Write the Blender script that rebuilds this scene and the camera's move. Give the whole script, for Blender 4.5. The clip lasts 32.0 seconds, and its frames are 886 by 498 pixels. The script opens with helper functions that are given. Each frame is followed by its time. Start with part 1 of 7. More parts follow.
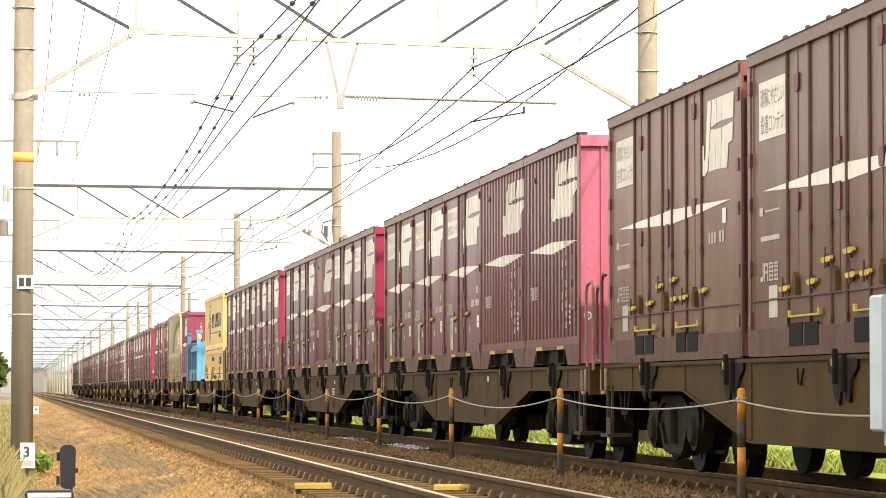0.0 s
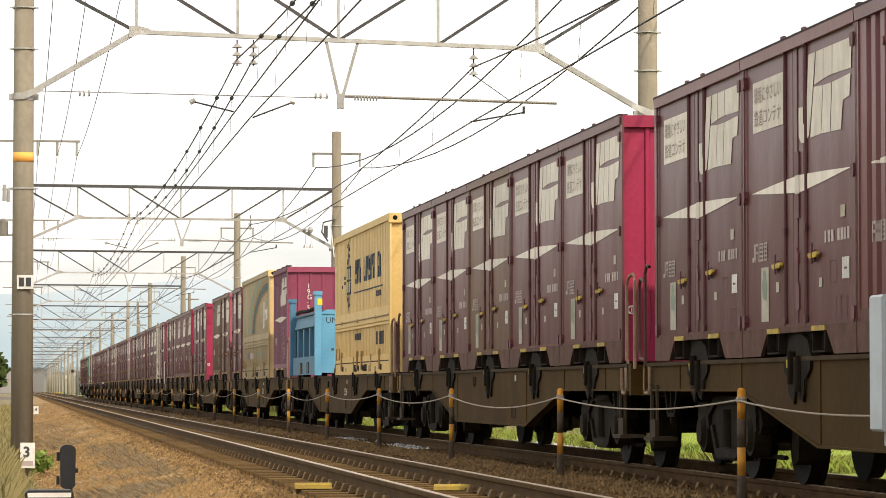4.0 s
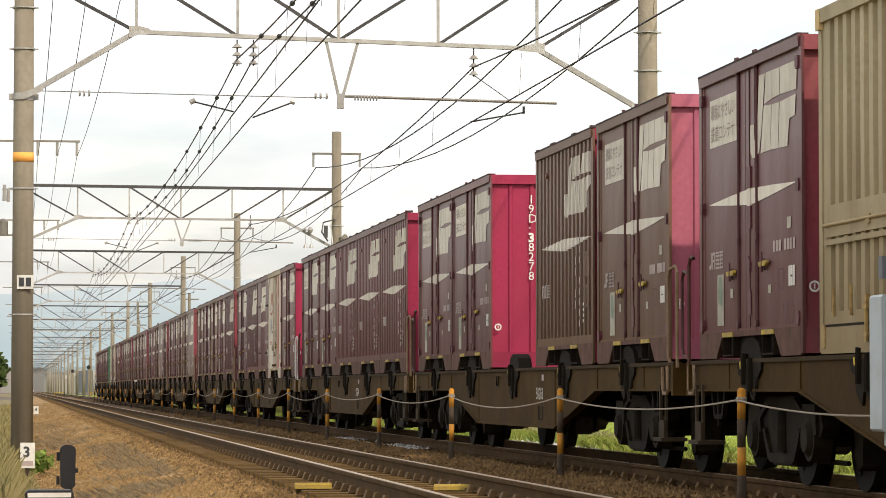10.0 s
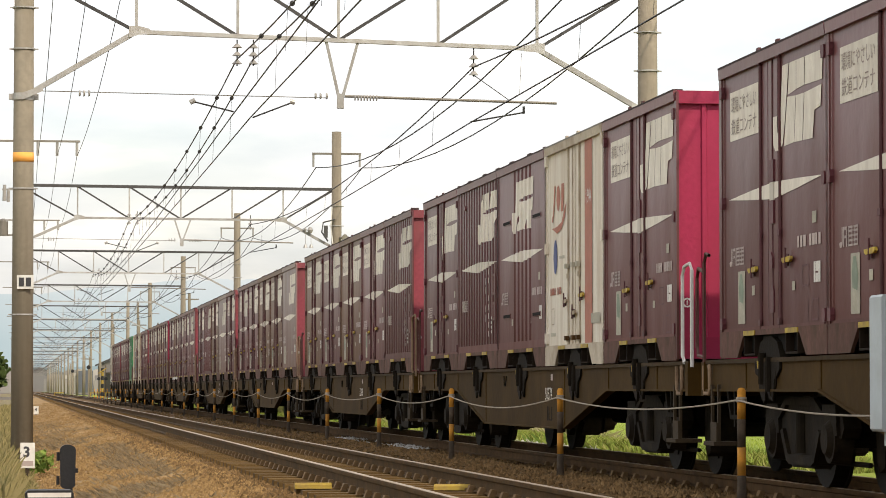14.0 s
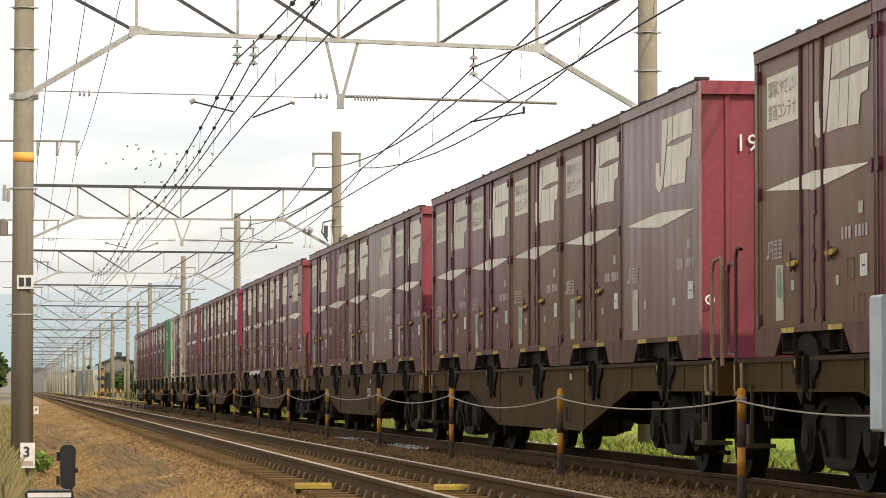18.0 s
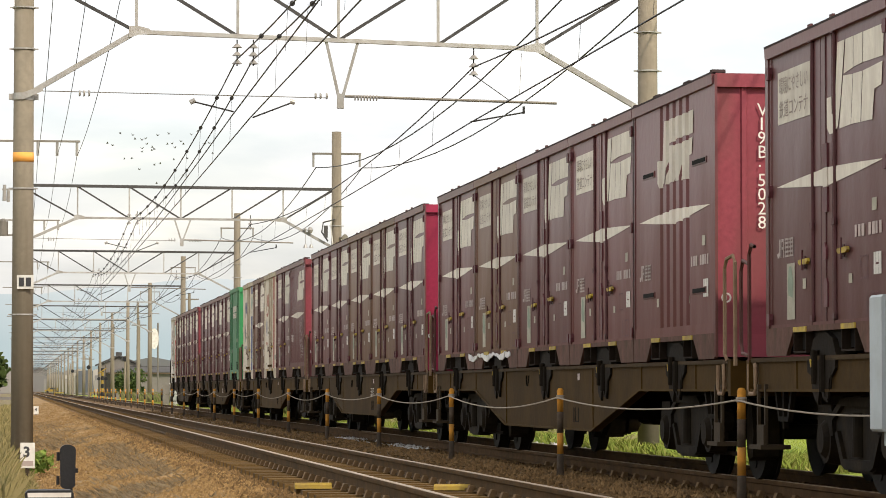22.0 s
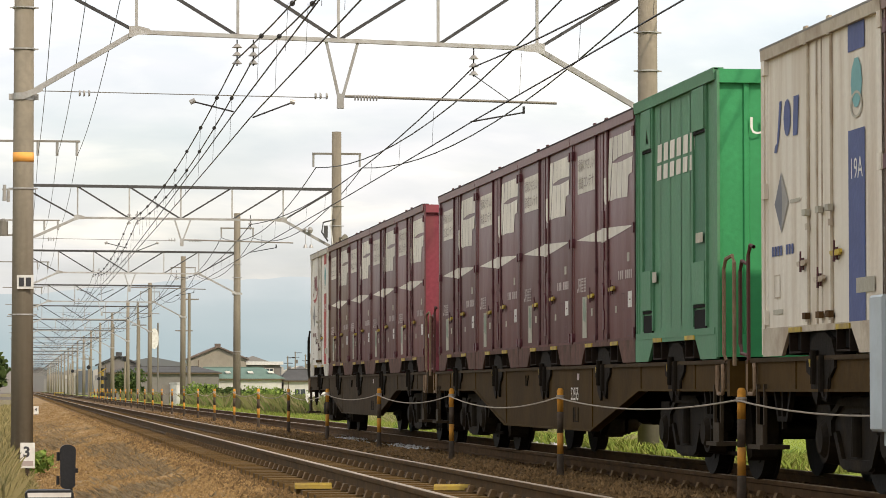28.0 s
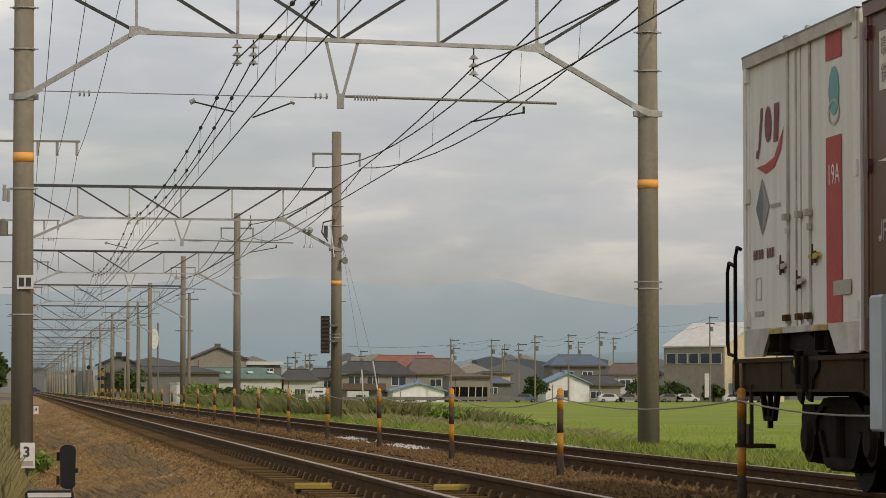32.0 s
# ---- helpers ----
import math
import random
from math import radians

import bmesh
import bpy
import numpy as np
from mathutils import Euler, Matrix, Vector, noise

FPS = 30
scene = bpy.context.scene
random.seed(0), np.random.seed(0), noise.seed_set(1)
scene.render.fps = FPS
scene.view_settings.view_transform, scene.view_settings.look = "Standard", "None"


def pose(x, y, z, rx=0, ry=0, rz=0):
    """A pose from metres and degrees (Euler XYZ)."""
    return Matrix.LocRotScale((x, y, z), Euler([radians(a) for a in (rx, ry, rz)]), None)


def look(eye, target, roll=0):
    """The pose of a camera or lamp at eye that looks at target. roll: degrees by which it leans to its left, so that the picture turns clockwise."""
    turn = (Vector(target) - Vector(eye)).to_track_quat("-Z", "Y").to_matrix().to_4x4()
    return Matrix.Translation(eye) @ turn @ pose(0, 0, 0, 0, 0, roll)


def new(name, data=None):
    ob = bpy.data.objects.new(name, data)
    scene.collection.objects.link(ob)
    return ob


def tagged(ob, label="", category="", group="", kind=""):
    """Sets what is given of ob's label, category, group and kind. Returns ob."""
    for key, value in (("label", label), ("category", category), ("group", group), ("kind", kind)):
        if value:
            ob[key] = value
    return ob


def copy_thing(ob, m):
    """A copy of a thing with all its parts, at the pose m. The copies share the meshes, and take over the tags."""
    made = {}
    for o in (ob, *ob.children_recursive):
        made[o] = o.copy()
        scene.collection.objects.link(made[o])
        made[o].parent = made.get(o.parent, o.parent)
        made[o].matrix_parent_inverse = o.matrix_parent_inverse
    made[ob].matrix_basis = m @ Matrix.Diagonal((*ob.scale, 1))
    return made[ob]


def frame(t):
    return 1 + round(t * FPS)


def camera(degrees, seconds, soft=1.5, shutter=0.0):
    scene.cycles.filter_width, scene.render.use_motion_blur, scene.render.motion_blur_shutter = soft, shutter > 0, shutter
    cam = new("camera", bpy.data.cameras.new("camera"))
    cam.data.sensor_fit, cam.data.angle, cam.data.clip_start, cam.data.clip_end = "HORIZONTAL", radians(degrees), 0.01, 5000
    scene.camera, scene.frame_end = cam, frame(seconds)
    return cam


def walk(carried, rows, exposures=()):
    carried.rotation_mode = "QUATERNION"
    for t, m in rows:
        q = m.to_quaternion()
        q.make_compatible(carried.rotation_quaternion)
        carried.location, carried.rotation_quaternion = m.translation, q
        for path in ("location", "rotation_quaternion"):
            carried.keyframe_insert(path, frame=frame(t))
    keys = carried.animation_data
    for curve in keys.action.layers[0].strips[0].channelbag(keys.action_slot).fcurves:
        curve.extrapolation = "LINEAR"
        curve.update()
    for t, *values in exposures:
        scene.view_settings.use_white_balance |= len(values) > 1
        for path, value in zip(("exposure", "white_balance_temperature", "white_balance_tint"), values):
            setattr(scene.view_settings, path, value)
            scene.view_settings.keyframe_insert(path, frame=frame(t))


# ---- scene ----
# The world: x across the tracks (to the right), y along them away from the eye, z up; z = 0 on the far track's rail heads.
FOCAL = 5705 / 784
cam = camera(2 * math.degrees(math.atan(1 / FOCAL)), 32.0, soft=0.9)
EYE = (0.0, 0.0, 0.82)
TILT = math.atan(248 / 5705)
TURN = math.atan(754 * math.cos(TILT) / 5705)
AIM = (math.sin(TURN) * math.cos(TILT), math.cos(TURN) * math.cos(TILT), 0.82 + math.sin(TILT))
stand = look(EYE, AIM)
walk(cam, [(0.0, stand), (32.0, stand)],
     exposures=[(t, e, k, 10) for t, e, k in ((0.0, 1.76, 7000), (1.5, 1.56, 7000), (3.4, 1.20, 7020), (5.6, 0.57, 6850), (7.5, 0.61, 6830), (9.0, 0.78, 6890), (13.0, 0.78, 6890), (24.0, 0.77, 6880), (27.6, 0.67, 6790), (28.6, 0.56, 6760), (30.0, 0.25, 6700), (31.0, -0.07, 6680), (32.0, -0.22, 6730))])

# ---- light ----
SUN_WAY = Vector((0.36, -0.66, 0.66)).normalized()
world = bpy.data.worlds.new("sky")
scene.world = world
world.use_nodes = True
wn, wl = world.node_tree.nodes, world.node_tree.links
wn.clear()
w_out = wn.new("ShaderNodeOutputWorld")
w_bg = wn.new("ShaderNodeBackground")
w_sky = wn.new("ShaderNodeTexSky")
w_sky.sky_type = "NISHITA"
w_sky.sun_disc = False
w_sky.sun_elevation = math.asin(SUN_WAY.z)
w_sky.sun_rotation = math.atan2(SUN_WAY.x, SUN_WAY.y)
w_sky.air_density, w_sky.dust_density = 1.0, 2.0
w_co = wn.new("ShaderNodeTexCoord")
w_map = wn.new("ShaderNodeMapping")
w_map.inputs["Scale"].default_value = (1.0, 1.0, 3.6)
w_noise = wn.new("ShaderNodeTexNoise")
w_noise.inputs["Scale"].default_value = 6.0
w_noise.inputs["Detail"].default_value = 8.0
w_noise.inputs["Roughness"].default_value = 0.55
w_ramp = wn.new("ShaderNodeValToRGB")
w_ramp.color_ramp.elements[0].position, w_ramp.color_ramp.elements[0].color = 0.36, (0.52, 0.52, 0.52, 1)
w_ramp.color_ramp.elements[1].position, w_ramp.color_ramp.elements[1].color = 0.62, (1, 1, 1, 1)
w_mix = wn.new("ShaderNodeMixRGB")
w_tone = wn.new("ShaderNodeTexNoise")
w_tone.inputs["Scale"].default_value = 13.0
w_tone.inputs["Detail"].default_value = 9.0
w_tone.inputs["Roughness"].default_value = 0.52
w_tone.inputs["Distortion"].default_value = 0.35
w_cloud = wn.new("ShaderNodeValToRGB")
w_cloud.color_ramp.elements[0].position, w_cloud.color_ramp.elements[0].color = 0.36, (5.75, 5.95, 6.4, 1)
w_cloud.color_ramp.elements[1].position, w_cloud.color_ramp.elements[1].color = 0.68, (8.9, 8.5, 8.1, 1)
w_mid = w_cloud.color_ramp.elements.new(0.56)
w_mid.color = (6.85, 6.88, 7.05, 1)
wl.new(w_co.outputs["Generated"], w_map.inputs["Vector"])
wl.new(w_map.outputs["Vector"], w_noise.inputs["Vector"])
wl.new(w_map.outputs["Vector"], w_tone.inputs["Vector"])
wl.new(w_noise.outputs["Fac"], w_ramp.inputs["Fac"])
wl.new(w_tone.outputs["Fac"], w_cloud.inputs["Fac"])
wl.new(w_ramp.outputs["Color"], w_mix.inputs["Fac"])
wl.new(w_sky.outputs["Color"], w_mix.inputs["Color1"])
wl.new(w_cloud.outputs["Color"], w_mix.inputs["Color2"])
w_sep, w_rise, w_grade = wn.new("ShaderNodeSeparateXYZ"), wn.new("ShaderNodeMapRange"), wn.new("ShaderNodeVectorMath")
wl.new(w_co.outputs["Generated"], w_sep.inputs["Vector"])
wl.new(w_sep.outputs["Z"], w_rise.inputs["Value"])
w_rise.inputs["From Min"].default_value, w_rise.inputs["From Max"].default_value = 0.02, 0.16
w_rise.inputs["To Min"].default_value, w_rise.inputs["To Max"].default_value = 0.80, 1.27
w_grade.operation = "SCALE"
wl.new(w_mix.outputs["Color"], w_grade.inputs[0])
wl.new(w_rise.outputs["Result"], w_grade.inputs["Scale"])
wl.new(w_grade.outputs["Vector"], w_bg.inputs["Color"])
w_bg.inputs["Strength"].default_value = 0.1
wl.new(w_bg.outputs["Background"], w_out.inputs["Surface"])

sun = new("sun", bpy.data.lights.new("sun", "SUN"))
sun.data.energy, sun.data.angle, sun.data.color = 1.85, radians(1.2), (1.0, 0.9, 0.76)
sun.matrix_world = look(SUN_WAY * 50, (0, 0, 0))


# ---- materials ----
def mat(name, col, rough=0.6, metal=0.0, var=0.22, scale=2.0, fine=35.0, dirt=None, dirt_amt=0.4, dirt_scale=(1, 1, 1), bump=0.15, rnd=0.12, coords="Object", alt=None, low_tone=None, spec=None):
    m = bpy.data.materials.new(name)
    m.use_nodes = True
    n, l = m.node_tree.nodes, m.node_tree.links
    p = n["Principled BSDF"]
    p.inputs["Roughness"].default_value, p.inputs["Metallic"].default_value = rough, metal
    p.inputs["Specular IOR Level"].default_value = spec or (0.5 if rough < 0.5 or metal > 0.3 else 0.12 if rough > 0.73 else 0.22)
    co = n.new("ShaderNodeTexCoord")
    src = co.outputs[coords]

    def noise_at(s, detail=4.0, stretch=(1, 1, 1)):
        mp = n.new("ShaderNodeMapping")
        mp.inputs["Scale"].default_value = stretch
        l.new(src, mp.inputs["Vector"])
        t = n.new("ShaderNodeTexNoise")
        t.inputs["Scale"].default_value, t.inputs["Detail"].default_value = s, detail
        l.new(mp.outputs["Vector"], t.inputs["Vector"])
        return t.outputs["Fac"]

    def mix(fac, a, b, kind="MIX"):
        x = n.new("ShaderNodeMixRGB")
        x.blend_type = kind
        for socket, value in ((x.inputs["Fac"], fac), (x.inputs["Color1"], a), (x.inputs["Color2"], b)):
            if isinstance(value, (int, float)):
                socket.default_value = value
            elif isinstance(value, tuple):
                socket.default_value = (*value[:3], 1)
            else:
                l.new(value, socket)
        return x.outputs["Color"]

    def ramp(fac, a, b):
        r = n.new("ShaderNodeMapRange")
        r.inputs["From Min"].default_value, r.inputs["From Max"].default_value = a, b
        l.new(fac, r.inputs["Value"])
        return r.outputs["Result"]

    lo, hi = tuple(c * (1 - var) for c in col), tuple(min(1, c * (1 + var)) for c in (alt or col))
    big, small = noise_at(scale), noise_at(fine, 3.0)
    c = mix(ramp(big, 0.32, 0.68), lo, hi)
    c = mix(ramp(small, 0.3, 0.75), c, tuple(x * (1 - var * 0.8) for x in col))
    if dirt:
        d = noise_at(scale * 1.7, 6.0, dirt_scale)
        f = n.new("ShaderNodeMath")
        f.operation = "MULTIPLY"
        f.inputs[1].default_value = dirt_amt
        l.new(ramp(d, 0.42, 0.68), f.inputs[0])
        c = mix(f.outputs[0], c, dirt)
    if low_tone:
        # a darker, browner tone, thicker on the lower half
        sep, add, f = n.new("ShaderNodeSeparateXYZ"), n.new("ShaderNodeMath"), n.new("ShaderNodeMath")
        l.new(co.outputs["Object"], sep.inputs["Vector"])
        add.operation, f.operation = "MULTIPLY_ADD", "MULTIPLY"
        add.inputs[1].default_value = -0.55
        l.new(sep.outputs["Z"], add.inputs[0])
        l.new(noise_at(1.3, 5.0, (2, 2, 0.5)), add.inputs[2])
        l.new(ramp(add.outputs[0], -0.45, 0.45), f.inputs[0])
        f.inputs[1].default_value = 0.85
        c = mix(f.outputs[0], c, low_tone)
        # this tone is duller than the paint
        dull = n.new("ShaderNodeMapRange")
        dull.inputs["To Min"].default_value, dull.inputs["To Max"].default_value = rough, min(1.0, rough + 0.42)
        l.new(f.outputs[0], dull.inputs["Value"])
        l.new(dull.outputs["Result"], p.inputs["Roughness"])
    if rnd:
        info = n.new("ShaderNodeObjectInfo")
        hs = n.new("ShaderNodeHueSaturation")
        r = n.new("ShaderNodeMapRange")
        r.inputs["To Min"].default_value, r.inputs["To Max"].default_value = 1 - rnd, 1 + rnd
        l.new(info.outputs["Random"], r.inputs["Value"])
        l.new(r.outputs["Result"], hs.inputs["Value"])
        l.new(c, hs.inputs["Color"])
        c = hs.outputs["Color"]
    l.new(c, p.inputs["Base Color"])
    if bump:
        b = n.new("ShaderNodeBump")
        b.inputs["Strength"].default_value, b.inputs["Distance"].default_value = bump, 0.02
        l.new(small, b.inputs["Height"])
        l.new(b.outputs["Normal"], p.inputs["Normal"])
    return m


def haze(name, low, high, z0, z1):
    """Far hills with their haze painted in as a glow: a plain backdrop, paler towards its crest."""
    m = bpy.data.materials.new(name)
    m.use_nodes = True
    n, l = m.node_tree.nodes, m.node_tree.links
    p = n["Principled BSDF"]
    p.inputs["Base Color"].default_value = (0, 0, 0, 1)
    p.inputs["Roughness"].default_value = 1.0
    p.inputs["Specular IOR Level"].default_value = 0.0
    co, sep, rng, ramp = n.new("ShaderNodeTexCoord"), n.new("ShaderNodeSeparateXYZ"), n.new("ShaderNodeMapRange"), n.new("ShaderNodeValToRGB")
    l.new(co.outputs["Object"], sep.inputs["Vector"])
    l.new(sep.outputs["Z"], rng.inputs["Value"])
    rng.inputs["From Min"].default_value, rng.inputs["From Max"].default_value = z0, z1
    # painted folds and drifts of cloud shift the glow a little
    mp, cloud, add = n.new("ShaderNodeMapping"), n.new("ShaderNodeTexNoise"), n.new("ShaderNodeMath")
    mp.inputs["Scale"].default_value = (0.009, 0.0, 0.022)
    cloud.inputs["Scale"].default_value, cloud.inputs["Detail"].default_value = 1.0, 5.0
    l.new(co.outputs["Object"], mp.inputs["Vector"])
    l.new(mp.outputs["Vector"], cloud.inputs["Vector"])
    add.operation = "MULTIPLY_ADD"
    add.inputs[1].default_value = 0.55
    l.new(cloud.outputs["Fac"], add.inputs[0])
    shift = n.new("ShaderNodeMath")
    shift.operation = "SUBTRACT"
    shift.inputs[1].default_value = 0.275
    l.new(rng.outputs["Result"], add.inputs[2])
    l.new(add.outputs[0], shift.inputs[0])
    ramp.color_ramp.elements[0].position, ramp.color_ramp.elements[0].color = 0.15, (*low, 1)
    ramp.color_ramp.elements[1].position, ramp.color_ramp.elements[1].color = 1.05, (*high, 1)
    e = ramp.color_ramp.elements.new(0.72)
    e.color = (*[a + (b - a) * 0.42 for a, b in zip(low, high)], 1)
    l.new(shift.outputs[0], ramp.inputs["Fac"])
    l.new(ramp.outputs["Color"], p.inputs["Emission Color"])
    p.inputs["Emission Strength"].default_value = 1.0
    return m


DUST = (0.16, 0.10, 0.07)
M = dict(
    maroon=mat("maroon_paint", (0.150, 0.050, 0.055), 0.40, spec=0.34, low_tone=(0.098, 0.034, 0.024), var=0.10, scale=0.7, fine=9, dirt=(0.165, 0.085, 0.072), dirt_amt=0.4, dirt_scale=(2, 2, 0.35), rnd=0.2),
    brown=mat("browned_maroon_paint", (0.164, 0.083, 0.056), 0.46, spec=0.30, low_tone=(0.112, 0.062, 0.030), var=0.11, scale=0.7, fine=9, dirt=(0.180, 0.102, 0.076), dirt_amt=0.45, dirt_scale=(2, 2, 0.35), rnd=0.14),
    greyed=mat("greyed_maroon_paint", (0.24, 0.155, 0.148), 0.42, spec=0.34, low_tone=(0.17, 0.10, 0.07), var=0.22, scale=1.1, fine=14, dirt=(0.30, 0.24, 0.22), dirt_amt=0.6, dirt_scale=(2.5, 2.5, 0.2), rnd=0.1),
    # end paints: cleaner than the dirty sides, with their sunlight painted in
    crimson=mat("crimson_end_paint", (0.30, 0.024, 0.066), 0.5, var=0.12, scale=1.0, fine=20, dirt=(0.25, 0.03, 0.05), dirt_amt=0.35, dirt_scale=(2, 2, 0.4), rnd=0.12),
    pink=mat("faded_pink_paint", (0.41, 0.115, 0.17), 0.6, var=0.12, scale=1.0, fine=20, dirt=(0.34, 0.09, 0.11), dirt_amt=0.4, dirt_scale=(2, 2, 0.4), rnd=0.08),
    mauve=mat("mauve_end_paint", (0.27, 0.055, 0.10), 0.6, var=0.12, scale=1.0, fine=20, dirt=(0.22, 0.06, 0.09), dirt_amt=0.4, dirt_scale=(2, 2, 0.4)),
    dulled=mat("dulled_red_paint", (0.27, 0.055, 0.075), 0.65, var=0.15, scale=1.0, fine=20, dirt=(0.16, 0.07, 0.06), dirt_amt=0.5, dirt_scale=(2, 2, 0.4)),
    cream=mat("cream_marking_paint", (0.72, 0.67, 0.58), 0.65, var=0.10, scale=3, fine=30, dirt=(0.46, 0.39, 0.33), dirt_amt=0.4, dirt_scale=(2, 2, 0.5), bump=0.05),
    white=mat("white_marking_paint", (0.72, 0.70, 0.66), 0.6, var=0.06, scale=3, fine=30, dirt=(0.42, 0.36, 0.32), dirt_amt=0.3, bump=0.04),
    faint=mat("worn_marking_paint", (0.46, 0.38, 0.35), 0.7, var=0.15, scale=6, fine=40, bump=0.04),
    faint_ink=mat("faded_ink", (0.33, 0.27, 0.245), 0.7, var=0.3, scale=9, bump=0),
    ink=mat("dark_ink", (0.05, 0.05, 0.055), 0.7, var=0.1, bump=0),
    lock_paint=mat("lock_block_paint", (0.115, 0.034, 0.040), 0.5, var=0.2, scale=3, fine=30, rnd=0.1),
    brown_rod=mat("brown_rod_paint", (0.115, 0.056, 0.042), 0.6, var=0.2, scale=3, fine=30, dirt=(0.06, 0.04, 0.03), dirt_amt=0.5, rnd=0.1),
    rod=mat("door_rod_paint", (0.105, 0.037, 0.042), 0.6, var=0.2, scale=3, fine=30, dirt=(0.06, 0.04, 0.03), dirt_amt=0.5, rnd=0.1),
    roof=mat("sooty_roof_edge", (0.05, 0.032, 0.032), 0.75, var=0.25, scale=2, fine=20),
    yellow=mat("yellow_latch_paint", (0.50, 0.36, 0.045), 0.6, var=0.2, scale=5, dirt=DUST, dirt_amt=0.6),
    # near-black for the shade inside hollows, painted on plates and floors
    pocket=mat("shaded_hollow_dark", (0.012, 0.011, 0.010), 0.9, var=0.2, bump=0),
    pocket_rim=mat("rusty_pocket_steel", (0.022, 0.014, 0.009), 0.85, var=0.3, scale=4),
    card=mat("white_card", (0.62, 0.59, 0.54), 0.6, var=0.15, scale=9),
    sticker=mat("pale_sticker", (0.40, 0.37, 0.29), 0.6, var=0.15, scale=9),
    green_mark=mat("green_sticker", (0.22, 0.27, 0.20), 0.6, var=0.15, scale=9),
    sill=mat("grimy_container_sill", (0.125, 0.064, 0.050), 0.75, var=0.3, scale=2.2, fine=18, dirt=(0.06, 0.040, 0.026), dirt_amt=0.7, dirt_scale=(1.5, 1.5, 0.6), rnd=0.1),
    # dark brown for shadowed deck edges and the oily last wagon
    frame_dark=mat("shaded_oily_wagon_brown", (0.042, 0.024, 0.008), 0.8, var=0.3, scale=2.5, fine=18, dirt=(0.065, 0.042, 0.02), dirt_amt=0.5),
    frame=mat("wagon_brown", (0.050, 0.0255, 0.0034), 0.8, var=0.22, scale=1.0, fine=11, dirt=(0.080, 0.042, 0.007), dirt_amt=0.55, dirt_scale=(1.1, 1.1, 0.9), rnd=0.08),
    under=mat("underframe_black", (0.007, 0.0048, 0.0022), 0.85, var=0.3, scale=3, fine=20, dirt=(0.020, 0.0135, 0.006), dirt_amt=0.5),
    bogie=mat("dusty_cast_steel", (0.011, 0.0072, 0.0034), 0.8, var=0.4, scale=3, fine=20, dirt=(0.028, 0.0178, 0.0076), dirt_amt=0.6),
    step_steel=mat("worn_step_steel", (0.048, 0.034, 0.020), 0.75, var=0.2, scale=5, dirt=(0.06, 0.038, 0.02), dirt_amt=0.6),
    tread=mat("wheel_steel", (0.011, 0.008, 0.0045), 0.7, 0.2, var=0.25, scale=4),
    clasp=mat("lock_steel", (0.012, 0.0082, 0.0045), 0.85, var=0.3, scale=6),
    handrail=mat("handrail_paint", (0.10, 0.038, 0.032), 0.6, var=0.2, scale=5),
    handrail_tan=mat("tan_handrail_paint", (0.27, 0.18, 0.11), 0.6, var=0.2, scale=5, dirt=(0.16, 0.09, 0.05), dirt_amt=0.5),
    handrail_white=mat("white_handrail_paint", (0.62, 0.60, 0.57), 0.6, var=0.12, scale=5),
    rust=mat("rusty_rail_web", (0.075, 0.040, 0.015), 0.85, var=0.3, scale=2.5, fine=30, dirt=(0.12, 0.065, 0.025), dirt_amt=0.5, rnd=0),
    rust_near=mat("ochre_rail_web", (0.066, 0.035, 0.009), 0.8, var=0.3, scale=2.5, fine=30, dirt=(0.115, 0.063, 0.018), dirt_amt=0.5, rnd=0),
    sleeper_near=mat("dusty_sleeper", (0.105, 0.063, 0.023), 0.9, var=0.3, scale=3, fine=25, dirt=(0.15, 0.09, 0.033), dirt_amt=0.6, rnd=0.2),
    railhead=mat("worn_rail_head", (0.36, 0.255, 0.155), 0.42, 0.7, var=0.15, scale=2, fine=30, rnd=0, bump=0.03),
    sleeper=mat("oily_sleeper", (0.06, 0.040, 0.021), 0.9, var=0.3, scale=3, fine=25, dirt=(0.12, 0.078, 0.038), dirt_amt=0.5, rnd=0.15),
    clip=mat("rail_clip_steel", (0.17, 0.105, 0.05), 0.8, var=0.25, scale=8, rnd=0.1),
    concrete=mat("pole_concrete", (0.245, 0.212, 0.162), 0.9, var=0.16, scale=0.8, fine=12, dirt=(0.15, 0.125, 0.094), dirt_amt=0.6, dirt_scale=(4, 4, 0.25), rnd=0.08),
    truss=mat("galvanised_truss", (0.40, 0.392, 0.375), 0.65, 0.15, var=0.18, scale=3, fine=25, dirt=(0.20, 0.16, 0.12), dirt_amt=0.4),
    dark_truss=mat("dark_truss_steel", (0.075, 0.072, 0.072), 0.7, 0.2, var=0.2, scale=3),
    wire=mat("weathered_wire", (0.035, 0.033, 0.033), 0.6, 0.4, var=0.2, bump=0),
    porcelain=mat("porcelain", (0.30, 0.29, 0.275), 0.3, var=0.1, scale=9, dirt=(0.25, 0.2, 0.16), dirt_amt=0.4),
    band=mat("orange_band", (0.78, 0.36, 0.085), 0.6, var=0.08, scale=4, bump=0.05),
    hoop=mat("steel_band", (0.22, 0.20, 0.17), 0.6, 0.4, var=0.2),
    board=mat("painted_board", (0.68, 0.67, 0.63), 0.6, var=0.07, scale=4, dirt=(0.40, 0.35, 0.28), dirt_amt=0.4),
    amber=mat("amber_post_paint", (0.55, 0.24, 0.025), 0.7, var=0.2, scale=5, fine=30, dirt=(0.20, 0.11, 0.04), dirt_amt=0.6),
    post_dark=mat("dark_post_paint", (0.055, 0.042, 0.030), 0.85, var=0.25, scale=5, fine=30, dirt=(0.13, 0.09, 0.06), dirt_amt=0.5),
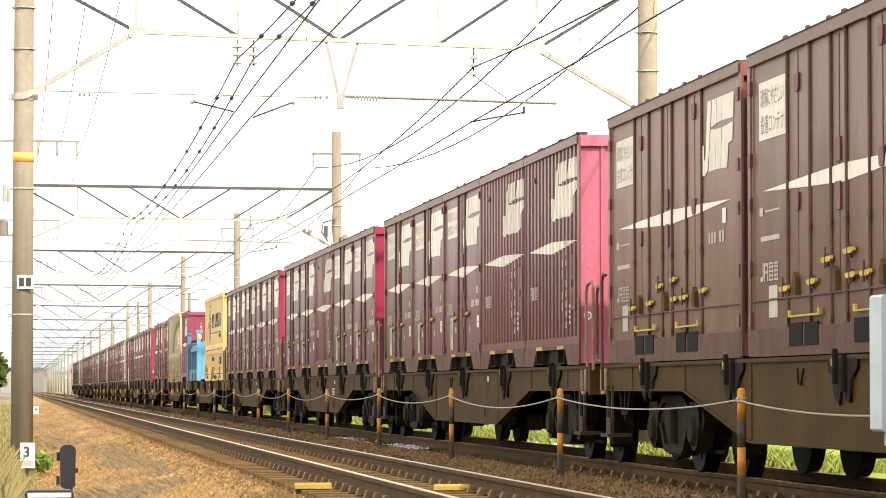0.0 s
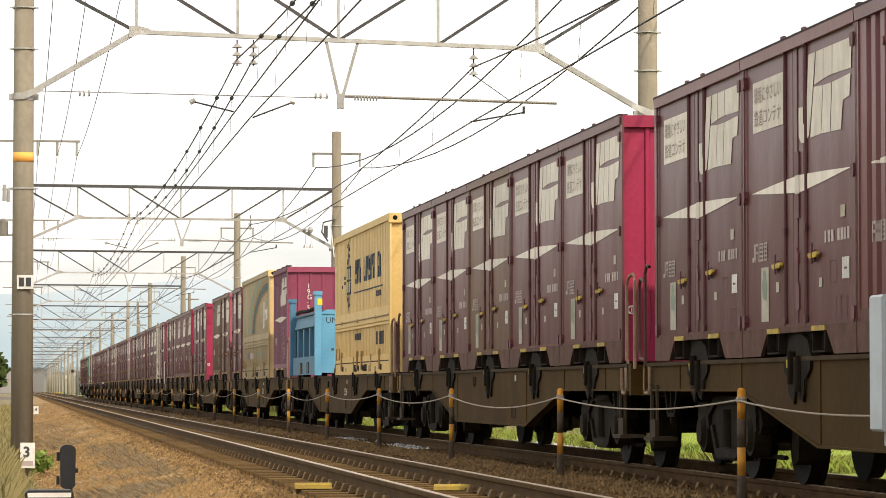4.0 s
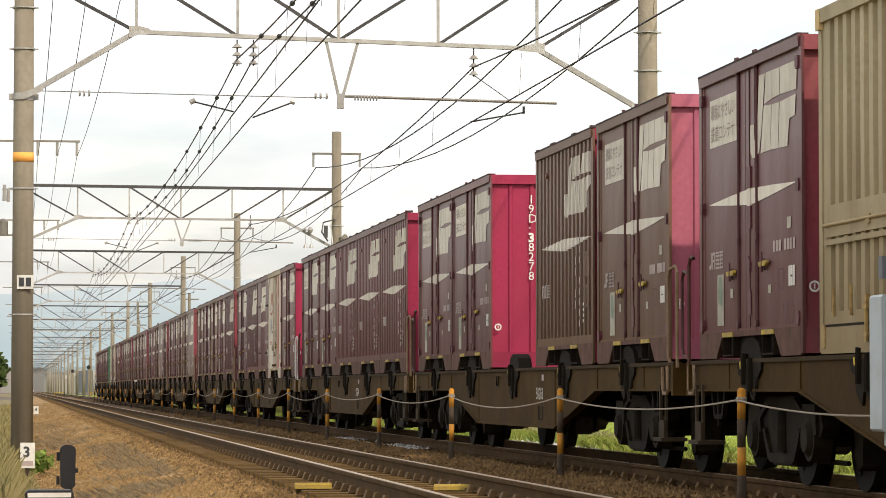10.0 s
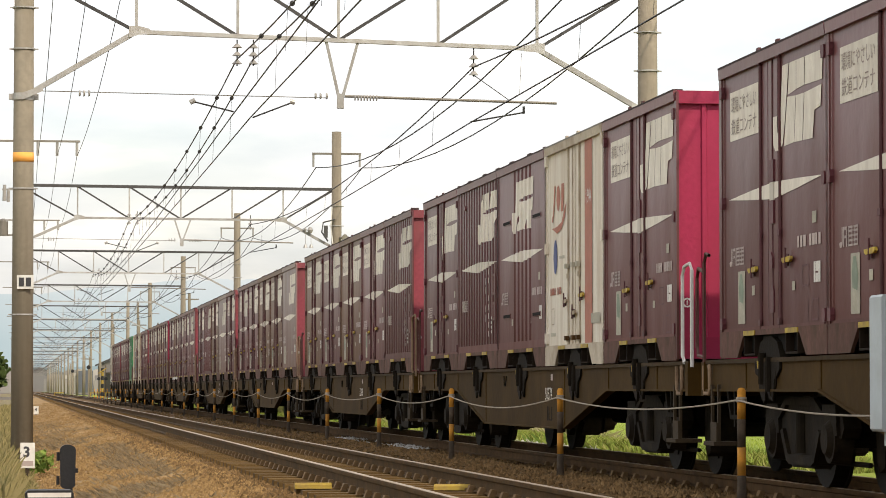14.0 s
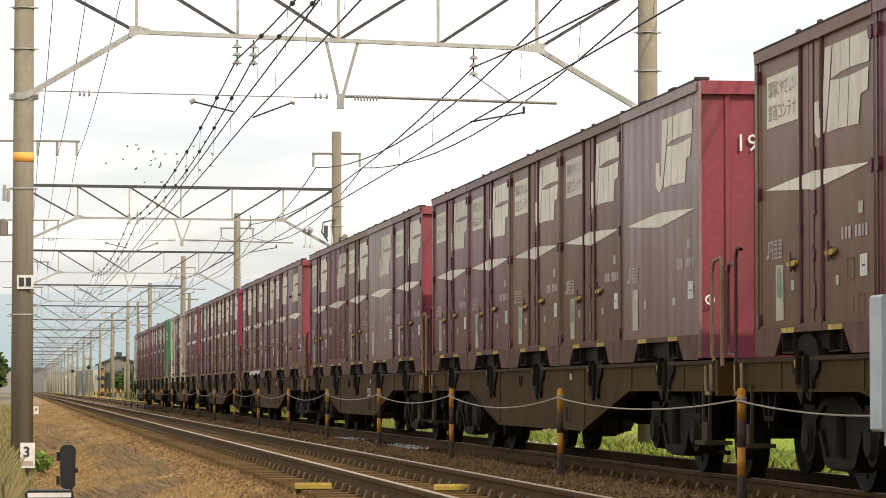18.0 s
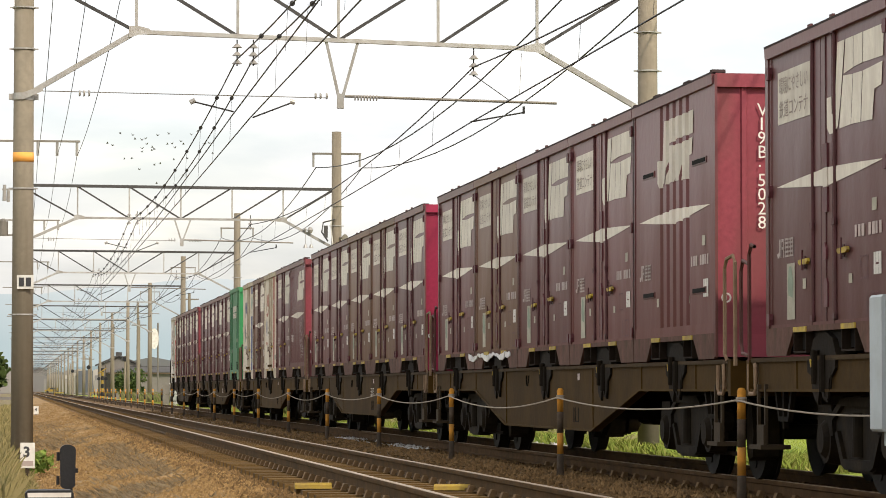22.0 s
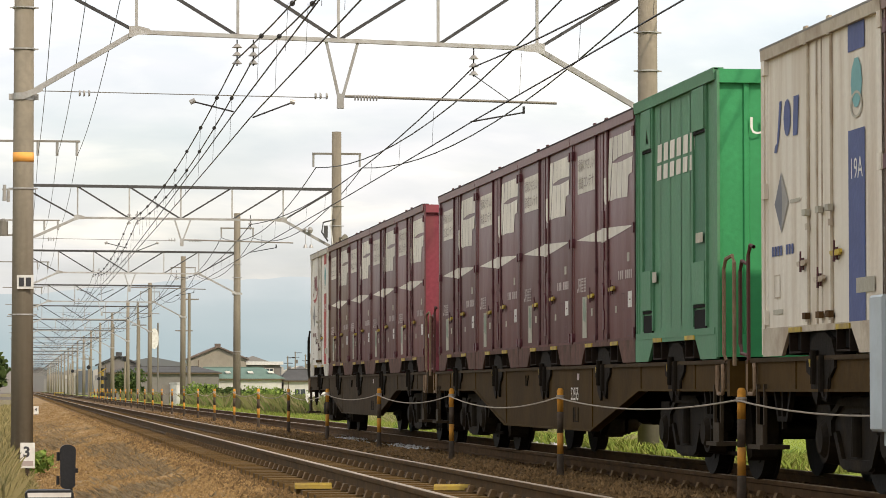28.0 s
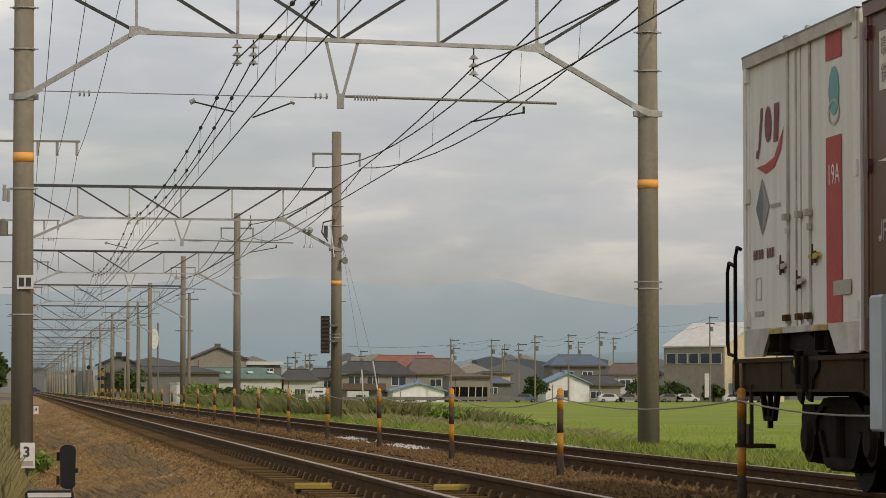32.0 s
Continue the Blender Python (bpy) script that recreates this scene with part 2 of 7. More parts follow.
    rope=mat("worn_rope", (0.34, 0.29, 0.23), 0.9, var=0.15, scale=6, bump=0.05),
    cabinet=mat("pale_grey_cabinet_paint", (0.42, 0.47, 0.49), 0.5, var=0.06, scale=2, fine=25, dirt=(0.30, 0.31, 0.30), dirt_amt=0.4, bump=0.04),
    black=mat("black_casing", (0.018, 0.018, 0.020), 0.55, var=0.2, scale=5, fine=40),
)


# ---- building blocks ----
class Shape:
    """Gathers boxes, extrusions and tubes into one mesh."""

    def __init__(self):
        self.v, self.f = [], []

    def box(self, x0, x1, y0, y1, z0, z1):
        k = len(self.v)
        self.v += [(x, y, z) for z in (z0, z1) for y in (y0, y1) for x in (x0, x1)]
        self.f += [tuple(k + i for i in q) for q in ((0, 2, 3, 1), (4, 5, 7, 6), (0, 1, 5, 4), (2, 6, 7, 3), (0, 4, 6, 2), (1, 3, 7, 5))]
        return self

    def slab(self, outline, axis, a, b):
        """An outline extruded from a to b along an axis: x takes (y, z) pairs, y takes (x, z), z takes (x, y)."""
        k, n = len(self.v), len(outline)
        put = {"x": lambda p, q: (q, p[0], p[1]), "y": lambda p, q: (p[0], q, p[1]), "z": lambda p, q: (p[0], p[1], q)}[axis]
        self.v += [put(p, a) for p in outline] + [put(p, b) for p in outline]
        self.f += [tuple(range(k + n - 1, k - 1, -1)), tuple(range(k + n, k + 2 * n))]
        self.f += [(k + i, k + (i + 1) % n, k + n + (i + 1) % n, k + n + i) for i in range(n)]
        return self

    def tube(self, p0, p1, r0, r1=None, n=8, caps=True):
        p0, p1 = Vector(p0), Vector(p1)
        r1 = r0 if r1 is None else r1
        d = (p1 - p0).normalized()
        a = d.orthogonal().normalized()
        b = d.cross(a)
        k = len(self.v)
        for p, r in ((p0, r0), (p1, r1)):
            self.v += [tuple(p + (a * math.cos(2 * math.pi * i / n) + b * math.sin(2 * math.pi * i / n)) * r) for i in range(n)]
        self.f += [(k + i, k + (i + 1) % n, k + n + (i + 1) % n, k + n + i) for i in range(n)]
        if caps:
            self.f += [tuple(range(k + n - 1, k - 1, -1)), tuple(range(k + n, k + 2 * n))]
        return self

    def line(self, points, r, n=5):
        pts = [Vector(p) for p in points]
        k = len(self.v)
        for i, p in enumerate(pts):
            d = (pts[min(i + 1, len(pts) - 1)] - pts[max(i - 1, 0)]).normalized()
            a = d.cross(Vector((0.31, 0.17, 0.93))).normalized()
            b = d.cross(a)
            self.v += [tuple(p + (a * math.cos(2 * math.pi * j / n) + b * math.sin(2 * math.pi * j / n)) * r) for j in range(n)]
        for i in range(len(pts) - 1):
            self.f += [(k + i * n + j, k + i * n + (j + 1) % n, k + (i + 1) * n + (j + 1) % n, k + (i + 1) * n + j) for j in range(n)]
        return self

    def beam(self, p0, p1, w, h):
        """A bar of rectangular section, w across and h upright."""
        p0, p1 = Vector(p0), Vector(p1)
        d = (p1 - p0).normalized()
        side = d.cross(Vector((0, 1, 0)) if abs(d.y) < 0.9 else Vector((1, 0, 0))).normalized()
        up = side.cross(d).normalized()
        k = len(self.v)
        for p in (p0, p1):
            self.v += [tuple(p + side * (i * h / 2) + up * (j * w / 2)) for i, j in ((-1, -1), (1, -1), (1, 1), (-1, 1))]
        self.f += [(k, k + 1, k + 2, k + 3), (k + 7, k + 6, k + 5, k + 4)]
        self.f += [(k + i, k + 4 + i, k + 4 + (i + 1) % 4, k + (i + 1) % 4) for i in range(4)]
        return self

    def sheet(self, outline):
        k = len(self.v)
        self.v += [tuple(p) for p in outline]
        self.f.append(tuple(range(k, k + len(outline))))
        return self

    def mesh(self, name, material, smooth=False):
        me = bpy.data.meshes.new(name)
        me.from_pydata(self.v, [], self.f)
        bm = bmesh.new()
        bm.from_mesh(me)
        bmesh.ops.recalc_face_normals(bm, faces=bm.faces)
        bm.to_mesh(me)
        bm.free()
        if smooth:
            me.polygons.foreach_set("use_smooth", [True] * len(me.polygons))
        me.materials.append(M[material] if isinstance(material, str) else material)
        return me


def part(name, shape, material, parent=None, label="", smooth=False, at=None):
    """Links a shape (or a ready mesh) as one mesh object under a thing or a part."""
    me = shape.mesh(name, material, smooth) if isinstance(shape, Shape) else shape
    ob = new(name, me)
    if parent:
        ob.parent = parent
    if at is not None:
        ob.matrix_basis = at
    if label:
        ob["label"] = label
    return ob


def thing(name, label, category, at=None, group="", kind=""):
    ob = tagged(new(name), label, category, group, kind)
    if at is not None:
        ob.matrix_basis = at
    return ob


WRITTEN = {}


def words(text, size, material, width=None):
    """The mesh of a line of writing in the x-y plane, from its lower left corner."""
    if (text, size, material) in WRITTEN:
        return WRITTEN[text, size, material]
    cu = bpy.data.curves.new("writing", "FONT")
    cu.body, cu.size, cu.extrude = text, size, 0.0
    cu.resolution_u = 2
    cu.offset = 0.007 if text in ("3", "4") else 0.0
    ob = bpy.data.objects.new("writing", cu)
    scene.collection.objects.link(ob)
    me = bpy.data.meshes.new_from_object(ob.evaluated_get(bpy.context.evaluated_depsgraph_get()))
    bpy.data.objects.remove(ob)
    me.materials.clear()
    me.materials.append(M[material])
    if width and len(me.vertices):
        xs = [v.co.x for v in me.vertices]
        k = width / max(1e-6, max(xs) - min(xs))
        for v in me.vertices:
            v.co.x *= k
    WRITTEN[text, size, material] = me
    return me


NOTICE = ("環境にやさしい", "鉄道コンテナ")
for line in NOTICE:
    words(line, 0.15, "faint_ink", 0.94)
for number in ("50057", "50209", "52601", "50203", "50574", "52608", "53317", "52555"):
    words(number, 0.2, "cream")
for ch in "0123456789BDVCG·":
    words(ch, 0.16, "white")
for text, size in (("UV", 0.22),):
    words(text, size, "white")
words("UM12A-", 0.17, "ink")
for ch in "0123456789UA":
    words(ch, 0.16, "ink")
words("3", 0.2, "ink")
words("4", 0.2, "ink")
words("19A", 0.22, "white")
words("19", 0.22, "white")


FACING = Matrix(((0, 0, -1, 0), (-1, 0, 0, 0), (0, 1, 0, 0), (0, 0, 0, 1)))  # writing on a side that faces -x
ENDING = Matrix(((1, 0, 0, 0), (0, 0, -1, 0), (0, 1, 0, 0), (0, 0, 0, 1)))  # writing on an end that faces -y


# ---- ground ----
def lift(x, y):
    """The ground's height: ballast shoulders by the tracks, verge, and the lower fields beyond."""
    if x < 2.3:
        z = -0.12 - 0.30 * min(1.0, max(0.0, (2.3 - x) / 2.0))
    elif x < 9.0:
        z = -0.165
        if 4.7 < x < 6.1:
            z = -0.165 + 0.09 * min(1.0, (x - 4.7) / 0.4, (6.1 - x) / 0.4)
    else:
        z = -0.20 - 1.2 * min(1.0, max(0.0, (x - 10.4) / 9.0)) ** 1.2
    if x < -3:
        z -= min(0.8, (-3 - x) * 0.1)
    return z


def ground_sheet():
    xs = [-2500, -800, -200, -60, -20, -8, -4] + [-3 + 0.25 * i for i in range(96)] + [22, 26, 32, 45, 80, 160, 400, 1200, 3000]
    ys = [-600, -100, -20, 0, 10, 20] + [24 + 0.35 * i for i in range(130)] + [70 + 3 * i for i in range(45)] + [210, 240, 300, 400, 600, 1000, 2000, 4400]
    vs, fs = [], []
    for y in ys:
        for x in xs:
            rough = 0.03 if -3 < x < 21 and 20 < y < 210 else 0.0
            vs.append((x, y, lift(x, y) + rough * noise.noise((x * 2.3, y * 2.3, 0)) + rough * 0.7 * noise.noise((x * 7, y * 7, 3))))
    n = len(xs)
    for j in range(len(ys) - 1):
        for i in range(n - 1):
            fs.append((j * n + i, j * n + i + 1, (j + 1) * n + i + 1, (j + 1) * n + i))
    me = bpy.data.meshes.new("ground")
    me.from_pydata(vs, [], fs)
    ballast = mat("ballast_bed", (0.105, 0.060, 0.020), 0.95, var=0.35, scale=1.1, fine=22, dirt=(0.11, 0.078, 0.052), dirt_amt=0.6, bump=0.6, rnd=0, alt=(0.15, 0.085, 0.036))
    grass = mat("meadow", (0.19, 0.24, 0.033), 0.95, var=0.3, scale=0.12, fine=3, dirt=(0.20, 0.22, 0.04), dirt_amt=0.6, bump=0.5, rnd=0, alt=(0.21, 0.27, 0.04))
    verge = mat("dry_verge", (0.20, 0.158, 0.09), 0.95, var=0.3, scale=0.8, fine=10, dirt=(0.10, 0.11, 0.04), dirt_amt=0.5, bump=0.5, rnd=0)
    dusty = mat("dusty_shoulder", (0.27, 0.172, 0.080), 0.95, var=0.35, scale=0.9, fine=16, dirt=(0.18, 0.125, 0.065), dirt_amt=0.8, bump=0.7, rnd=0, alt=(0.35, 0.23, 0.108))
    for m in (ballast, grass, verge, dusty):
        me.materials.append(m)
    for p in me.polygons:
        c = p.center
        p.material_index = 3 if -0.2 < c.x < 2.3 else 0 if -0.2 < c.x < 9.0 + 0.5 * noise.noise((c.y * 0.3, 3, 1)) else (2 if -30 < c.x < 0 else 1)
    return tagged(new("ground", me), "brown ballast and verge beside green fields", "ground", kind="structure")


ground_sheet()


def grains(name, label, count, x_range, y_range, size, material, seed, keep=None, category="gravel"):
    """Loose stones, each an uneven eight-sided lump, strewn over the ground as one piece of stuff."""
    rng = np.random.default_rng(seed)
    base = np.array([(1, 0, 0), (-1, 0, 0), (0, 1, 0), (0, -1, 0), (0, 0, 1), (0, 0, -1)], float)
    tri = np.array([(0, 2, 4), (2, 1, 4), (1, 3, 4), (3, 0, 4), (2, 0, 5), (1, 2, 5), (3, 1, 5), (0, 3, 5)])
    xs = rng.uniform(*x_range, count)
    u = rng.uniform(0, 1, count)
    ys = 1 / (1 / y_range[0] + u * (1 / y_range[1] - 1 / y_range[0]))
    vs, fs = [], []
    k = 0
    for x, y in zip(xs, ys):
        if keep and not keep(x, y):
            continue
        r = size * rng.uniform(0.5, 1.25)
        q = base * r * rng.uniform(0.6, 1.25, (6, 3)) + rng.uniform(-0.3, 0.3, (6, 3)) * r
        a = rng.uniform(0, 6.28)
        rot = np.array([[math.cos(a), -math.sin(a), 0], [math.sin(a), math.cos(a), 0], [0, 0, 1]])
        q = q @ rot.T + np.array([x, y, lift(x, y) + r * 0.25])
        vs.append(q)
        fs.append(tri + k)
        k += 6
    me = bpy.data.meshes.new(name)
    me.from_pydata(np.concatenate(vs).tolist(), [], np.concatenate(fs).tolist())
    me.materials.append(material)
    return tagged(new(name, me), label, category, kind="stuff")


def speckled(name, a, b, c):
    """Stones, each with a tone of its own."""
    m = mat(name, a, 0.95, var=0.25, scale=9, fine=60, bump=0.3, rnd=0)
    n, l = m.node_tree.nodes, m.node_tree.links
    geo, ramp = n.new("ShaderNodeNewGeometry"), n.new("ShaderNodeValToRGB")
    ramp.color_ramp.elements[0].color, ramp.color_ramp.elements[1].color = (*b, 1), (*c, 1)
    e = ramp.color_ramp.elements.new(0.5)
    e.color = (*a, 1)
    l.new(geo.outputs["Random Per Island"], ramp.inputs["Fac"])
    l.new(ramp.outputs["Color"], n["Principled BSDF"].inputs["Base Color"])
    return m


STONE = speckled("ballast_stone", (0.135, 0.080, 0.034), (0.088, 0.055, 0.025), (0.185, 0.114, 0.050))
DUSTY_STONE = speckled("dusty_stone", (0.22, 0.136, 0.057), (0.16, 0.10, 0.045), (0.29, 0.185, 0.082))
PALE_STONE = speckled("pale_chippings", (0.45, 0.44, 0.42), (0.30, 0.29, 0.28), (0.6, 0.59, 0.56))
NEAR_X, FAR_X = 3.57, 7.285


def off_rails(x, y):
    return all(abs(x - c - s * 0.5335) > 0.12 for c in (NEAR_X, FAR_X) for s in (-1, 1))


grains("ballast", "rust-brown crushed stone ballast round the sleepers", 40000, (2.0, 9.2), (26, 130), 0.029, STONE, 3, off_rails)
grains("shoulder_stones", "dusty brown stones on the ballast shoulder", 34000, (-0.1, 2.4), (29, 230), 0.023, DUSTY_STONE, 4)
grains("chippings", "patch of pale grey stone chippings", 3600, (9.0, 10.4), (50, 66), 0.042, PALE_STONE, 5, lambda x, y: ((x - 9.7) / 0.6) ** 2 + ((y - 58) / 5.0) ** 2 < 1.0 + 0.8 * noise.noise((x * 2, y * 0.5, 7)))
grains("chippings", "scattered pale chippings between the tracks", 900, (6.2, 6.66), (52, 64), 0.035, PALE_STONE, 6, lambda x, y: noise.noise((x, y * 0.3, 2)) > -0.15)


# ---- tracks ----
def rail_outline(x):
    half = [(0.0, 0.0), (0.030, 0.0), (0.0325, -0.012), (0.031, -0.036), (0.009, -0.046), (0.008, -0.125), (0.060, -0.142), (0.0635, -0.153), (0.0, -0.153)]
    return [(x + a, b) for a, b in half] + [(x - a, b) for a, b in reversed(half[1:-1])]


def track(name, label, cx, z, web="rust", wood="sleeper"):
    tr = thing(name, label, "railway track", pose(cx, 0, z), kind="structure")
    for sx in (-1, 1):
        r = part("rail", Shape().slab(rail_outline(sx * 0.5335), "y", -60, 900), web, tr)
        part("rail_head", Shape().box(sx * 0.5335 - 0.026, sx * 0.5335 + 0.026, -60, 900, -0.003, 0.004), "railhead", r, "polished running surface")
    body = Shape().box(-1.0, 1.0, -0.11, 0.11, -0.30, -0.158)
    me = body.mesh("sleeper", wood)
    clip = Shape()
    clip.slab([(-0.075, -0.158), (0.0, -0.158), (-0.012, -0.10), (-0.05, -0.095)], "y", -0.055, 0.055)
    clip_me = clip.mesh("clip", "clip")
    clip2 = Shape()
    clip2.slab([(0.075, -0.158), (0.0, -0.158), (0.012, -0.10), (0.05, -0.095)], "y", -0.055, 0.055)
    clip2_me = clip2.mesh("clip", "clip")
    for i in range(150 if cx < 5 else 90):
        y = 24 + i * 0.66
        s = part("sleeper", me, None, tr, at=pose(0, y, 0))
        if i < (62 if cx < 5 else 26):
            for sx in (-1, 1):
                part("clip", clip_me, None, s, at=pose(sx * 0.5335 - 0.035, 0, 0))
                part("clip", clip2_me, None, s, at=pose(sx * 0.5335 + 0.035, 0, 0))
    rest = Shape()
    for i in range(150 if cx < 5 else 90, 800):
        y = 24 + i * 0.66
        rest.box(-1.0, 1.0, y - 0.11, y + 0.11, -0.30, -0.158)
    tagged(part("sleepers", rest, wood, tr), kind="stuff")
    return tr


track("near_track", "narrow-gauge railway track with rusty rails on dusty brown sleepers", NEAR_X, 0.06, "rust_near", "sleeper_near")
track("far_track", "narrow-gauge railway track under the freight train", FAR_X, 0.0)


# ---- overhead line ----
SPAN, FIRST = 50.0, 51.5
SPOTS = [1.5, 51.5, 101.9, 149.8, 199.0] + [249.0 + 50.0 * i for i in range(24)]
POLE_L, POLE_R = 0.08, 10.12


def pole(parent, x, y, top, r0, r1, foot=-0.6, rings=()):
    p = part("pole", Shape().tube((x, y, foot), (x, y, top), r0, r1, 20), "concrete", parent, smooth=True)
    for z in rings:
        part("steel_band", Shape().tube((x, y, z - 0.012), (x, y, z + 0.012), r0 + 0.002, n=20).box(x - r0 - 0.05, x + r0 + 0.05, y - 0.012, y + 0.012, z - 0.012, z + 0.012), "truss", p)
    return p


def gantry(i):
    y = SPOTS[i + 1]
    g = thing("catenary_gantry", "steel lattice gantry on two concrete poles spanning both tracks", "gantry", pose(0, y, 0), group="gantries over the tracks")
    POLE_R = {0: 10.165, 1: 10.04}.get(i, 10.12)
    if i > 12:
        for x in (POLE_L, POLE_R):
            pole(g, x, 0, 9.0, 0.18, 0.15)
        s = Shape().beam((POLE_L, 0, 7.19), (POLE_R, 0, 7.13), 0.09, 0.09).beam((1.8, 0, 6.2), (8.4, 0, 6.17), 0.09, 0.065)
        for a, b in ((POLE_L, 1.86), (1.86, 3.48), (3.48, 5.1), (6.72, 5.1), (8.34, 6.72), (POLE_R, 8.34)):
            s.beam((a, 0, 7.16), (b, 0, 6.18), 0.05, 0.05)
        s.beam((1.86, 0, 6.19), (POLE_L, 0, 5.4), 0.08, 0.08).beam((8.34, 0, 6.17), (POLE_R, 0, 5.25), 0.08, 0.08)
        part("truss", s, "dark_truss", g)
        part("cross_arm", Shape().box(POLE_R - 0.78, POLE_R + 0.78, -0.05, 0.05, 8.27, 8.33).box(POLE_L - 1.2, POLE_L + 1.85, -0.05, 0.05, 8.58, 8.64).tube((0.2, 0, 5.5), (8.7, 0, 5.45), 0.03, n=6), "hoop", g)
        for x in (3.47, 3.73, 7.3, POLE_R - 0.74, POLE_R + 0.74):
            z = 6.05 if x < 8 else 7.9
            part("insulator", Shape().tube((x, 0, z), (x, 0, z + 0.32), 0.085, 0.03, 8), "porcelain", g)
        return g
    near = i == 0
    top, low, zl, zr = (7.46, 6.43, 5.46, 5.30) if i == 0 else (7.19, 6.19, 5.40, 5.25)
    steel = "truss" if near else "dark_truss"
    slope = -0.029 if near else -0.006
    for x, h in ((POLE_L, 9.0), (POLE_R, 9.0)):
        pole(g, x, 0, h, 0.18, 0.15, rings=((2.0, 4.0, 6.22, 6.88) if x < 5 else (2.45, 2.56, 6.0, 6.63)) if i < 3 else ())
    xs = [1.86, 3.48, 5.1, 6.72, 8.34]

    def lz(x):
        return low + slope * (x - 5.1)
    part("top_chord", Shape().beam((POLE_L, 0, top - slope * 5), (POLE_R, 0, top + slope * 5), 0.09, 0.09), steel, g)
    part("bottom_chord", Shape().beam((xs[0] - 0.1, 0, lz(xs[0])), (xs[-1] + 0.1, 0, lz(xs[-1])), 0.09, 0.065), "truss", g)
    for x in xs:
        part("vertical", Shape().beam((x, 0, lz(x)), (x, 0, top), 0.05, 0.045), "truss", g)
    for a, b in ((POLE_L, 1.86), (1.86, 3.48), (3.48, 5.1), (6.72, 5.1), (8.34, 6.72), (POLE_R, 8.34)):
        part("diagonal", Shape().beam((a, 0, top), (b, 0, lz(b)), 0.05, 0.05), "dark_truss", g)
    part("knee_brace", Shape().beam((xs[0], 0, lz(xs[0])), (POLE_L, 0, zl), 0.08, 0.08), "truss", g)
    part("knee_brace", Shape().beam((xs[-1], 0, lz(xs[-1])), (POLE_R, 0, zr), 0.08, 0.08), "truss", g)
    for x, z in ((POLE_L, zl), (POLE_R, zr)):
        part("clamp", Shape().tube((x, 0, z - 0.055), (x, 0, z + 0.055), 0.178, n=20).box(x - 0.235, x + 0.235, -0.045, 0.045, z - 0.045, z + 0.045).slab([(x - 0.02, z - 0.06), (x + (0.30 if x < 5 else -0.30), z + 0.08), (x + (0.30 if x < 5 else -0.30), z + 0.17), (x, z + 0.06)], "y", -0.19, -0.182), "truss", g)
    if i < 4:
        for x, sx in ((1.86, 1), (8.34, -1)):
            part("gusset", Shape().slab([(x - 0.12 * sx, lz(x) - 0.10), (x + 0.04 * sx, lz(x) - 0.055), (x + 0.22 * sx, lz(x) - 0.045), (x + 0.21 * sx, lz(x) + 0.045), (x + 0.03 * sx, lz(x) + 0.09), (x - 0.12 * sx, lz(x) + 0.085)], "y", -0.055, -0.048), "truss", g)
    if i < 12:
        # hanger frame, registration pipe and insulators
        part("hanger_frame", Shape().beam((4.90, 0, lz(5)), (5.10, 0, 5.55), 0.045, 0.045).beam((5.42, 0, lz(5.4)), (5.18, 0, 5.55), 0.045, 0.045).box(5.08, 5.19, -0.04, 0.04, 5.33, 5.57), "truss", g)
        part("registration_pipe", Shape().tube((0.2, 0, 5.56), (4.9, 0, 5.50), 0.007, n=6).tube((5.2, 0, 5.53), (8.66, 0, 5.455), 0.022, n=8), "hoop", g)
        part("steady_arm", Shape().tube((2.75, 0, 5.42), (3.42, 0, 5.26), 0.013, n=6).tube((4.36, 0, 5.42), (3.72, 0, 5.17), 0.013, n=6), "wire", g)
        part("arm_insulator", Shape().tube((2.72, 0, 5.40), (2.80, 0, 5.44), 0.04, n=8), "porcelain", g)
        part("arm_insulator", Shape().tube((4.32, 0, 5.44), (4.40, 0, 5.42), 0.04, n=8), "porcelain", g)
        part("steady_arm", Shape().tube((8.12, 0, 5.40), (8.12, 0, 5.28), 0.02, n=6).tube((8.12, 0, 5.30), (7.25, 0, 5.14), 0.013, n=6), "wire", g)
        for x, zt, zb in ((3.47, 6.42, 6.05), (3.73, 6.42, 6.05), (7.30, 6.34, 5.92)):
            s = Shape()
            for j in range(3):
                z = zb - 0.02 + j * 0.13
                part("insulator", Shape().tube((x, 0, z), (x, 0, z + 0.06), 0.085, 0.03, 12), "porcelain", g)
            part("insulator_rod", Shape().tube((x, 0, zb - 0.05), (x, 0, zt), 0.012, n=6), "wire", g)
        if i < 2:
            for j in range(8):
                part("insulator_disc", Shape().tube((5.36 + 0.05 * j, 0, 5.51), (5.38 + 0.05 * j, 0, 5.51), 0.05, n=10), "porcelain", g)
            for x in (0.95, 1.02, 1.1, 4.72, 4.8, 4.9):
                part("insulator_disc", Shape().tube((x, 0, 5.53), (x + 0.03, 0, 5.53), 0.06, 0.04, n=10), "porcelain", g)
    # feeder cross-arms on the poles
    if i > 0:
        z = 8.3
        part("cross_arm", Shape().box(POLE_R - 0.78, POLE_R + 0.78, -0.05, 0.05, z - 0.03, z + 0.03), "hoop", g)
        part("cross_arm", Shape().box(POLE_L - 1.2, POLE_L + 1.85, -0.05, 0.05, z + 0.28, z + 0.34), "hoop", g)
        if i < 6:
            for x in (POLE_R - 0.74, POLE_R + 0.74):
                part("insulator", Shape().tube((x, 0, z - 0.42), (x, 0, z - 0.03), 0.035, n=8), "porcelain", g)
            for x in (0.61, 1.21, 1.83):
                part("insulator", Shape().tube((x, 0, z - 0.15), (x, 0, z + 0.28), 0.045, n=8), "porcelain", g)
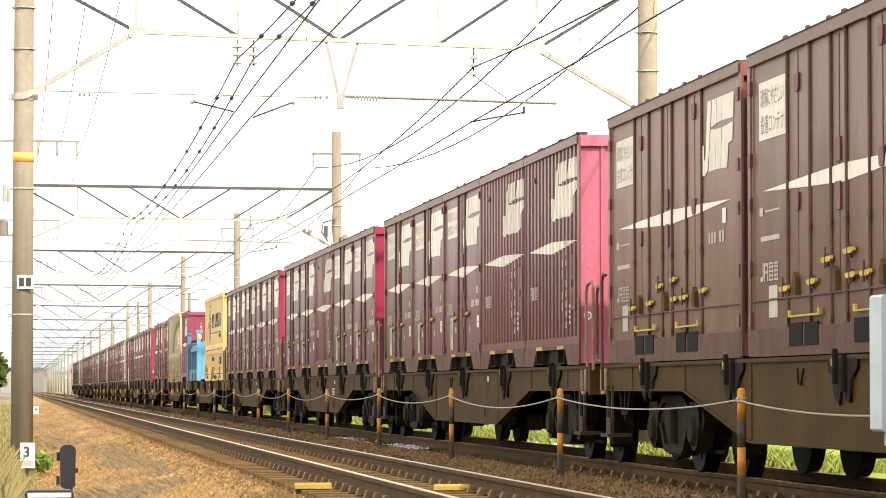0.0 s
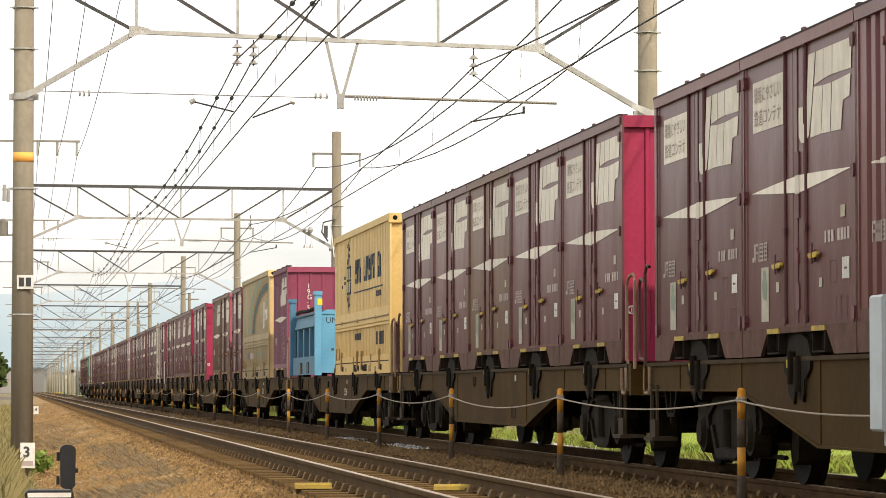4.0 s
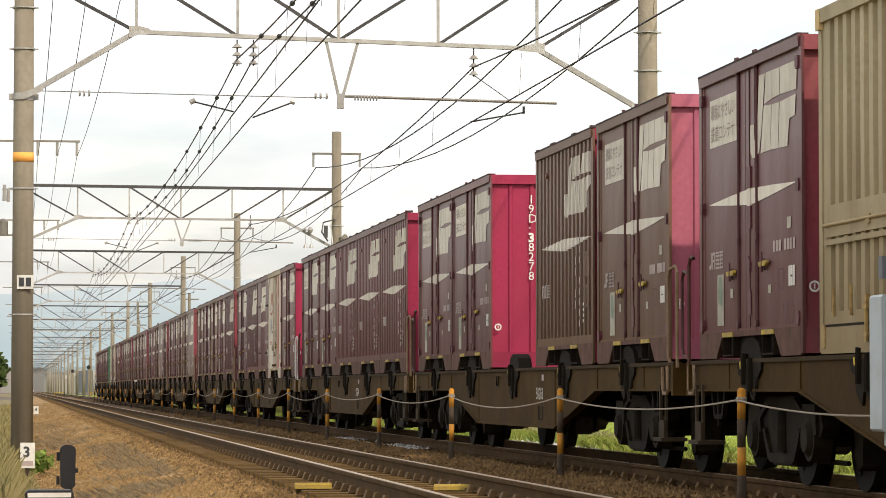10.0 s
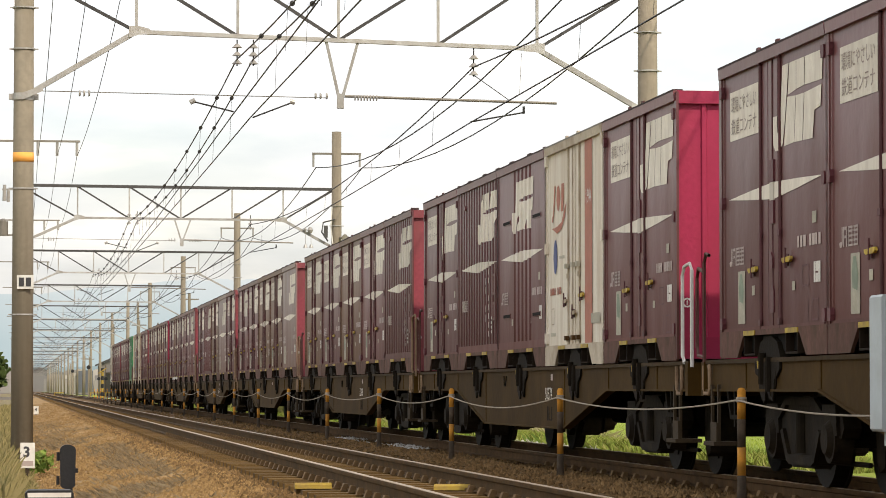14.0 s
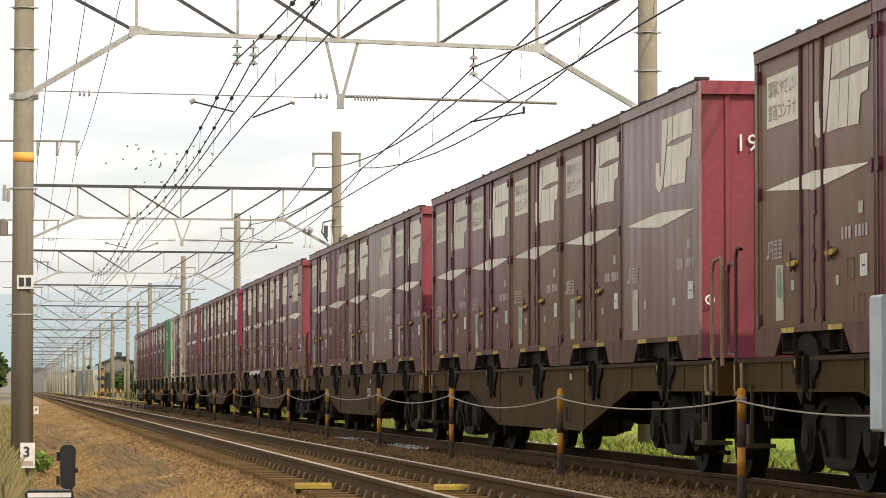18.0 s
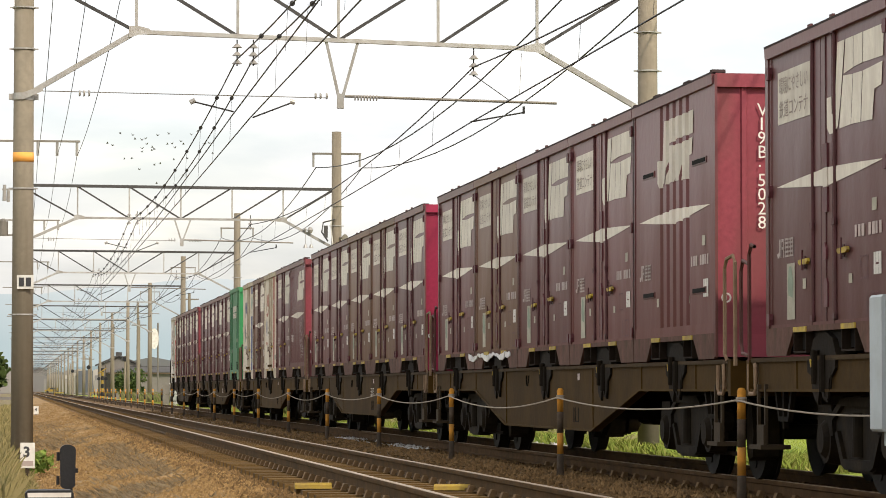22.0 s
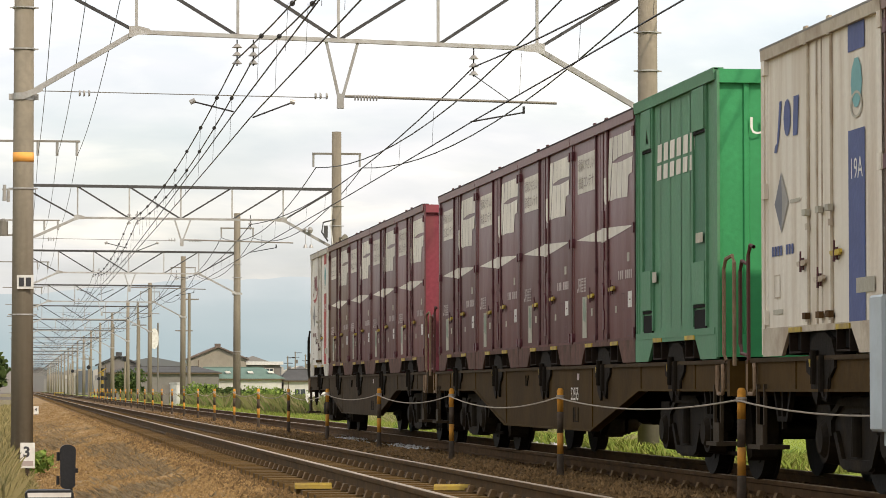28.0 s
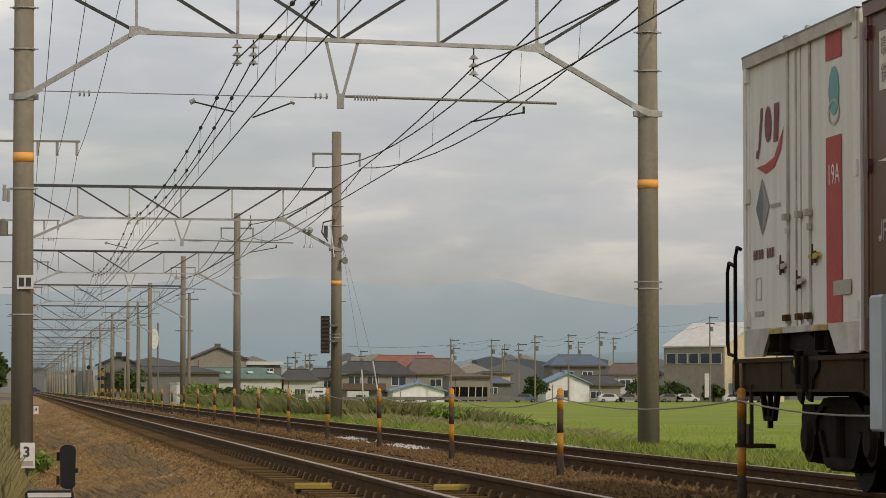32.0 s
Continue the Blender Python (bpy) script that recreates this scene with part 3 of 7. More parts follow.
    return g


gantries = [gantry(i) for i in range(22)]
g0 = gantries[0]
part("orange_band", Shape().tube((POLE_L, 0, 4.42), (POLE_L, 0, 4.57), 0.169, n=20), "band", g0, smooth=True)
part("orange_band", Shape().tube((10.165, 0, 4.08), (10.165, 0, 4.22), 0.171, n=20), "band", g0, smooth=True)
part("number_board", Shape().box(POLE_L - 0.09, POLE_L + 0.17, -0.215, -0.20, 2.40, 2.62), "board", g0)
part("writing_bar", Shape().box(POLE_L - 0.06, POLE_L + 0.02, -0.22, -0.216, 2.44, 2.58).box(POLE_L + 0.05, POLE_L + 0.13, -0.22, -0.216, 2.44, 2.58), "ink", g0)


def sagging(p0, p1, sag, n=14):
    p0, p1 = Vector(p0), Vector(p1)
    return [tuple(p0.lerp(p1, i / n) - Vector((0, 0, sag * 4 * (i / n) * (1 - i / n)))) for i in range(n + 1)]


def overhead():
    spots = [-48.5] + SPOTS[:14]

    def run(name, label, x, z, sag, r, dots=0, zigs=(0.0,), zs=None):
        w = thing(name, label, "overhead wire", group="overhead wires")
        for k, (a, b) in enumerate(zip(spots, spots[1:])):
            za, zb = zigs[k % len(zigs)], zigs[(k + 1) % len(zigs)]
            part("span", Shape().line(sagging((x + za, a, zs[k % len(zs)] if zs else z), (x + zb, b, zs[(k + 1) % len(zs)] if zs else z), sag), r, 5), "wire", w)
            if dots and k in (1, 2, 3):
                pts = sagging((x + za, a, z), (x + zb, b, z), sag, 10)
                for p in pts[1:-1]:
                    part("clamp", Shape().tube((p[0], p[1] - 0.03, p[2]), (p[0], p[1] + 0.03, p[2]), 0.036, n=10), "wire", w)
        return w
    run("messenger_wire", "dark messenger wire with round clamps", 3.455, 6.09, 0.43, 0.012, 1, (0.0, 0.28, 0.0, 0.0, 0.0, 0.0, 0.0, 0.0, 0.0, 0.0, 0.0, 0.0, 0.0, 0.0, 0.0))
    run("messenger_wire", "dark messenger wire with round clamps", 3.715, 6.09, 0.43, 0.012, 1, (0.0, 0.28, 0.0, 0.0, 0.0, 0.0, 0.0, 0.0, 0.0, 0.0, 0.0, 0.0, 0.0, 0.0, 0.0))
    run("contact_wire", "taut dark contact wire over the track", 3.40, 5.21, 0.02, 0.011, 0, (0.0, -0.18, 0.0, 0.20, 0.05, 0.15, 0.0))
    run("contact_wire", "taut dark contact wire over the track", 3.685, 5.17, 0.02, 0.011, 0, (0.0, 0.28, 0.0, 0.0, 0.0, 0.0, 0.0, 0.0, 0.0, 0.0, 0.0, 0.0, 0.0, 0.0, 0.0))
    run("messenger_wire", "dark messenger wire over the far track", 7.30, 6.03, 0.54, 0.013, 0)
    strut = thing("stay_wire", "short slanting stay wire under the gantry", "overhead wire", pose(0, SPOTS[1], 0), group="overhead wires")
    part("wire", Shape().tube((7.30, 0, 5.90), (7.95, 0, 5.45), 0.008, n=5), "wire", strut)
    run("contact_wire", "taut dark contact wire over the far track", 7.27, 5.14, 0.03, 0.012)
    for x in (POLE_R - 0.74, POLE_R + 0.74):
        run("feeder_wire", "dark feeder wire slung along the poles", x, 7.86, 0.92, 0.016)
    for x in (0.61, 1.21, 1.83):
        run("signal_wire", "thin dark wire slung along the poles", x, 8.15, 0.45, 0.008)
    # droppers between messengers and contact wires
    d = thing("droppers", "thin droppers between messenger and contact wires", "overhead wire")
    for k in (1, 2, 3):
        a, b = spots[k], spots[k + 1]
        for xm, zm, xc, zc in ((3.455, 6.09, 3.42, 5.21), (3.715, 6.09, 3.685, 5.17), (7.30, 5.90, 7.27, 5.14)):
            for p, q in list(zip(sagging((xm, a, zm), (xm, b, zm), 0.43, 10), sagging((xc, a, zc), (xc, b, zc), 0.03, 10)))[1:-1]:
                part("dropper", Shape().tube(p, q, 0.004, n=4), "wire", d)


overhead()


# ---- the train ----
MOVING = []  # thing, its place along the train, x, z
TURNING = []  # wheelsets, each with its pose in its bogie
SIDE = -1.225
DECK = 1.10


def run_at(t):
    """How far the train has come at t seconds."""
    knots = ((0.0, -0.45), (3.0, 0.05), (6.5, 0.25), (9.0, 0.2), (11.5, -0.2), (13.5, -0.33), (16.0, -0.1), (18.5, 0.3), (22.0, 0.37), (28.0, 0.32), (30.0, 0.2), (32.0, 0.2))
    ease = 0.0
    for (a, ca), (b, cb) in zip(knots, knots[1:]):
        if a <= t <= b:
            u = (t - a) / (b - a)
            ease = ca + (cb - ca) * u * u * (3 - 2 * u)
    return 0.94 + 10.685 * t - 0.00964 * t * t + ease


def ribs(length, count, depth, margin=0.13, slope=0.025):
    """A corrugated wall as (y, depth) points from end to end."""
    pts = [(-length / 2, 0.0), (-length / 2 + margin, 0.0)]
    pitch = (length - 2 * margin) / count
    for i in range(count):
        y = -length / 2 + margin + i * pitch
        pts += [(y + 0.002, 0.0), (y + slope, depth), (y + pitch / 2, depth), (y + pitch / 2 + slope, 0.0)]
    pts += [(length / 2 - margin, 0.0), (length / 2, 0.0)]
    return pts


def depth_at(profile, y):
    for (a, da), (b, db) in zip(profile, profile[1:]):
        if a <= y <= b:
            return da + (db - da) * (y - a) / max(1e-6, b - a)
    return 0.0


def decal(name, outlines, material, parent, profile=None, proud=0.006, label=""):
    """Flat paint on the side: outlines of (u, z), u from the far end; it follows a corrugated wall."""
    bm = bmesh.new()
    for o in outlines:
        bm.faces.new([bm.verts.new((SIDE, -u, z)) for u, z in o])
    half = parent["long"] / 2
    for v in bm.verts:
        v.co.y += half
    if profile:
        lo, hi = min(v.co.y for v in bm.verts), max(v.co.y for v in bm.verts)
        for y, _ in profile:
            if lo < y < hi:
                bmesh.ops.bisect_plane(bm, geom=bm.verts[:] + bm.edges[:] + bm.faces[:], plane_co=(0, y, 0), plane_no=(0, 1, 0))
    for v in bm.verts:
        v.co.x = SIDE - proud + (depth_at(profile, v.co.y) if profile else 0.0)
    me = bpy.data.meshes.new(name)
    bm.to_mesh(me)
    bm.free()
    me.materials.append(M[material])
    ob = part(name, me, None, parent, label)
    if name in ("operator_mark", "marking_bar", "data_plate", "placard") and len(outlines) > 1:
        tagged(ob, kind="stuff")
    return ob


def strip(u0, u1, z0, z1):
    return [(u0, z0), (u1, z0), (u1, z1), (u0, z1)]


def emblem(u0, u1, z0, z1):
    """A slanted block emblem with a hooked foot, cut through by a lens-shaped gap."""
    blocks = (((0.20, 1.0), (0.33, 1.0), (0.245, 0.30), (0.20, 0.06), (0.13, 0.0), (0.05, 0.0), (0.0, 0.08), (0.0, 0.42), (0.085, 0.42), (0.09, 0.22), (0.125, 0.20), (0.15, 0.34)),
              ((0.345, 1.0), (0.48, 1.0), (0.475, 0.655), (0.31, 0.625)), ((0.488, 1.0), (0.645, 1.0), (0.64, 0.67), (0.483, 0.658)), ((0.655, 1.0), (1.0, 1.0), (0.985, 0.66), (0.65, 0.67)),
              ((0.30, 0.605), (0.47, 0.585), (0.43, 0.04), (0.225, 0.03)), ((0.478, 0.585), (0.635, 0.58), (0.60, 0.03), (0.438, 0.04)), ((0.645, 0.58), (0.975, 0.605), (0.955, 0.36), (0.84, 0.34), (0.80, 0.02), (0.612, 0.03)))
    return [[(u0 + a * (u1 - u0), z0 + b * (z1 - z0)) for a, b in o] for o in blocks]


def ring(u, z, ru, rz, k):
    """A flat oval ring as quads, its inner edge k times as large."""
    at = [i * math.pi / 10 for i in range(21)]
    return [[(u + ru * f * math.cos(t), z + rz * f * math.sin(t)) for f, t in ((1, a), (1, b), (k, b), (k, a))] for a, b in zip(at, at[1:])]


LENS = [(0.26, 1.342), (1.05, 1.372), (1.9, 1.397), (2.7, 1.378), (3.52, 1.352), (2.7, 1.30), (1.9, 1.258), (1.05, 1.298)]
TONE = {"maroon": "maroon", "brown": "browned maroon", "greyed": "greyed maroon", "magenta_side": "faded magenta"}


def cargo(length, label, wall, end, ribbing=None, roof_lumps=True, height=2.5, base=None, edge="roof", pockets=True, group="containers on the train"):
    """A freight container's shell: walls, ends, posts, roof, sills and fork pockets."""
    c = thing("freight_container", label, "container", group=group)
    c["long"] = length
    h, w = length / 2, 1.225
    prof = ribbing or [(-h, 0.0), (-h + 0.1, 0.0), (-h + 0.11, 0.012), (h - 0.11, 0.012), (h - 0.1, 0.0), (h, 0.0)]
    for sx, name in ((-1, "side_wall"), (1, "side_wall")):
        s = Shape()
        for (a, da), (b, db) in zip(prof, prof[1:]):
            s.sheet([(sx * (w - da), a, 0.2), (sx * (w - db), b, 0.2), (sx * (w - db), b, height - 0.07), (sx * (w - da), a, height - 0.07)])
        part(name, s, wall, c)
    s = Shape().box(-w + 0.03, w - 0.03, -h + 0.02, h - 0.02, height - 0.08, height - 0.01)
    part("roof", s, edge, c)
    for sx in (-1, 1):
        part("top_rail", Shape().slab([(sx * w - 0.026, height - 0.10), (sx * w + 0.026, height - 0.10), (sx * w + 0.032, height - 0.012), (sx * w + 0.02, height), (sx * w - 0.02, height), (sx * w - 0.032, height - 0.012)], "y", -h, h), base or wall, c)
    part("roof_edge", Shape().box(-w - 0.034, -w + 0.06, -h, h, height - 0.012, height + 0.006), edge, c)
    for y, d in [(-length * 0.19, 0.14), (length * 0.19, 0.14), (h - 0.06, 0.06), (0.06 - h, 0.06)] if roof_lumps else ():
        part("roof_lug", Shape().slab([(y - d, height), (y - d + 0.015, height + 0.028), (y + d - 0.015, height + 0.028), (y + d, height)], "x", -w - 0.02, -w + 0.10), edge, c)
    for sy in (-1, 1):
        e = Shape()
        xs = [(-w + 0.02, 0.0)]
        for k in range(8):
            x = -w + 0.26 + k * (2 * w - 0.52) / 7
            xs += [(x - 0.03, 0.0), (x - 0.02, 0.022), (x + 0.02, 0.022), (x + 0.03, 0.0)]
        xs.append((w - 0.02, 0.0))
        for (xa, da), (xb, db) in zip(xs, xs[1:]):
            e.sheet([(xa, sy * (h - 0.01 + da), 0.15), (xb, sy * (h - 0.01 + db), 0.15), (xb, sy * (h - 0.01 + db), height - 0.05), (xa, sy * (h - 0.01 + da), height - 0.05)])
        # the sun-facing end takes the end colour, mostly brighter: sunlight painted in
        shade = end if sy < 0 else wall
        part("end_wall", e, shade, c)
        for sx in (-1, 1):
            part("corner_post", Shape().box(sx * w - 0.012, sx * w + 0.012, sy * h - 0.05, sy * h + 0.05, 0, height - 0.02), wall if sx < 0 and sy < 0 else shade, c)
        part("end_rail", Shape().box(-w, w, sy * h - 0.045, sy * h + 0.045, height - 0.13, height - 0.01), shade, c)
        part("end_sill", Shape().box(-w, w, sy * h - 0.04, sy * h + 0.04, 0.0, 0.2), shade, c)
    if end in ("crimson", "pink", "dulled", "mauve"):
        ring = Shape()
        for k in range(12):
            a, b = k * math.pi / 6, (k + 1) * math.pi / 6
            ring.sheet([(-1.14 + r * math.cos(t), -h - 0.054, 0.52 + r * math.sin(t)) for r, t in ((0.030, a), (0.046, a), (0.046, b), (0.030, b))])
        part("end_mark", ring.box(-1.145, -1.135, -h - 0.056, -h - 0.052, 0.50, 0.54), "white", c)
    # lower sill, cut away in the middle, with two fork pockets
    for sx in (-1, 1):
        x = sx * w
        outline = [(-h, -0.015), (-1.2, -0.015), (-0.98, 0.165), (0.98, 0.165), (1.2, -0.015), (h, -0.015), (h, 0.21), (-h, 0.21)]
        if not pockets:
            outline = [(-h, -0.015), (h, -0.015), (h, 0.21), (-h, 0.21)]
        part("side_sill", Shape().slab(outline, "x", x - 0.015, x + 0.015), base or ("sill" if wall in TONE else wall), c)
    # a near-black floor paints the shade seen in the fork pockets
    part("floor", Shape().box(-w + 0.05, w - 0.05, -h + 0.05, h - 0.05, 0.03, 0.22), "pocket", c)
    for y in (-0.74, 0.74) if pockets else ():
        p = part("fork_pocket", Shape().box(-w - 0.018, -w + 0.3, y - 0.20, y - 0.182, 0.0, 0.17).box(-w - 0.018, -w + 0.3, y + 0.182, y + 0.20, 0.0, 0.17).box(-w - 0.018, -w + 0.3, y - 0.182, y + 0.182, 0.0, 0.015), "pocket_rim", c)
        part("pocket_lip", Shape().box(-w - 0.026, -w - 0.014, y - 0.21, y + 0.19, 0.165, 0.205), "yellow", p, "worn yellow lip")
    return c


def latch(c, u, z, tone="yellow"):
    """A door catch: a cross bar on a dark saddle with a short upright grip."""
    y = c["long"] / 2 - u
    catch = part("latch", Shape().slab([(y - 0.17, z - 0.004), (y - 0.13, z - 0.022), (y + 0.08, z - 0.026), (y + 0.12, z - 0.008), (y + 0.12, z + 0.012), (y - 0.16, z + 0.022)], "x", SIDE - 0.028, SIDE - 0.004), tone, c)
    part("grip", Shape().tube((SIDE - 0.026, y - 0.01, z - 0.07), (SIDE - 0.026, y - 0.01, z + 0.09), 0.010, 0.007, 6).box(SIDE - 0.012, SIDE, y - 0.03, y + 0.02, z - 0.055, z + 0.04), "rod", catch)


def door_rods(c, us, material="rod", height=2.46, thick=0.017):
    for u in us:
        y = c["long"] / 2 - u
        part("door_rod", Shape().tube((SIDE + 0.004, y, 0.2), (SIDE + 0.004, y, height), thick, n=8).box(SIDE - 0.024, SIDE, y - 0.045, y + 0.045, height - 0.07, height + 0.072)
             .box(SIDE - 0.018, SIDE, y - 0.036, y + 0.036, 0.95, 1.0).box(SIDE - 0.018, SIDE, y - 0.036, y + 0.036, 0.24, 0.29), material, c)


def operator_mark(u, z, k=1.0):
    """A hooked stroke and two dense square blocks of strokes."""
    o = [[(u + 0.00, z + 0.03), (u + 0.02, z), (u + 0.07, z), (u + 0.10, z + 0.03), (u + 0.10, z + 0.15), (u + 0.075, z + 0.15), (u + 0.075, z + 0.04), (u + 0.025, z + 0.04)],
         strip(u + 0.12, u + 0.145, z, z + 0.15), strip(u + 0.155, u + 0.23, z + 0.125, z + 0.15), strip(u + 0.155, u + 0.23, z + 0.065, z + 0.085), strip(u + 0.205, u + 0.23, z, z + 0.15)]
    for j in (0, 1):
        v = u + 0.26 + 0.155 * j
        o += [strip(v, v + 0.13, z + h, z + h + 0.016) for h in (0.0, 0.035, 0.07, 0.105, 0.134)] + [strip(v + d, v + d + 0.018, z + 0.01, z + 0.15) for d in (0.01 + 0.02 * j, 0.10)]
    return [[(u + (a - u) * k, b) for a, b in q] for q in o]


def small_marks(c, profile=None, vertical=False):
    decal("operator_mark", operator_mark(0.27, 0.77), "faint", c, profile)
    if vertical:
        decal("marking_bar", [strip(2.85, 2.914, 0.40 + 0.115 * i, 0.475 + 0.115 * i) for i in range(9) if i != 5] + [strip(2.605, 2.665, 0.60 + 0.12 * i, 0.69 + 0.12 * i) for i in range(5) if i != 2], "faint", c, profile)
        decal("placard", [strip(3.09, 3.166, z, z + 0.035) for z in (0.44, 0.50, 0.56, 0.62)], "card", c, profile)
    else:
        decal("marking_bar", [strip(2.70 + 0.096 * i, 2.755 + 0.096 * i + 0.012 * (i % 3), 0.83, 0.92) for i in range(8) if i != 3], "faint", c, profile)
        decal("placard", [strip(3.18, 3.31, 1.0, 1.09)], "sticker", c, profile)
        decal("placard", [strip(3.22, 3.275, 0.54, 0.70), strip(3.28, 3.355, 0.54, 0.61), strip(3.28, 3.355, 0.625, 0.70), strip(3.36, 3.43, 0.54, 0.70)], "card", c, profile)
        decal("placard", [strip(2.52, 2.62, 0.50, 0.57), strip(1.12, 1.22, 0.50, 0.58)], "sticker", c, profile)


def panel_container(wall, end, label, notice=True):
    """A twelve-foot container with double side doors, door rods and painted marks."""
    c = cargo(3.70, label, wall, end, roof_lumps=False)
    flat = [(-1.85, 0.0), (-1.75, 0.0), (-1.74, 0.012), (1.74, 0.012), (1.75, 0.0), (1.85, 0.0)]
    part("door_seam", Shape().box(SIDE + 0.004, SIDE + 0.026, -0.015, 0.005, 0.22, 2.42).box(SIDE + 0.010, SIDE + 0.026, 0.15, 0.165, 0.22, 2.42).box(SIDE + 0.010, SIDE + 0.026, -0.19, -0.175, 0.22, 2.42), "rod", c)
    part("door_lock", Shape().box(SIDE - 0.004, SIDE + 0.03, -0.075, 0.055, 1.06, 1.25), "lock_paint", c)
    part("door_lock", Shape().box(SIDE - 0.004, SIDE + 0.03, -0.075, 0.055, 1.40, 1.58), "lock_paint", c)
    part("lock_cover", Shape().box(SIDE - 0.002, SIDE + 0.03, -0.072, 0.052, 1.252, 1.398), "cream", c, "cream-painted lock cover")
    part("lock_case", Shape().slab([(-0.06, 0.34), (0.05, 0.34), (0.05, 0.52), (0.02, 0.56), (-0.03, 0.56), (-0.06, 0.52)], "x", SIDE + 0.0, SIDE + 0.026).slab([(-0.04, 0.70), (0.04, 0.70), (0.05, 0.78), (0.0, 0.83), (-0.05, 0.78)], "x", SIDE - 0.006, SIDE + 0.026), "lock_paint", c)
    part("door_sill", Shape().box(SIDE - 0.006, SIDE + 0.03, -1.74, 1.74, 0.205, 0.235), wall, c)
    door_rods(c, (1.47, 2.15))
    for u in (0.07, 3.63):
        for z in (0.28, 1.32, 2.28):
            part("hinge", Shape().slab([(1.85 - u - 0.04, z - 0.05), (1.85 - u + 0.04, z - 0.05), (1.85 - u + 0.05, z), (1.85 - u + 0.04, z + 0.05), (1.85 - u - 0.04, z + 0.05), (1.85 - u - 0.05, z)], "x", SIDE - 0.026, SIDE + 0.01), "lock_paint", c)
    board = decal("notice", [strip(0.32, 1.38, 1.84, 2.26)], "cream", c, flat)
    if notice:
        for me, z in zip([words(t, 0.15, "faint_ink", 0.94) for t in NOTICE], (2.09, 1.90)):
            if len(me.polygons):
                part("writing", me, None, board, at=Matrix.Translation((SIDE + 0.003, 1.85 - 0.37, z)) @ FACING)
    decal("emblem", emblem(1.90, 3.53, 1.64, 2.31), "cream", c, flat)
    decal("stripe", [LENS], "cream", c, flat)
    small_marks(c, flat)
    decal("sticker", [strip(0.60, 0.86, 0.27, 0.715)], "sticker", c, flat)
    decal("sticker", [[(0.66, 0.46), (0.80, 0.44), (0.82, 0.56), (0.76, 0.69), (0.68, 0.69), (0.64, 0.58)]], "green_mark", c, flat, 0.009)
    decal("data_plate", [strip(u, u + 0.014, z, z + hh) for u, z, hh in ((2.84, 0.52, 0.17), (3.04, 0.52, 0.17), (3.02, 0.25, 0.17), (3.16, 0.25, 0.17), (3.34, 0.25, 0.17))] + [strip(2.854, 3.04, z, z + 0.012) for z in (0.52, 0.678)] + [strip(3.174, 3.34, z, z + 0.012) for z in (0.25, 0.408)], "rod", c, flat)
    latch(c, 1.22, 0.71)
    latch(c, 2.42, 0.75)
    return c


def ribbed_container(wall, end, label, count=14, depth=0.044):
    c = cargo(3.70, label, wall, end, ribs(3.70, count, depth, slope=0.016), edge="roof")
    prof = ribs(3.70, count, depth, slope=0.016)
    part("lower_band", Shape().box(SIDE - 0.008, SIDE + 0.06, -1.80, 1.80, 0.20, 0.30), wall, c)
    decal("emblem", emblem(1.90, 3.50, 1.62, 2.27), "cream", c, prof)
    decal("stripe", [LENS], "cream", c, prof)
    small_marks(c, prof, True)
    for z0, z1 in ((0.60, 0.84), (0.93, 1.20)):
        part("document_box", Shape().box(SIDE - 0.008, SIDE + 0.03, -1.62, -1.40, z0, z0 + 0.03).box(SIDE - 0.008, SIDE + 0.03, -1.62, -1.40, z1 - 0.03, z1).box(SIDE - 0.008, SIDE + 0.03, -1.62, -1.59, z0 + 0.03, z1 - 0.03).box(SIDE - 0.008, SIDE + 0.03, -1.43, -1.40, z0 + 0.03, z1 - 0.03).box(SIDE - 0.002, SIDE + 0.03, -1.59, -1.43, z0 + 0.03, z1 - 0.03), wall, c)
    part("vent_cap", Shape().tube((SIDE - 0.02, 1.12, 2.18), (SIDE + 0.02, 1.12, 2.18), 0.035, n=10), wall, c)
    return c


def smooth_container(wall, end, label):
    """A plain-sided container with shallow waves and vent slits."""
    prof = ribs(3.70, 9, 0.008, slope=0.08)
    c = cargo(3.70, label, wall, end, prof)
    decal("emblem", emblem(1.75, 3.4, 1.60, 2.27), "cream", c, prof)
    decal("stripe", [LENS], "cream", c, prof)
    small_marks(c, prof)
    decal("sticker", [strip(0.56, 0.80, 0.30, 0.70)], "sticker", c, prof)
    return c


def vented_container(wall, end, label):
    """A container with five deep folds in the middle of its side and slit vents beside them."""
    prof = [(-1.85, 0.0), (-0.80, 0.0)]
    for i in range(5):
        y = -0.76 + 0.30 * i
        prof += [(y, 0.0), (y + 0.03, 0.036), (y + 0.12, 0.036), (y + 0.15, 0.0)]
    prof += [(0.80, 0.0), (1.85, 0.0)]
    c = cargo(3.70, label, wall, end, prof)
    part("lower_band", Shape().box(SIDE - 0.008, SIDE + 0.06, -1.80, 1.80, 0.20, 0.30), wall, c)
    decal("emblem", emblem(1.16, 2.82, 1.63, 2.25), "cream", c, prof)
    decal("stripe", [LENS], "cream", c, prof)
    small_marks(c, prof)
    for u0, u1, z0 in ((0.45, 1.02, 1.76), (2.76, 3.36, 1.74), (0.45, 1.02, 0.60), (2.76, 3.36, 0.58)):
        vent = part("vent_hood", Shape().box(SIDE - 0.010, SIDE + 0.01, 1.85 - u1, 1.85 - u0, z0 - 0.006, z0 + 0.052), wall, c)
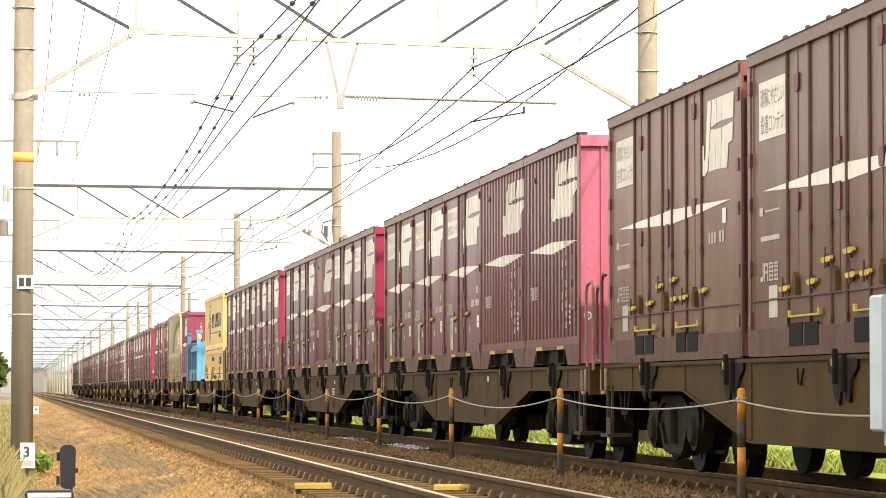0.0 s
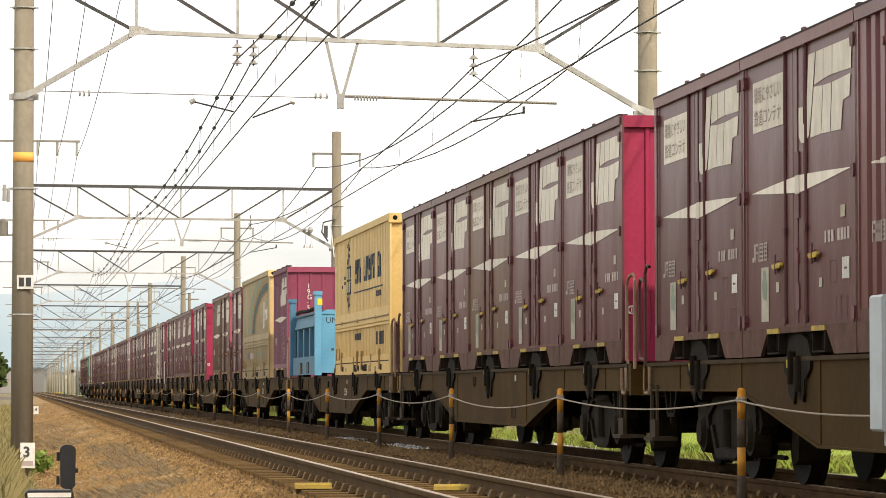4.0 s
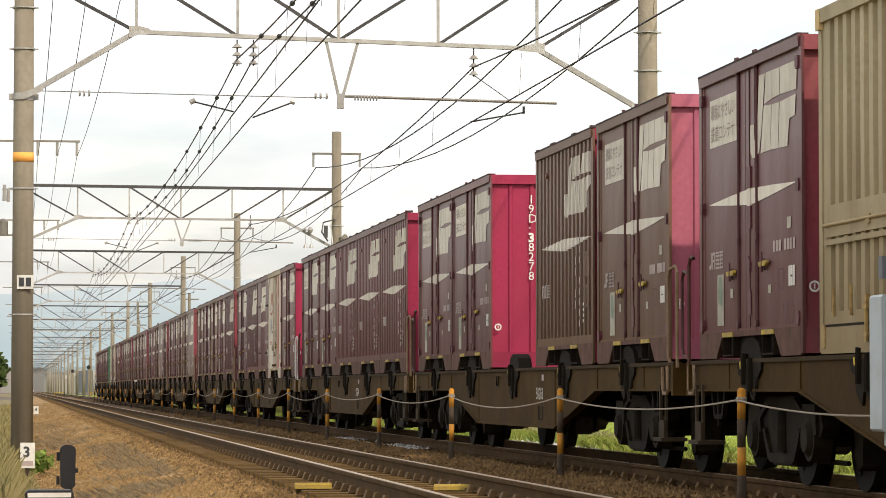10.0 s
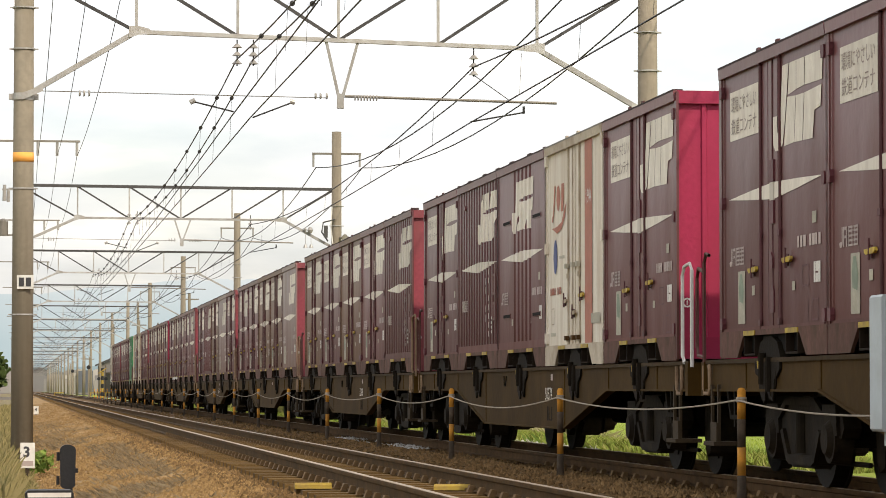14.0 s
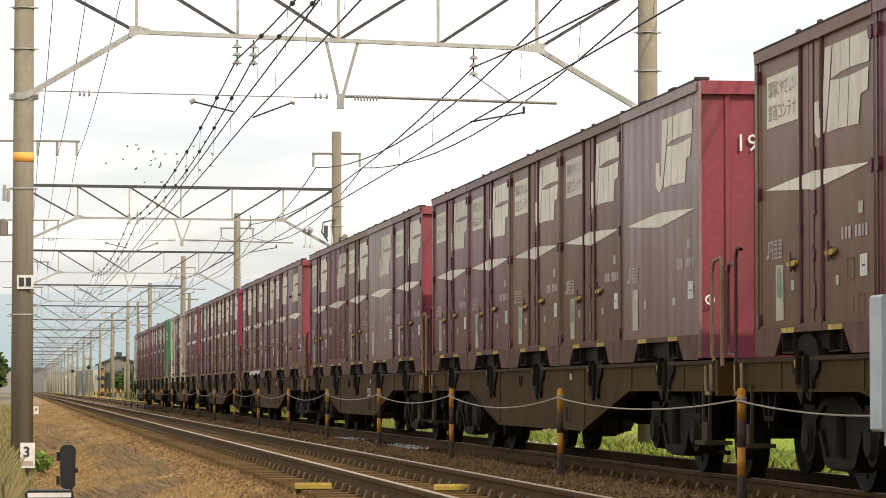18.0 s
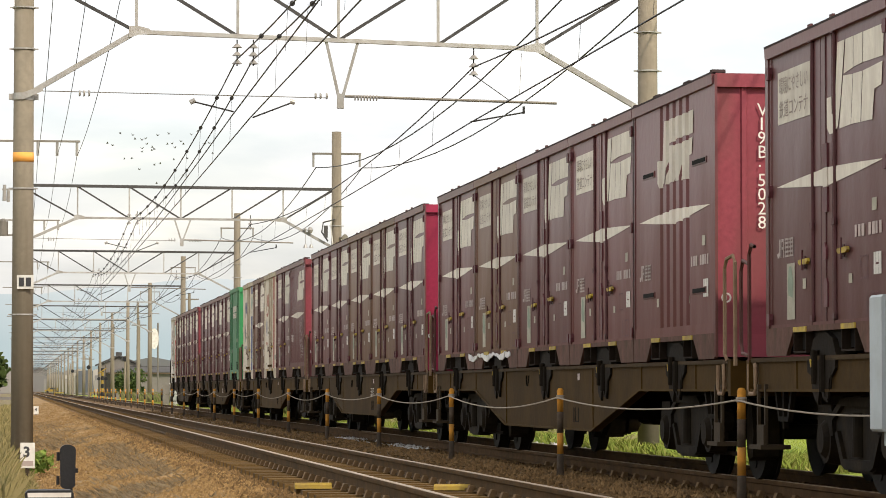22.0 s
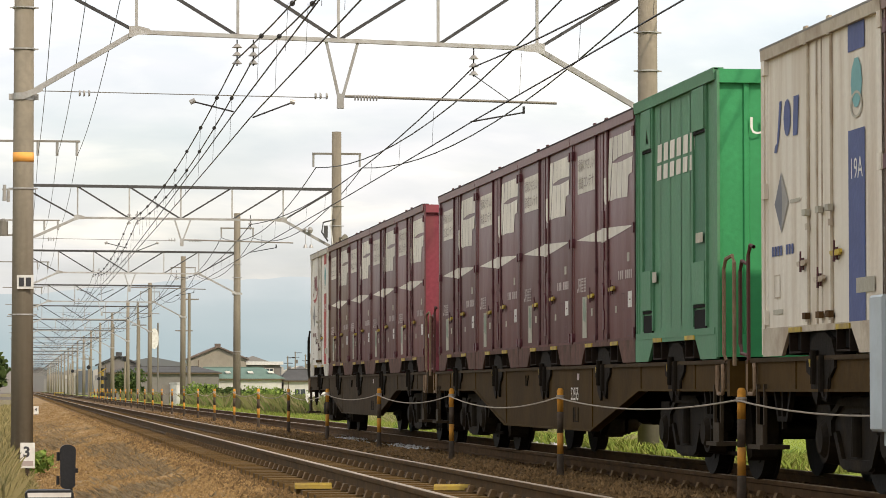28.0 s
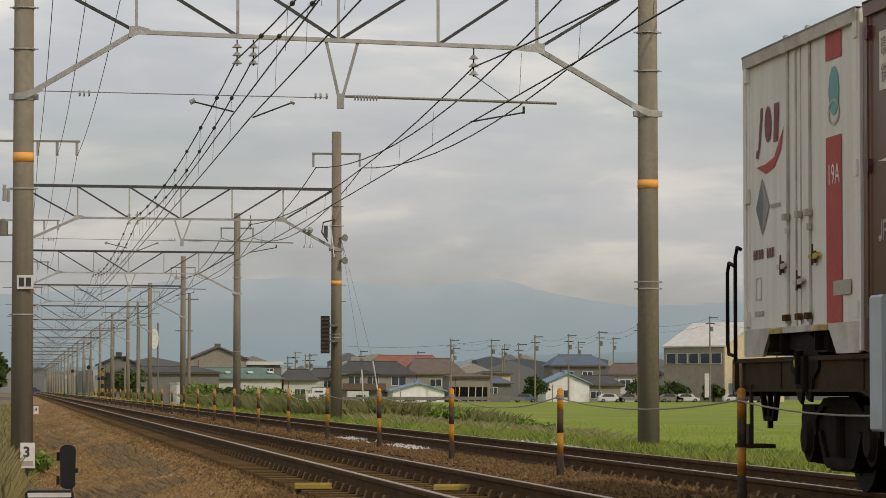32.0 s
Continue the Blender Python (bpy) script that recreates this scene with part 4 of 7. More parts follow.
        part("vent_slit", Shape().box(SIDE - 0.014, SIDE - 0.010, 1.85 - u1 + 0.03, 1.85 - u0 - 0.03, z0 + 0.004, z0 + 0.042), "pocket", vent)
    return c


def twenty_foot(label):
    """A long container whose whole side is doors: six rods, many catches, two pairs of fork openings."""
    c = cargo(6.06, label, "brown", "dulled", roof_lumps=False, pockets=False)
    flat = [(-3.03, 0.0), (-2.93, 0.0), (-2.92, 0.012), (2.92, 0.012), (2.93, 0.0), (3.03, 0.0)]
    board = decal("notice", [strip(0.30, 1.22, 1.76, 2.24)], "cream", c, flat)
    for me, z in zip([words(t, 0.15, "faint_ink", 0.94) for t in NOTICE], (2.04, 1.82)):
        if len(me.polygons):
            part("writing", me, None, board, at=Matrix.Translation((SIDE + 0.003, 3.03 - 0.36, z)) @ FACING @ Matrix.Diagonal((0.86, 1.15, 1, 1)))
    decal("emblem", emblem(4.42, 5.75, 1.62, 2.27), "cream", c, flat)
    decal("stripe", [[(a * 1.60, z) for a, z in LENS]], "cream", c, flat)
    decal("operator_mark", operator_mark(0.32, 0.60, 1.15), "faint", c, flat)
    decal("marking_bar", [strip(4.72 + 0.11 * i, 4.79 + 0.11 * i, 1.0, 1.10) for i in range(6) if i != 3] + [strip(0.3, 0.42, 1.14, 1.21), strip(0.5, 1.0, 1.165, 1.18), strip(0.34, 1.0, 0.93, 0.97)], "faint", c, flat)
    decal("marking_bar", [strip(5.28, 5.43, 1.16, 1.29)], "cream", c, flat)
    decal("sticker", [strip(0.62, 0.92, 0.30, 0.56)], "sticker", c, flat)
    door_rods(c, (1.30, 2.03, 2.68, 3.14, 3.79, 4.46), "brown_rod")
    for u in (1.62, 2.90, 4.12):
        part("door_seam", Shape().box(SIDE + 0.008, SIDE + 0.026, 3.03 - u - 0.01, 3.03 - u + 0.01, 0.46, 2.38), "rod", c)
    part("door_lock", Shape().box(SIDE - 0.006, SIDE + 0.03, 0.06, 0.20, 1.06, 1.27).box(SIDE - 0.006, SIDE + 0.03, 0.06, 0.20, 1.42, 1.60), "lock_paint", c)
    for u, z in ((1.62, 2.12), (1.62, 1.18), (4.12, 2.22), (4.12, 1.36)):
        part("keeper", Shape().slab([(3.03 - u - 0.07, z), (3.03 - u - 0.05, z - 0.06), (3.03 - u + 0.05, z - 0.06), (3.03 - u + 0.07, z), (3.03 - u + 0.07, z + 0.08), (3.03 - u - 0.07, z + 0.08)], "x", SIDE - 0.008, SIDE + 0.03), "lock_paint", c)
    for u, z in ((1.22, 0.52), (2.12, 0.55), (2.58, 0.70), (3.24, 0.74), (3.30, 0.56), (3.70, 0.56), (4.55, 0.60)):
        latch(c, u, z)
    for u in (1.62, 2.86, 4.20):
        part("catch", Shape().slab([(3.03 - u - 0.06, 0.46), (3.03 - u + 0.05, 0.46), (3.03 - u + 0.07, 0.56), (3.03 - u + 0.02, 0.64), (3.03 - u - 0.05, 0.60)], "x", SIDE - 0.03, SIDE + 0.026), "rust", c, "rusty door catch")
    for z in (0.30, 0.72, 1.25, 1.62, 2.22):
        for y in (-2.98, 2.98):
            part("hinge", Shape().box(SIDE - 0.026, SIDE + 0.01, y - 0.045, y + 0.045, z - 0.055, z + 0.055), "lock_paint", c)
    for u in (1.42, 3.42):
        # near-black plates stand for the shaded fork openings
        for k in (0, 1):
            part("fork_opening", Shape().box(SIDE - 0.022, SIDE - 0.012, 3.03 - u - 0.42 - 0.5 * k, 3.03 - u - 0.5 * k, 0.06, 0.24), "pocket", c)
        part("fork_rim", Shape().slab([(3.03 - u - 1.0, 0.285), (3.03 - u - 1.0, 0.34), (3.03 - u - 0.94, 0.34), (3.03 - u - 0.94, 0.30), (3.03 - u - 0.06, 0.30), (3.03 - u - 0.06, 0.34), (3.03 - u, 0.34), (3.03 - u, 0.285)], "x", SIDE - 0.032, SIDE - 0.012), "yellow", c)
    part("sill_line", Shape().box(SIDE - 0.004, SIDE + 0.03, -2.95, 2.95, 0.44, 0.455), "rod", c)
    return c


def tank_white(label, stripe):
    """A white twelve-foot refrigerated container with door rods and a coloured stripe."""
    skin, trim = ("ivory", "ivory_dull") if stripe == "stripe_red" else ("ivory_aged", "ivory_brown")
    c = cargo(3.70, label, skin, skin, base=trim, edge="ivory_roof", roof_lumps=False)
    ink = {"stripe_red": "wine", "stripe_blue": "stripe_blue", "stripe_tan": "stripe_tan"}[stripe]
    flat = [(-1.85, 0.0), (-1.75, 0.0), (-1.74, 0.012), (1.74, 0.012), (1.75, 0.0), (1.85, 0.0)]
    door_rods(c, (1.48, 2.20), trim, thick=0.015)
    part("door_seam", Shape().box(SIDE + 0.006, SIDE + 0.026, -0.04, -0.015, 0.22, 2.42).box(SIDE + 0.0, SIDE + 0.026, 0.10, 0.13, 0.22, 2.42), trim, c)
    tan = stripe == "stripe_tan"
    if tan:
        decal("stripe", [strip(2.50, 2.95, 0.18, 2.42)], stripe, c, flat)
    else:
        decal("stripe", [strip(2.68, 3.15, 0.18, 1.62)], stripe, c, flat)
        decal("stripe", [strip(2.68, 3.15, 2.20, 2.42)], stripe, c, flat)
    part("writing", words("19A", 0.22, "white"), None, c, at=Matrix.Translation((SIDE + 0.003, 1.85 - (2.55 if tan else 2.73), 1.72 if tan else 1.26)) @ FACING)
    # the maker's mark: a hook, an oval and a crossed bar
    decal("emblem", [[(0.52, 2.03), (0.60, 2.03), (0.50, 1.72), (0.42, 1.62), (0.34, 1.63), (0.36, 1.68), (0.43, 1.70)]]  + [[(0.78 + 0.12 * math.cos(a * 0.5236), 1.88 + 0.15 * math.sin(a * 0.5236)) for a in range(12)]]
          + [[(1.0, 2.03), (1.17, 2.03), (1.12, 1.72), (0.97, 1.72)]], ink, c, flat)
    if stripe != "stripe_blue":
        decal("arc", [[(0.36, 1.55), (0.7, 1.48), (1.0, 1.52), (1.0, 1.60), (0.7, 1.56)], [(1.0, 1.52), (1.22, 1.64), (1.20, 1.74), (1.0, 1.60)], [(1.22, 1.64), (1.33, 1.82), (1.20, 1.74)]], stripe, c, flat)
    if tan:
        decal("seal", [[(0.58 + 0.13 * math.cos(a * 0.63), 1.22 + 0.2 * math.sin(a * 0.63)) for a in range(10)]], "stripe_blue", c, flat)
    else:
        decal("diamond", [[(0.34, 1.21), (0.57, 0.97), (0.60, 1.21), (0.57, 1.46)]], "slate", c, flat)
        decal("diamond", [[(0.60, 1.21), (0.57, 0.97), (0.82, 1.21), (0.57, 1.46)]], "slate_pale", c, flat)
        decal("seal", [[(2.92 + 0.16 * math.cos(a * 0.63), 1.96 + 0.19 * math.sin(a * 0.63)) for a in range(10)]], "teal", c, flat)
        decal("seal_ring", ring(2.92, 1.80, 0.17, 0.10, 0.8), "sticker", c, flat, 0.009)
    decal("marking_bar", [strip(0.24 + 0.095 * i, 0.305 + 0.095 * i, 0.79, 0.87) for i in range(8) if i != 4], ink, c, flat)
    decal("marking_bar", [strip(0.86, 1.2, 1.19, 1.22), strip(0.28, 0.6, 0.32, 0.36)], "sticker", c, flat)
    decal("placard", [strip(2.90, 3.42, 0.42, 0.53)], "sticker", c, flat, 0.010)
    decal("data_plate", [strip(0.32, 0.335, 0.45, 0.64), strip(0.50, 0.515, 0.45, 0.64), strip(0.335, 0.50, 0.45, 0.462), strip(0.335, 0.50, 0.628, 0.64)], trim, c, flat)
    for z in (0.30, 1.33, 2.34):
        for y in (-1.79, 1.79):
            part("hinge", Shape().box(SIDE - 0.026, SIDE + 0.01, y - 0.06, y + 0.05, z - 0.06, z + 0.06), skin, c)
    for u, z, tone in ((1.32, 0.70, trim), (2.36, 0.74, "yellow"), (1.86, 0.56, trim)):
        latch(c, u, z, tone)
    for u in (1.48, 1.90, 2.20):
        for z in (0.26, 1.06):
            part("keeper", Shape().box(SIDE - 0.04, SIDE, 1.85 - u - 0.05, 1.85 - u + 0.05, z, z + 0.05), "sticker" if z > 1 else "rust", c)
    part("door_sill", Shape().box(SIDE - 0.008, SIDE + 0.03, -1.74, 1.74, 0.17, 0.215), trim, c)
    return c


def green_box(label):
    """A green container with a flat middle and two recessed door tracks, boxed at head and foot."""
    c = cargo(3.70, label, "green", "green_sunlit", height=2.53, roof_lumps=False, edge="green")
    flat = [(-1.85, 0.0), (-1.75, 0.0), (-1.74, 0.012), (1.74, 0.012), (1.75, 0.0), (1.85, 0.0)]
    for u, w in ((0.58, 0.50), (2.98, 0.56)):
        y = 1.85 - u
        part("door_track", Shape().box(SIDE + 0.008, SIDE + 0.03, y - w / 2, y + w / 2, 0.62, 2.02), "green_dark", c)
        for a in (y - w / 2, y + w / 2):
            part("track_edge", Shape().box(SIDE - 0.012, SIDE + 0.03, a - 0.018, a + 0.018, 0.28, 2.44), "green", c)
        for z0, z1 in ((2.04, 2.42), (0.48, 0.86)):
            part("track_box", Shape().slab([(y - w / 2 + 0.03, z0), (y + w / 2 - 0.03, z0), (y + w / 2 - 0.03, z1), (y - w / 2 + 0.03, z1)], "x", SIDE - 0.022, SIDE + 0.03), "green", c)
            # a near-black line below each box
            part("box_rim", Shape().box(SIDE - 0.01, SIDE + 0.03, y - w / 2 + 0.018, y + w / 2 - 0.018, z0 - 0.03, z0 - 0.006), "pocket", c)
        part("vent", Shape().box(SIDE - 0.004, SIDE + 0.03, y - w / 2 + 0.04, y + w / 2 - 0.04, 0.26, 0.43), "pocket", c)
    for u in (1.15, 1.62, 2.1, 2.52):
        part("wall_seam", Shape().box(SIDE + 0.012, SIDE + 0.028, 1.85 - u - 0.012, 1.85 - u + 0.012, 0.30, 2.42), "green_dark", c)
    part("lower_band", Shape().box(SIDE - 0.02, SIDE + 0.04, -1.80, 1.80, 0.20, 0.26), "green", c)
    decal("emblem", [[(0.46, 2.10), (0.68, 2.08), (0.70, 2.20), (0.58, 2.36), (0.50, 2.30)]], "cream", c, flat, 0.03)
    decal("emblem", [[(0.60, 2.09), (0.70, 2.09), (0.62, 2.24)]], "stripe_red", c, flat, 0.034)
    for i in range(6):
        u = 1.0 + 0.30 * i
        decal("emblem", [[(u, 1.71), (u + 0.20, 1.71), (u + 0.215, 1.85), (u + 0.015, 1.85)], [(u + 0.018, 1.88), (u + 0.22, 1.88), (u + 0.24, 2.05), (u + 0.035, 2.05)]], "cream", c, flat)
    decal("placard", [strip(0.40, 0.75, 0.70, 0.82), strip(0.85, 1.05, 0.74, 0.84), strip(2.85, 3.15, 1.03, 1.12)], "sticker", c, flat, 0.026)
    part("writing", words("UV", 0.22, "white"), None, c, at=Matrix.Translation((-0.95, -1.892, 1.95)) @ ENDING)
    return c


def big_yellow(label, rainbow=False):
    """A thirty-foot corrugated container with a plain belt low on its side."""
    L, n = 9.12, 36
    prof = ribs(L, n, 0.05, 0.15, 0.016)
    name = "sand" if rainbow else "butter"
    c = cargo(L, label, name, name + "_end", prof, roof_lumps=False, height=2.6, pockets=False, edge=name)
    part("belt", Shape().box(SIDE - 0.015, SIDE + 0.02, -L / 2 + 0.12, L / 2 - 0.12, 0.86, 1.1).box(SIDE - 0.02, SIDE + 0.02, -L / 2 + 0.12, L / 2 - 0.12, 0.80, 0.84), name, c)
    part("lower_sill", Shape().box(SIDE - 0.012, SIDE + 0.02, -L / 2 + 0.12, L / 2 - 0.12, 0.205, 0.30), name, c)
    # gap and fork openings: near-black strips and plates, their shade painted on
    part("sill_gap", Shape().box(SIDE - 0.016, SIDE + 0.01, -L / 2 + 0.12, L / 2 - 0.12, 0.185, 0.205), "pocket_rim", c)
    part("belt_pipe", Shape().tube((SIDE - 0.022, -L / 2 + 0.12, 0.95), (SIDE - 0.022, L / 2 - 0.12, 0.95), 0.014, n=8).box(SIDE - 0.03, SIDE, -2.6, -2.5, 0.91, 0.98).box(SIDE - 0.03, SIDE, 0.4, 0.5, 0.91, 0.98).box(SIDE - 0.03, SIDE, 3.1, 3.2, 0.91, 0.98), "pipe_tan", c)
    for u, w in ((3.75, 0.23), (5.44, 0.20)):
        part("fork_opening", Shape().box(SIDE - 0.024, SIDE - 0.012, L / 2 - u - w, L / 2 - u + w, 0.035, 0.155), "pocket", c)
    # tall latches that reach over the gap, each beside a small slot
    for u in (1.39, 4.15, 4.92, 7.73):
        y = L / 2 - u
        part("latch", Shape().tube((SIDE - 0.034, y, 0.06), (SIDE - 0.034, y, 0.36), 0.016, n=7).box(SIDE - 0.05, SIDE - 0.01, y - 0.05, y + 0.05, 0.30, 0.335).box(SIDE - 0.05, SIDE - 0.01, y - 0.05, y + 0.05, 0.10, 0.13).box(SIDE - 0.045, SIDE - 0.01, y - 0.03, y + 0.03, 0.345, 0.40), "latch_tan", c)
        part("latch_slot", Shape().box(SIDE - 0.022, SIDE - 0.012, y - 0.23, y - 0.04, 0.045, 0.14), "pocket", c)
    for u, top in ((0.10, 0.20), (2.09, 0.11), (3.46, 0.30), (6.05, 0.14), (6.30, 0.32), (7.03, 0.11)):
        part("sill_post", Shape().box(SIDE - 0.026, SIDE - 0.010, L / 2 - u - 0.05, L / 2 - u + 0.05, 0.03, top), "latch_tan", c)
    for u in (0.45, 0.95):
        part("hinge", Shape().tube((SIDE - 0.03, L / 2 - u, 0.26), (SIDE - 0.03, L / 2 - u, 0.48), 0.012, n=6), "latch_tan", c)
    for y in (-L / 2, L / 2):
        part("corner_casting", Shape().box(SIDE - 0.035, SIDE + 0.17, y - 0.06, y + 0.06, 2.45, 2.61).box(-SIDE - 0.17, -SIDE + 0.035, y - 0.06, y + 0.06, 2.45, 2.61), name + "_end", c)
    part("casting_hole", Shape().tube((SIDE + 0.07, -L / 2 - 0.064, 2.53), (SIDE + 0.07, -L / 2 - 0.058, 2.53), 0.04, n=10), "pocket", c)
    if rainbow:
        bands = (("bow_teal", 1.20, 1.0), ("bow_orange", 1.0, 0.955), ("bow_yellow", 0.955, 0.93), ("bow_blue", 0.93, 0.78), ("bow_orange", 0.78, 0.735))
        for tone, r0, r1 in bands:
            arc = [radians(178 - i * 5.5) for i in range(17)]
            decal("rainbow_band", [[(8.6 + 5.6 * r * math.cos(a), min(2.45, 1.10 + 1.32 * r * math.sin(a))) for r, way in ((r0, arc), (r1, arc[::-1])) for a in way]], tone, c, prof)
        decal("emblem", [[(7.1, 1.25), (7.35, 1.22), (7.45, 1.45), (7.4, 1.75), (7.5, 1.9), (7.3, 1.88), (7.25, 1.6)]], "white", c, prof)
        decal("emblem", [[(7.6, 1.42), (7.75, 1.42), (7.85, 1.58), (7.95, 1.42), (8.1, 1.42), (8.2, 1.58), (8.35, 1.44), (8.5, 1.72), (8.0, 1.66), (7.7, 1.7)]], "white", c, prof)
        for u0, u1, tone in ((1.6, 2.4, "slate"), (2.7, 3.9, "faint"), (5.6, 6.5, "green_mark")):
            decal("marking_bar", [strip(u0, u1, 0.5, 0.66)], tone, c, prof)
        number = "U45A30010"
    else:
        for i, kind in enumerate("cob lbccb bl"):
            u = 3.45 + 0.37 * i
            cuts = {"c": ([(0, 0), (0.30, 0), (0.32, 0.09), (0.13, 0.09), (0.22, 0.43), (0.10, 0.43)], [(0.17, 0.17), (0.33, 0.17), (0.38, 0.43), (0.24, 0.43)]),
                    "o": ([(0.0, 0), (0.30, 0), (0.40, 0.43), (0.10, 0.43)],),
                    "b": ([(0.0, 0), (0.13, 0), (0.23, 0.43), (0.10, 0.43)], [(0.17, 0), (0.30, 0), (0.40, 0.43), (0.27, 0.43)]),
                    "l": ([(0.0, 0), (0.28, 0), (0.30, 0.09), (0.14, 0.09), (0.22, 0.43), (0.10, 0.43)],)}.get(kind, ())
            if cuts:
                decal("emblem", [[(u + p, 1.62 + q) for p, q in o] for o in cuts], "ink_blue", c, prof)
        decal("underline", [strip(3.4, 7.9, 1.45, 1.475)], "ink_blue", c, prof)
        decal("mast", ring(2.42, 1.72, 0.34, 0.50, 0.86) + [strip(2.385, 2.455, 1.16, 2.42), strip(2.0, 2.84, 1.46, 1.50), strip(2.06, 2.78, 1.70, 1.74), strip(2.06, 2.78, 1.94, 1.98), [(2.2, 2.34), (2.42, 2.24), (2.64, 2.34), (2.62, 2.40), (2.42, 2.31), (2.22, 2.40)]], "ink_blue", c, prof)
        decal("mast_flag", [[(2.25, 2.44), (2.36, 2.40), (2.34, 2.50), (2.24, 2.50)], [(2.5, 2.44), (2.62, 2.42), (2.6, 2.5), (2.5, 2.5)]], "ink_blue", c, prof)
        for u0, u1, z0, z1 in ((1.05, 1.12, 1.55, 1.85), (1.2, 1.26, 1.6, 1.66), (1.5, 1.78, 1.66, 1.72), (1.5, 1.78, 1.76, 1.82), (7.0, 7.25, 1.3, 1.4), (7.35, 7.8, 1.3, 1.4), (6.9, 7.3, 0.48, 0.7), (7.4, 8.1, 0.48, 0.7), (3.5, 4.6, 0.6, 0.72)):
            decal("marking_bar", [strip(u0, u1, z0, z1)], "ink", c, prof)
        number = "U47A38259"
    for j, ch in enumerate(number):
        part("writing", words(ch, 0.16, "ink"), None, c, at=Matrix.Translation((-0.95, -L / 2 - 0.034, 2.28 - 0.122 * j)) @ ENDING)
    return c


def blue_bin(label):
    """An open-topped steel bin with raised ends and ribbed sides."""
    c = thing("bulk_bin", label, "container", group="containers on the train")
    c["long"] = 6.06
    L, w = 6.06, 1.225
    for sx in (-1, 1):
        part("side_wall", Shape().box(sx * (w - 0.13) - 0.02, sx * (w - 0.13) + 0.02, -L / 2 + 0.15, L / 2 - 0.15, 0.3, 1.2), "blue_dull", c)
        part("upper_band", Shape().slab([(sx * (w - 0.10), 0.98), (sx * w, 1.02), (sx * (w - 0.06), 1.26), (sx * (w - 0.14), 1.3)], "y", -L / 2 + 0.15, L / 2 - 0.15), "blue", c)
        part("top_rail", Shape().box(sx * (w - 0.07) - 0.05, sx * (w - 0.07) + 0.05, -L / 2 + 0.2, L / 2 - 0.2, 1.27, 1.32), "blue_dull", c)
        part("cover_roll", Shape().line([(sx * (w - 0.05), -L / 2 + 0.25, 1.37), (sx * (w - 0.04), -1.5, 1.385), (sx * (w - 0.05), 0.2, 1.37), (sx * (w - 0.04), 1.8, 1.39), (sx * (w - 0.05), L / 2 - 0.25, 1.37)], 0.04, 8), "under", c, "dark rolled cover")
        part("sill", Shape().box(sx * w - 0.03, sx * w + 0.03, -L / 2, L / 2, 0.02, 0.40), "blue", c)
        for k in range(4):
            y = -L / 2 + 0.9 + k * (L - 1.8) / 3
            part("rib", Shape().box(sx * (w - 0.07) - 0.06, sx * (w - 0.07) + 0.06, y - 0.14, y + 0.14, 0.4, 1.0), "blue", c)
    for sy in (-1, 1):
        y = sy * (L / 2 - 0.04)
        # the sun-facing end is a brighter blue, sunlight put into the colour
        part("end_wall", Shape().box(-w + 0.05, w - 0.05, y - 0.04, y + 0.04, 0.05, 1.28), "blue_sunlit" if sy < 0 else "blue", c)
        part("end_frame", Shape().slab([(-w, 1.24), (-w + 0.15, 1.33), (w - 0.15, 1.33), (w, 1.24)], "y", y - 0.06, y + 0.06), "blue_sunlit" if sy < 0 else "blue", c)
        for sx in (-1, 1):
            part("corner_post", Shape().box(sx * w - 0.09, sx * w + 0.04, y - 0.12, y + 0.12, 0, 1.62).box(sx * w - 0.12, sx * w + 0.05, y - 0.14, y + 0.14, 1.62, 1.70), "blue_sunlit" if sy < 0 else "blue", c)
    part("yellow_mark", Shape().box(-w - 0.046, -w + 0.05, -L / 2 - 0.085, -L / 2 + 0.02, 1.42, 1.55), "yellow_mark", c, "yellow corner mark")
    part("floor", Shape().box(-w + 0.2, w - 0.2, -L / 2 + 0.1, L / 2 - 0.1, 0.2, 0.34), "blue", c)
    part("load", Shape().box(-w + 0.3, w - 0.3, -L / 2 + 0.1, L / 2 - 0.1, 0.34, 0.95), "clasp", c)
    part("writing", words("UM12A-", 0.17, "ink"), None, c, at=Matrix.Translation((-1.10, -L / 2 - 0.004, 1.06)) @ ENDING)
    part("marking_bar", Shape().box(-0.98, -0.93, -L / 2 - 0.006, -L / 2 - 0.002, 0.50, 0.55).box(-0.88, -0.83, -L / 2 - 0.006, -L / 2 - 0.002, 0.50, 0.55).box(-0.79, -0.74, -L / 2 - 0.006, -L / 2 - 0.002, 0.50, 0.55).box(-0.68, -0.57, -L / 2 - 0.006, -L / 2 - 0.002, 0.50, 0.55), "ink", c)
    for y in (-0.8, 0.8):
        # a near-black plate stands for each shaded pocket
        p = part("fork_pocket", Shape().box(-w - 0.036, -w - 0.031, y - 0.27, y + 0.27, 0.05, 0.28), "pocket", c)
        part("pocket_post", Shape().box(-w - 0.042, -w - 0.035, y - 0.025, y + 0.03, 0.06, 0.27), "amber", p, "rusty orange divider")
    return c


for key, col, kw in (
        ("ivory", (0.72, 0.69, 0.62), dict(dirt=(0.55, 0.47, 0.38), dirt_amt=0.45, dirt_scale=(3, 3, 0.3), scale=1.1, var=0.06)),
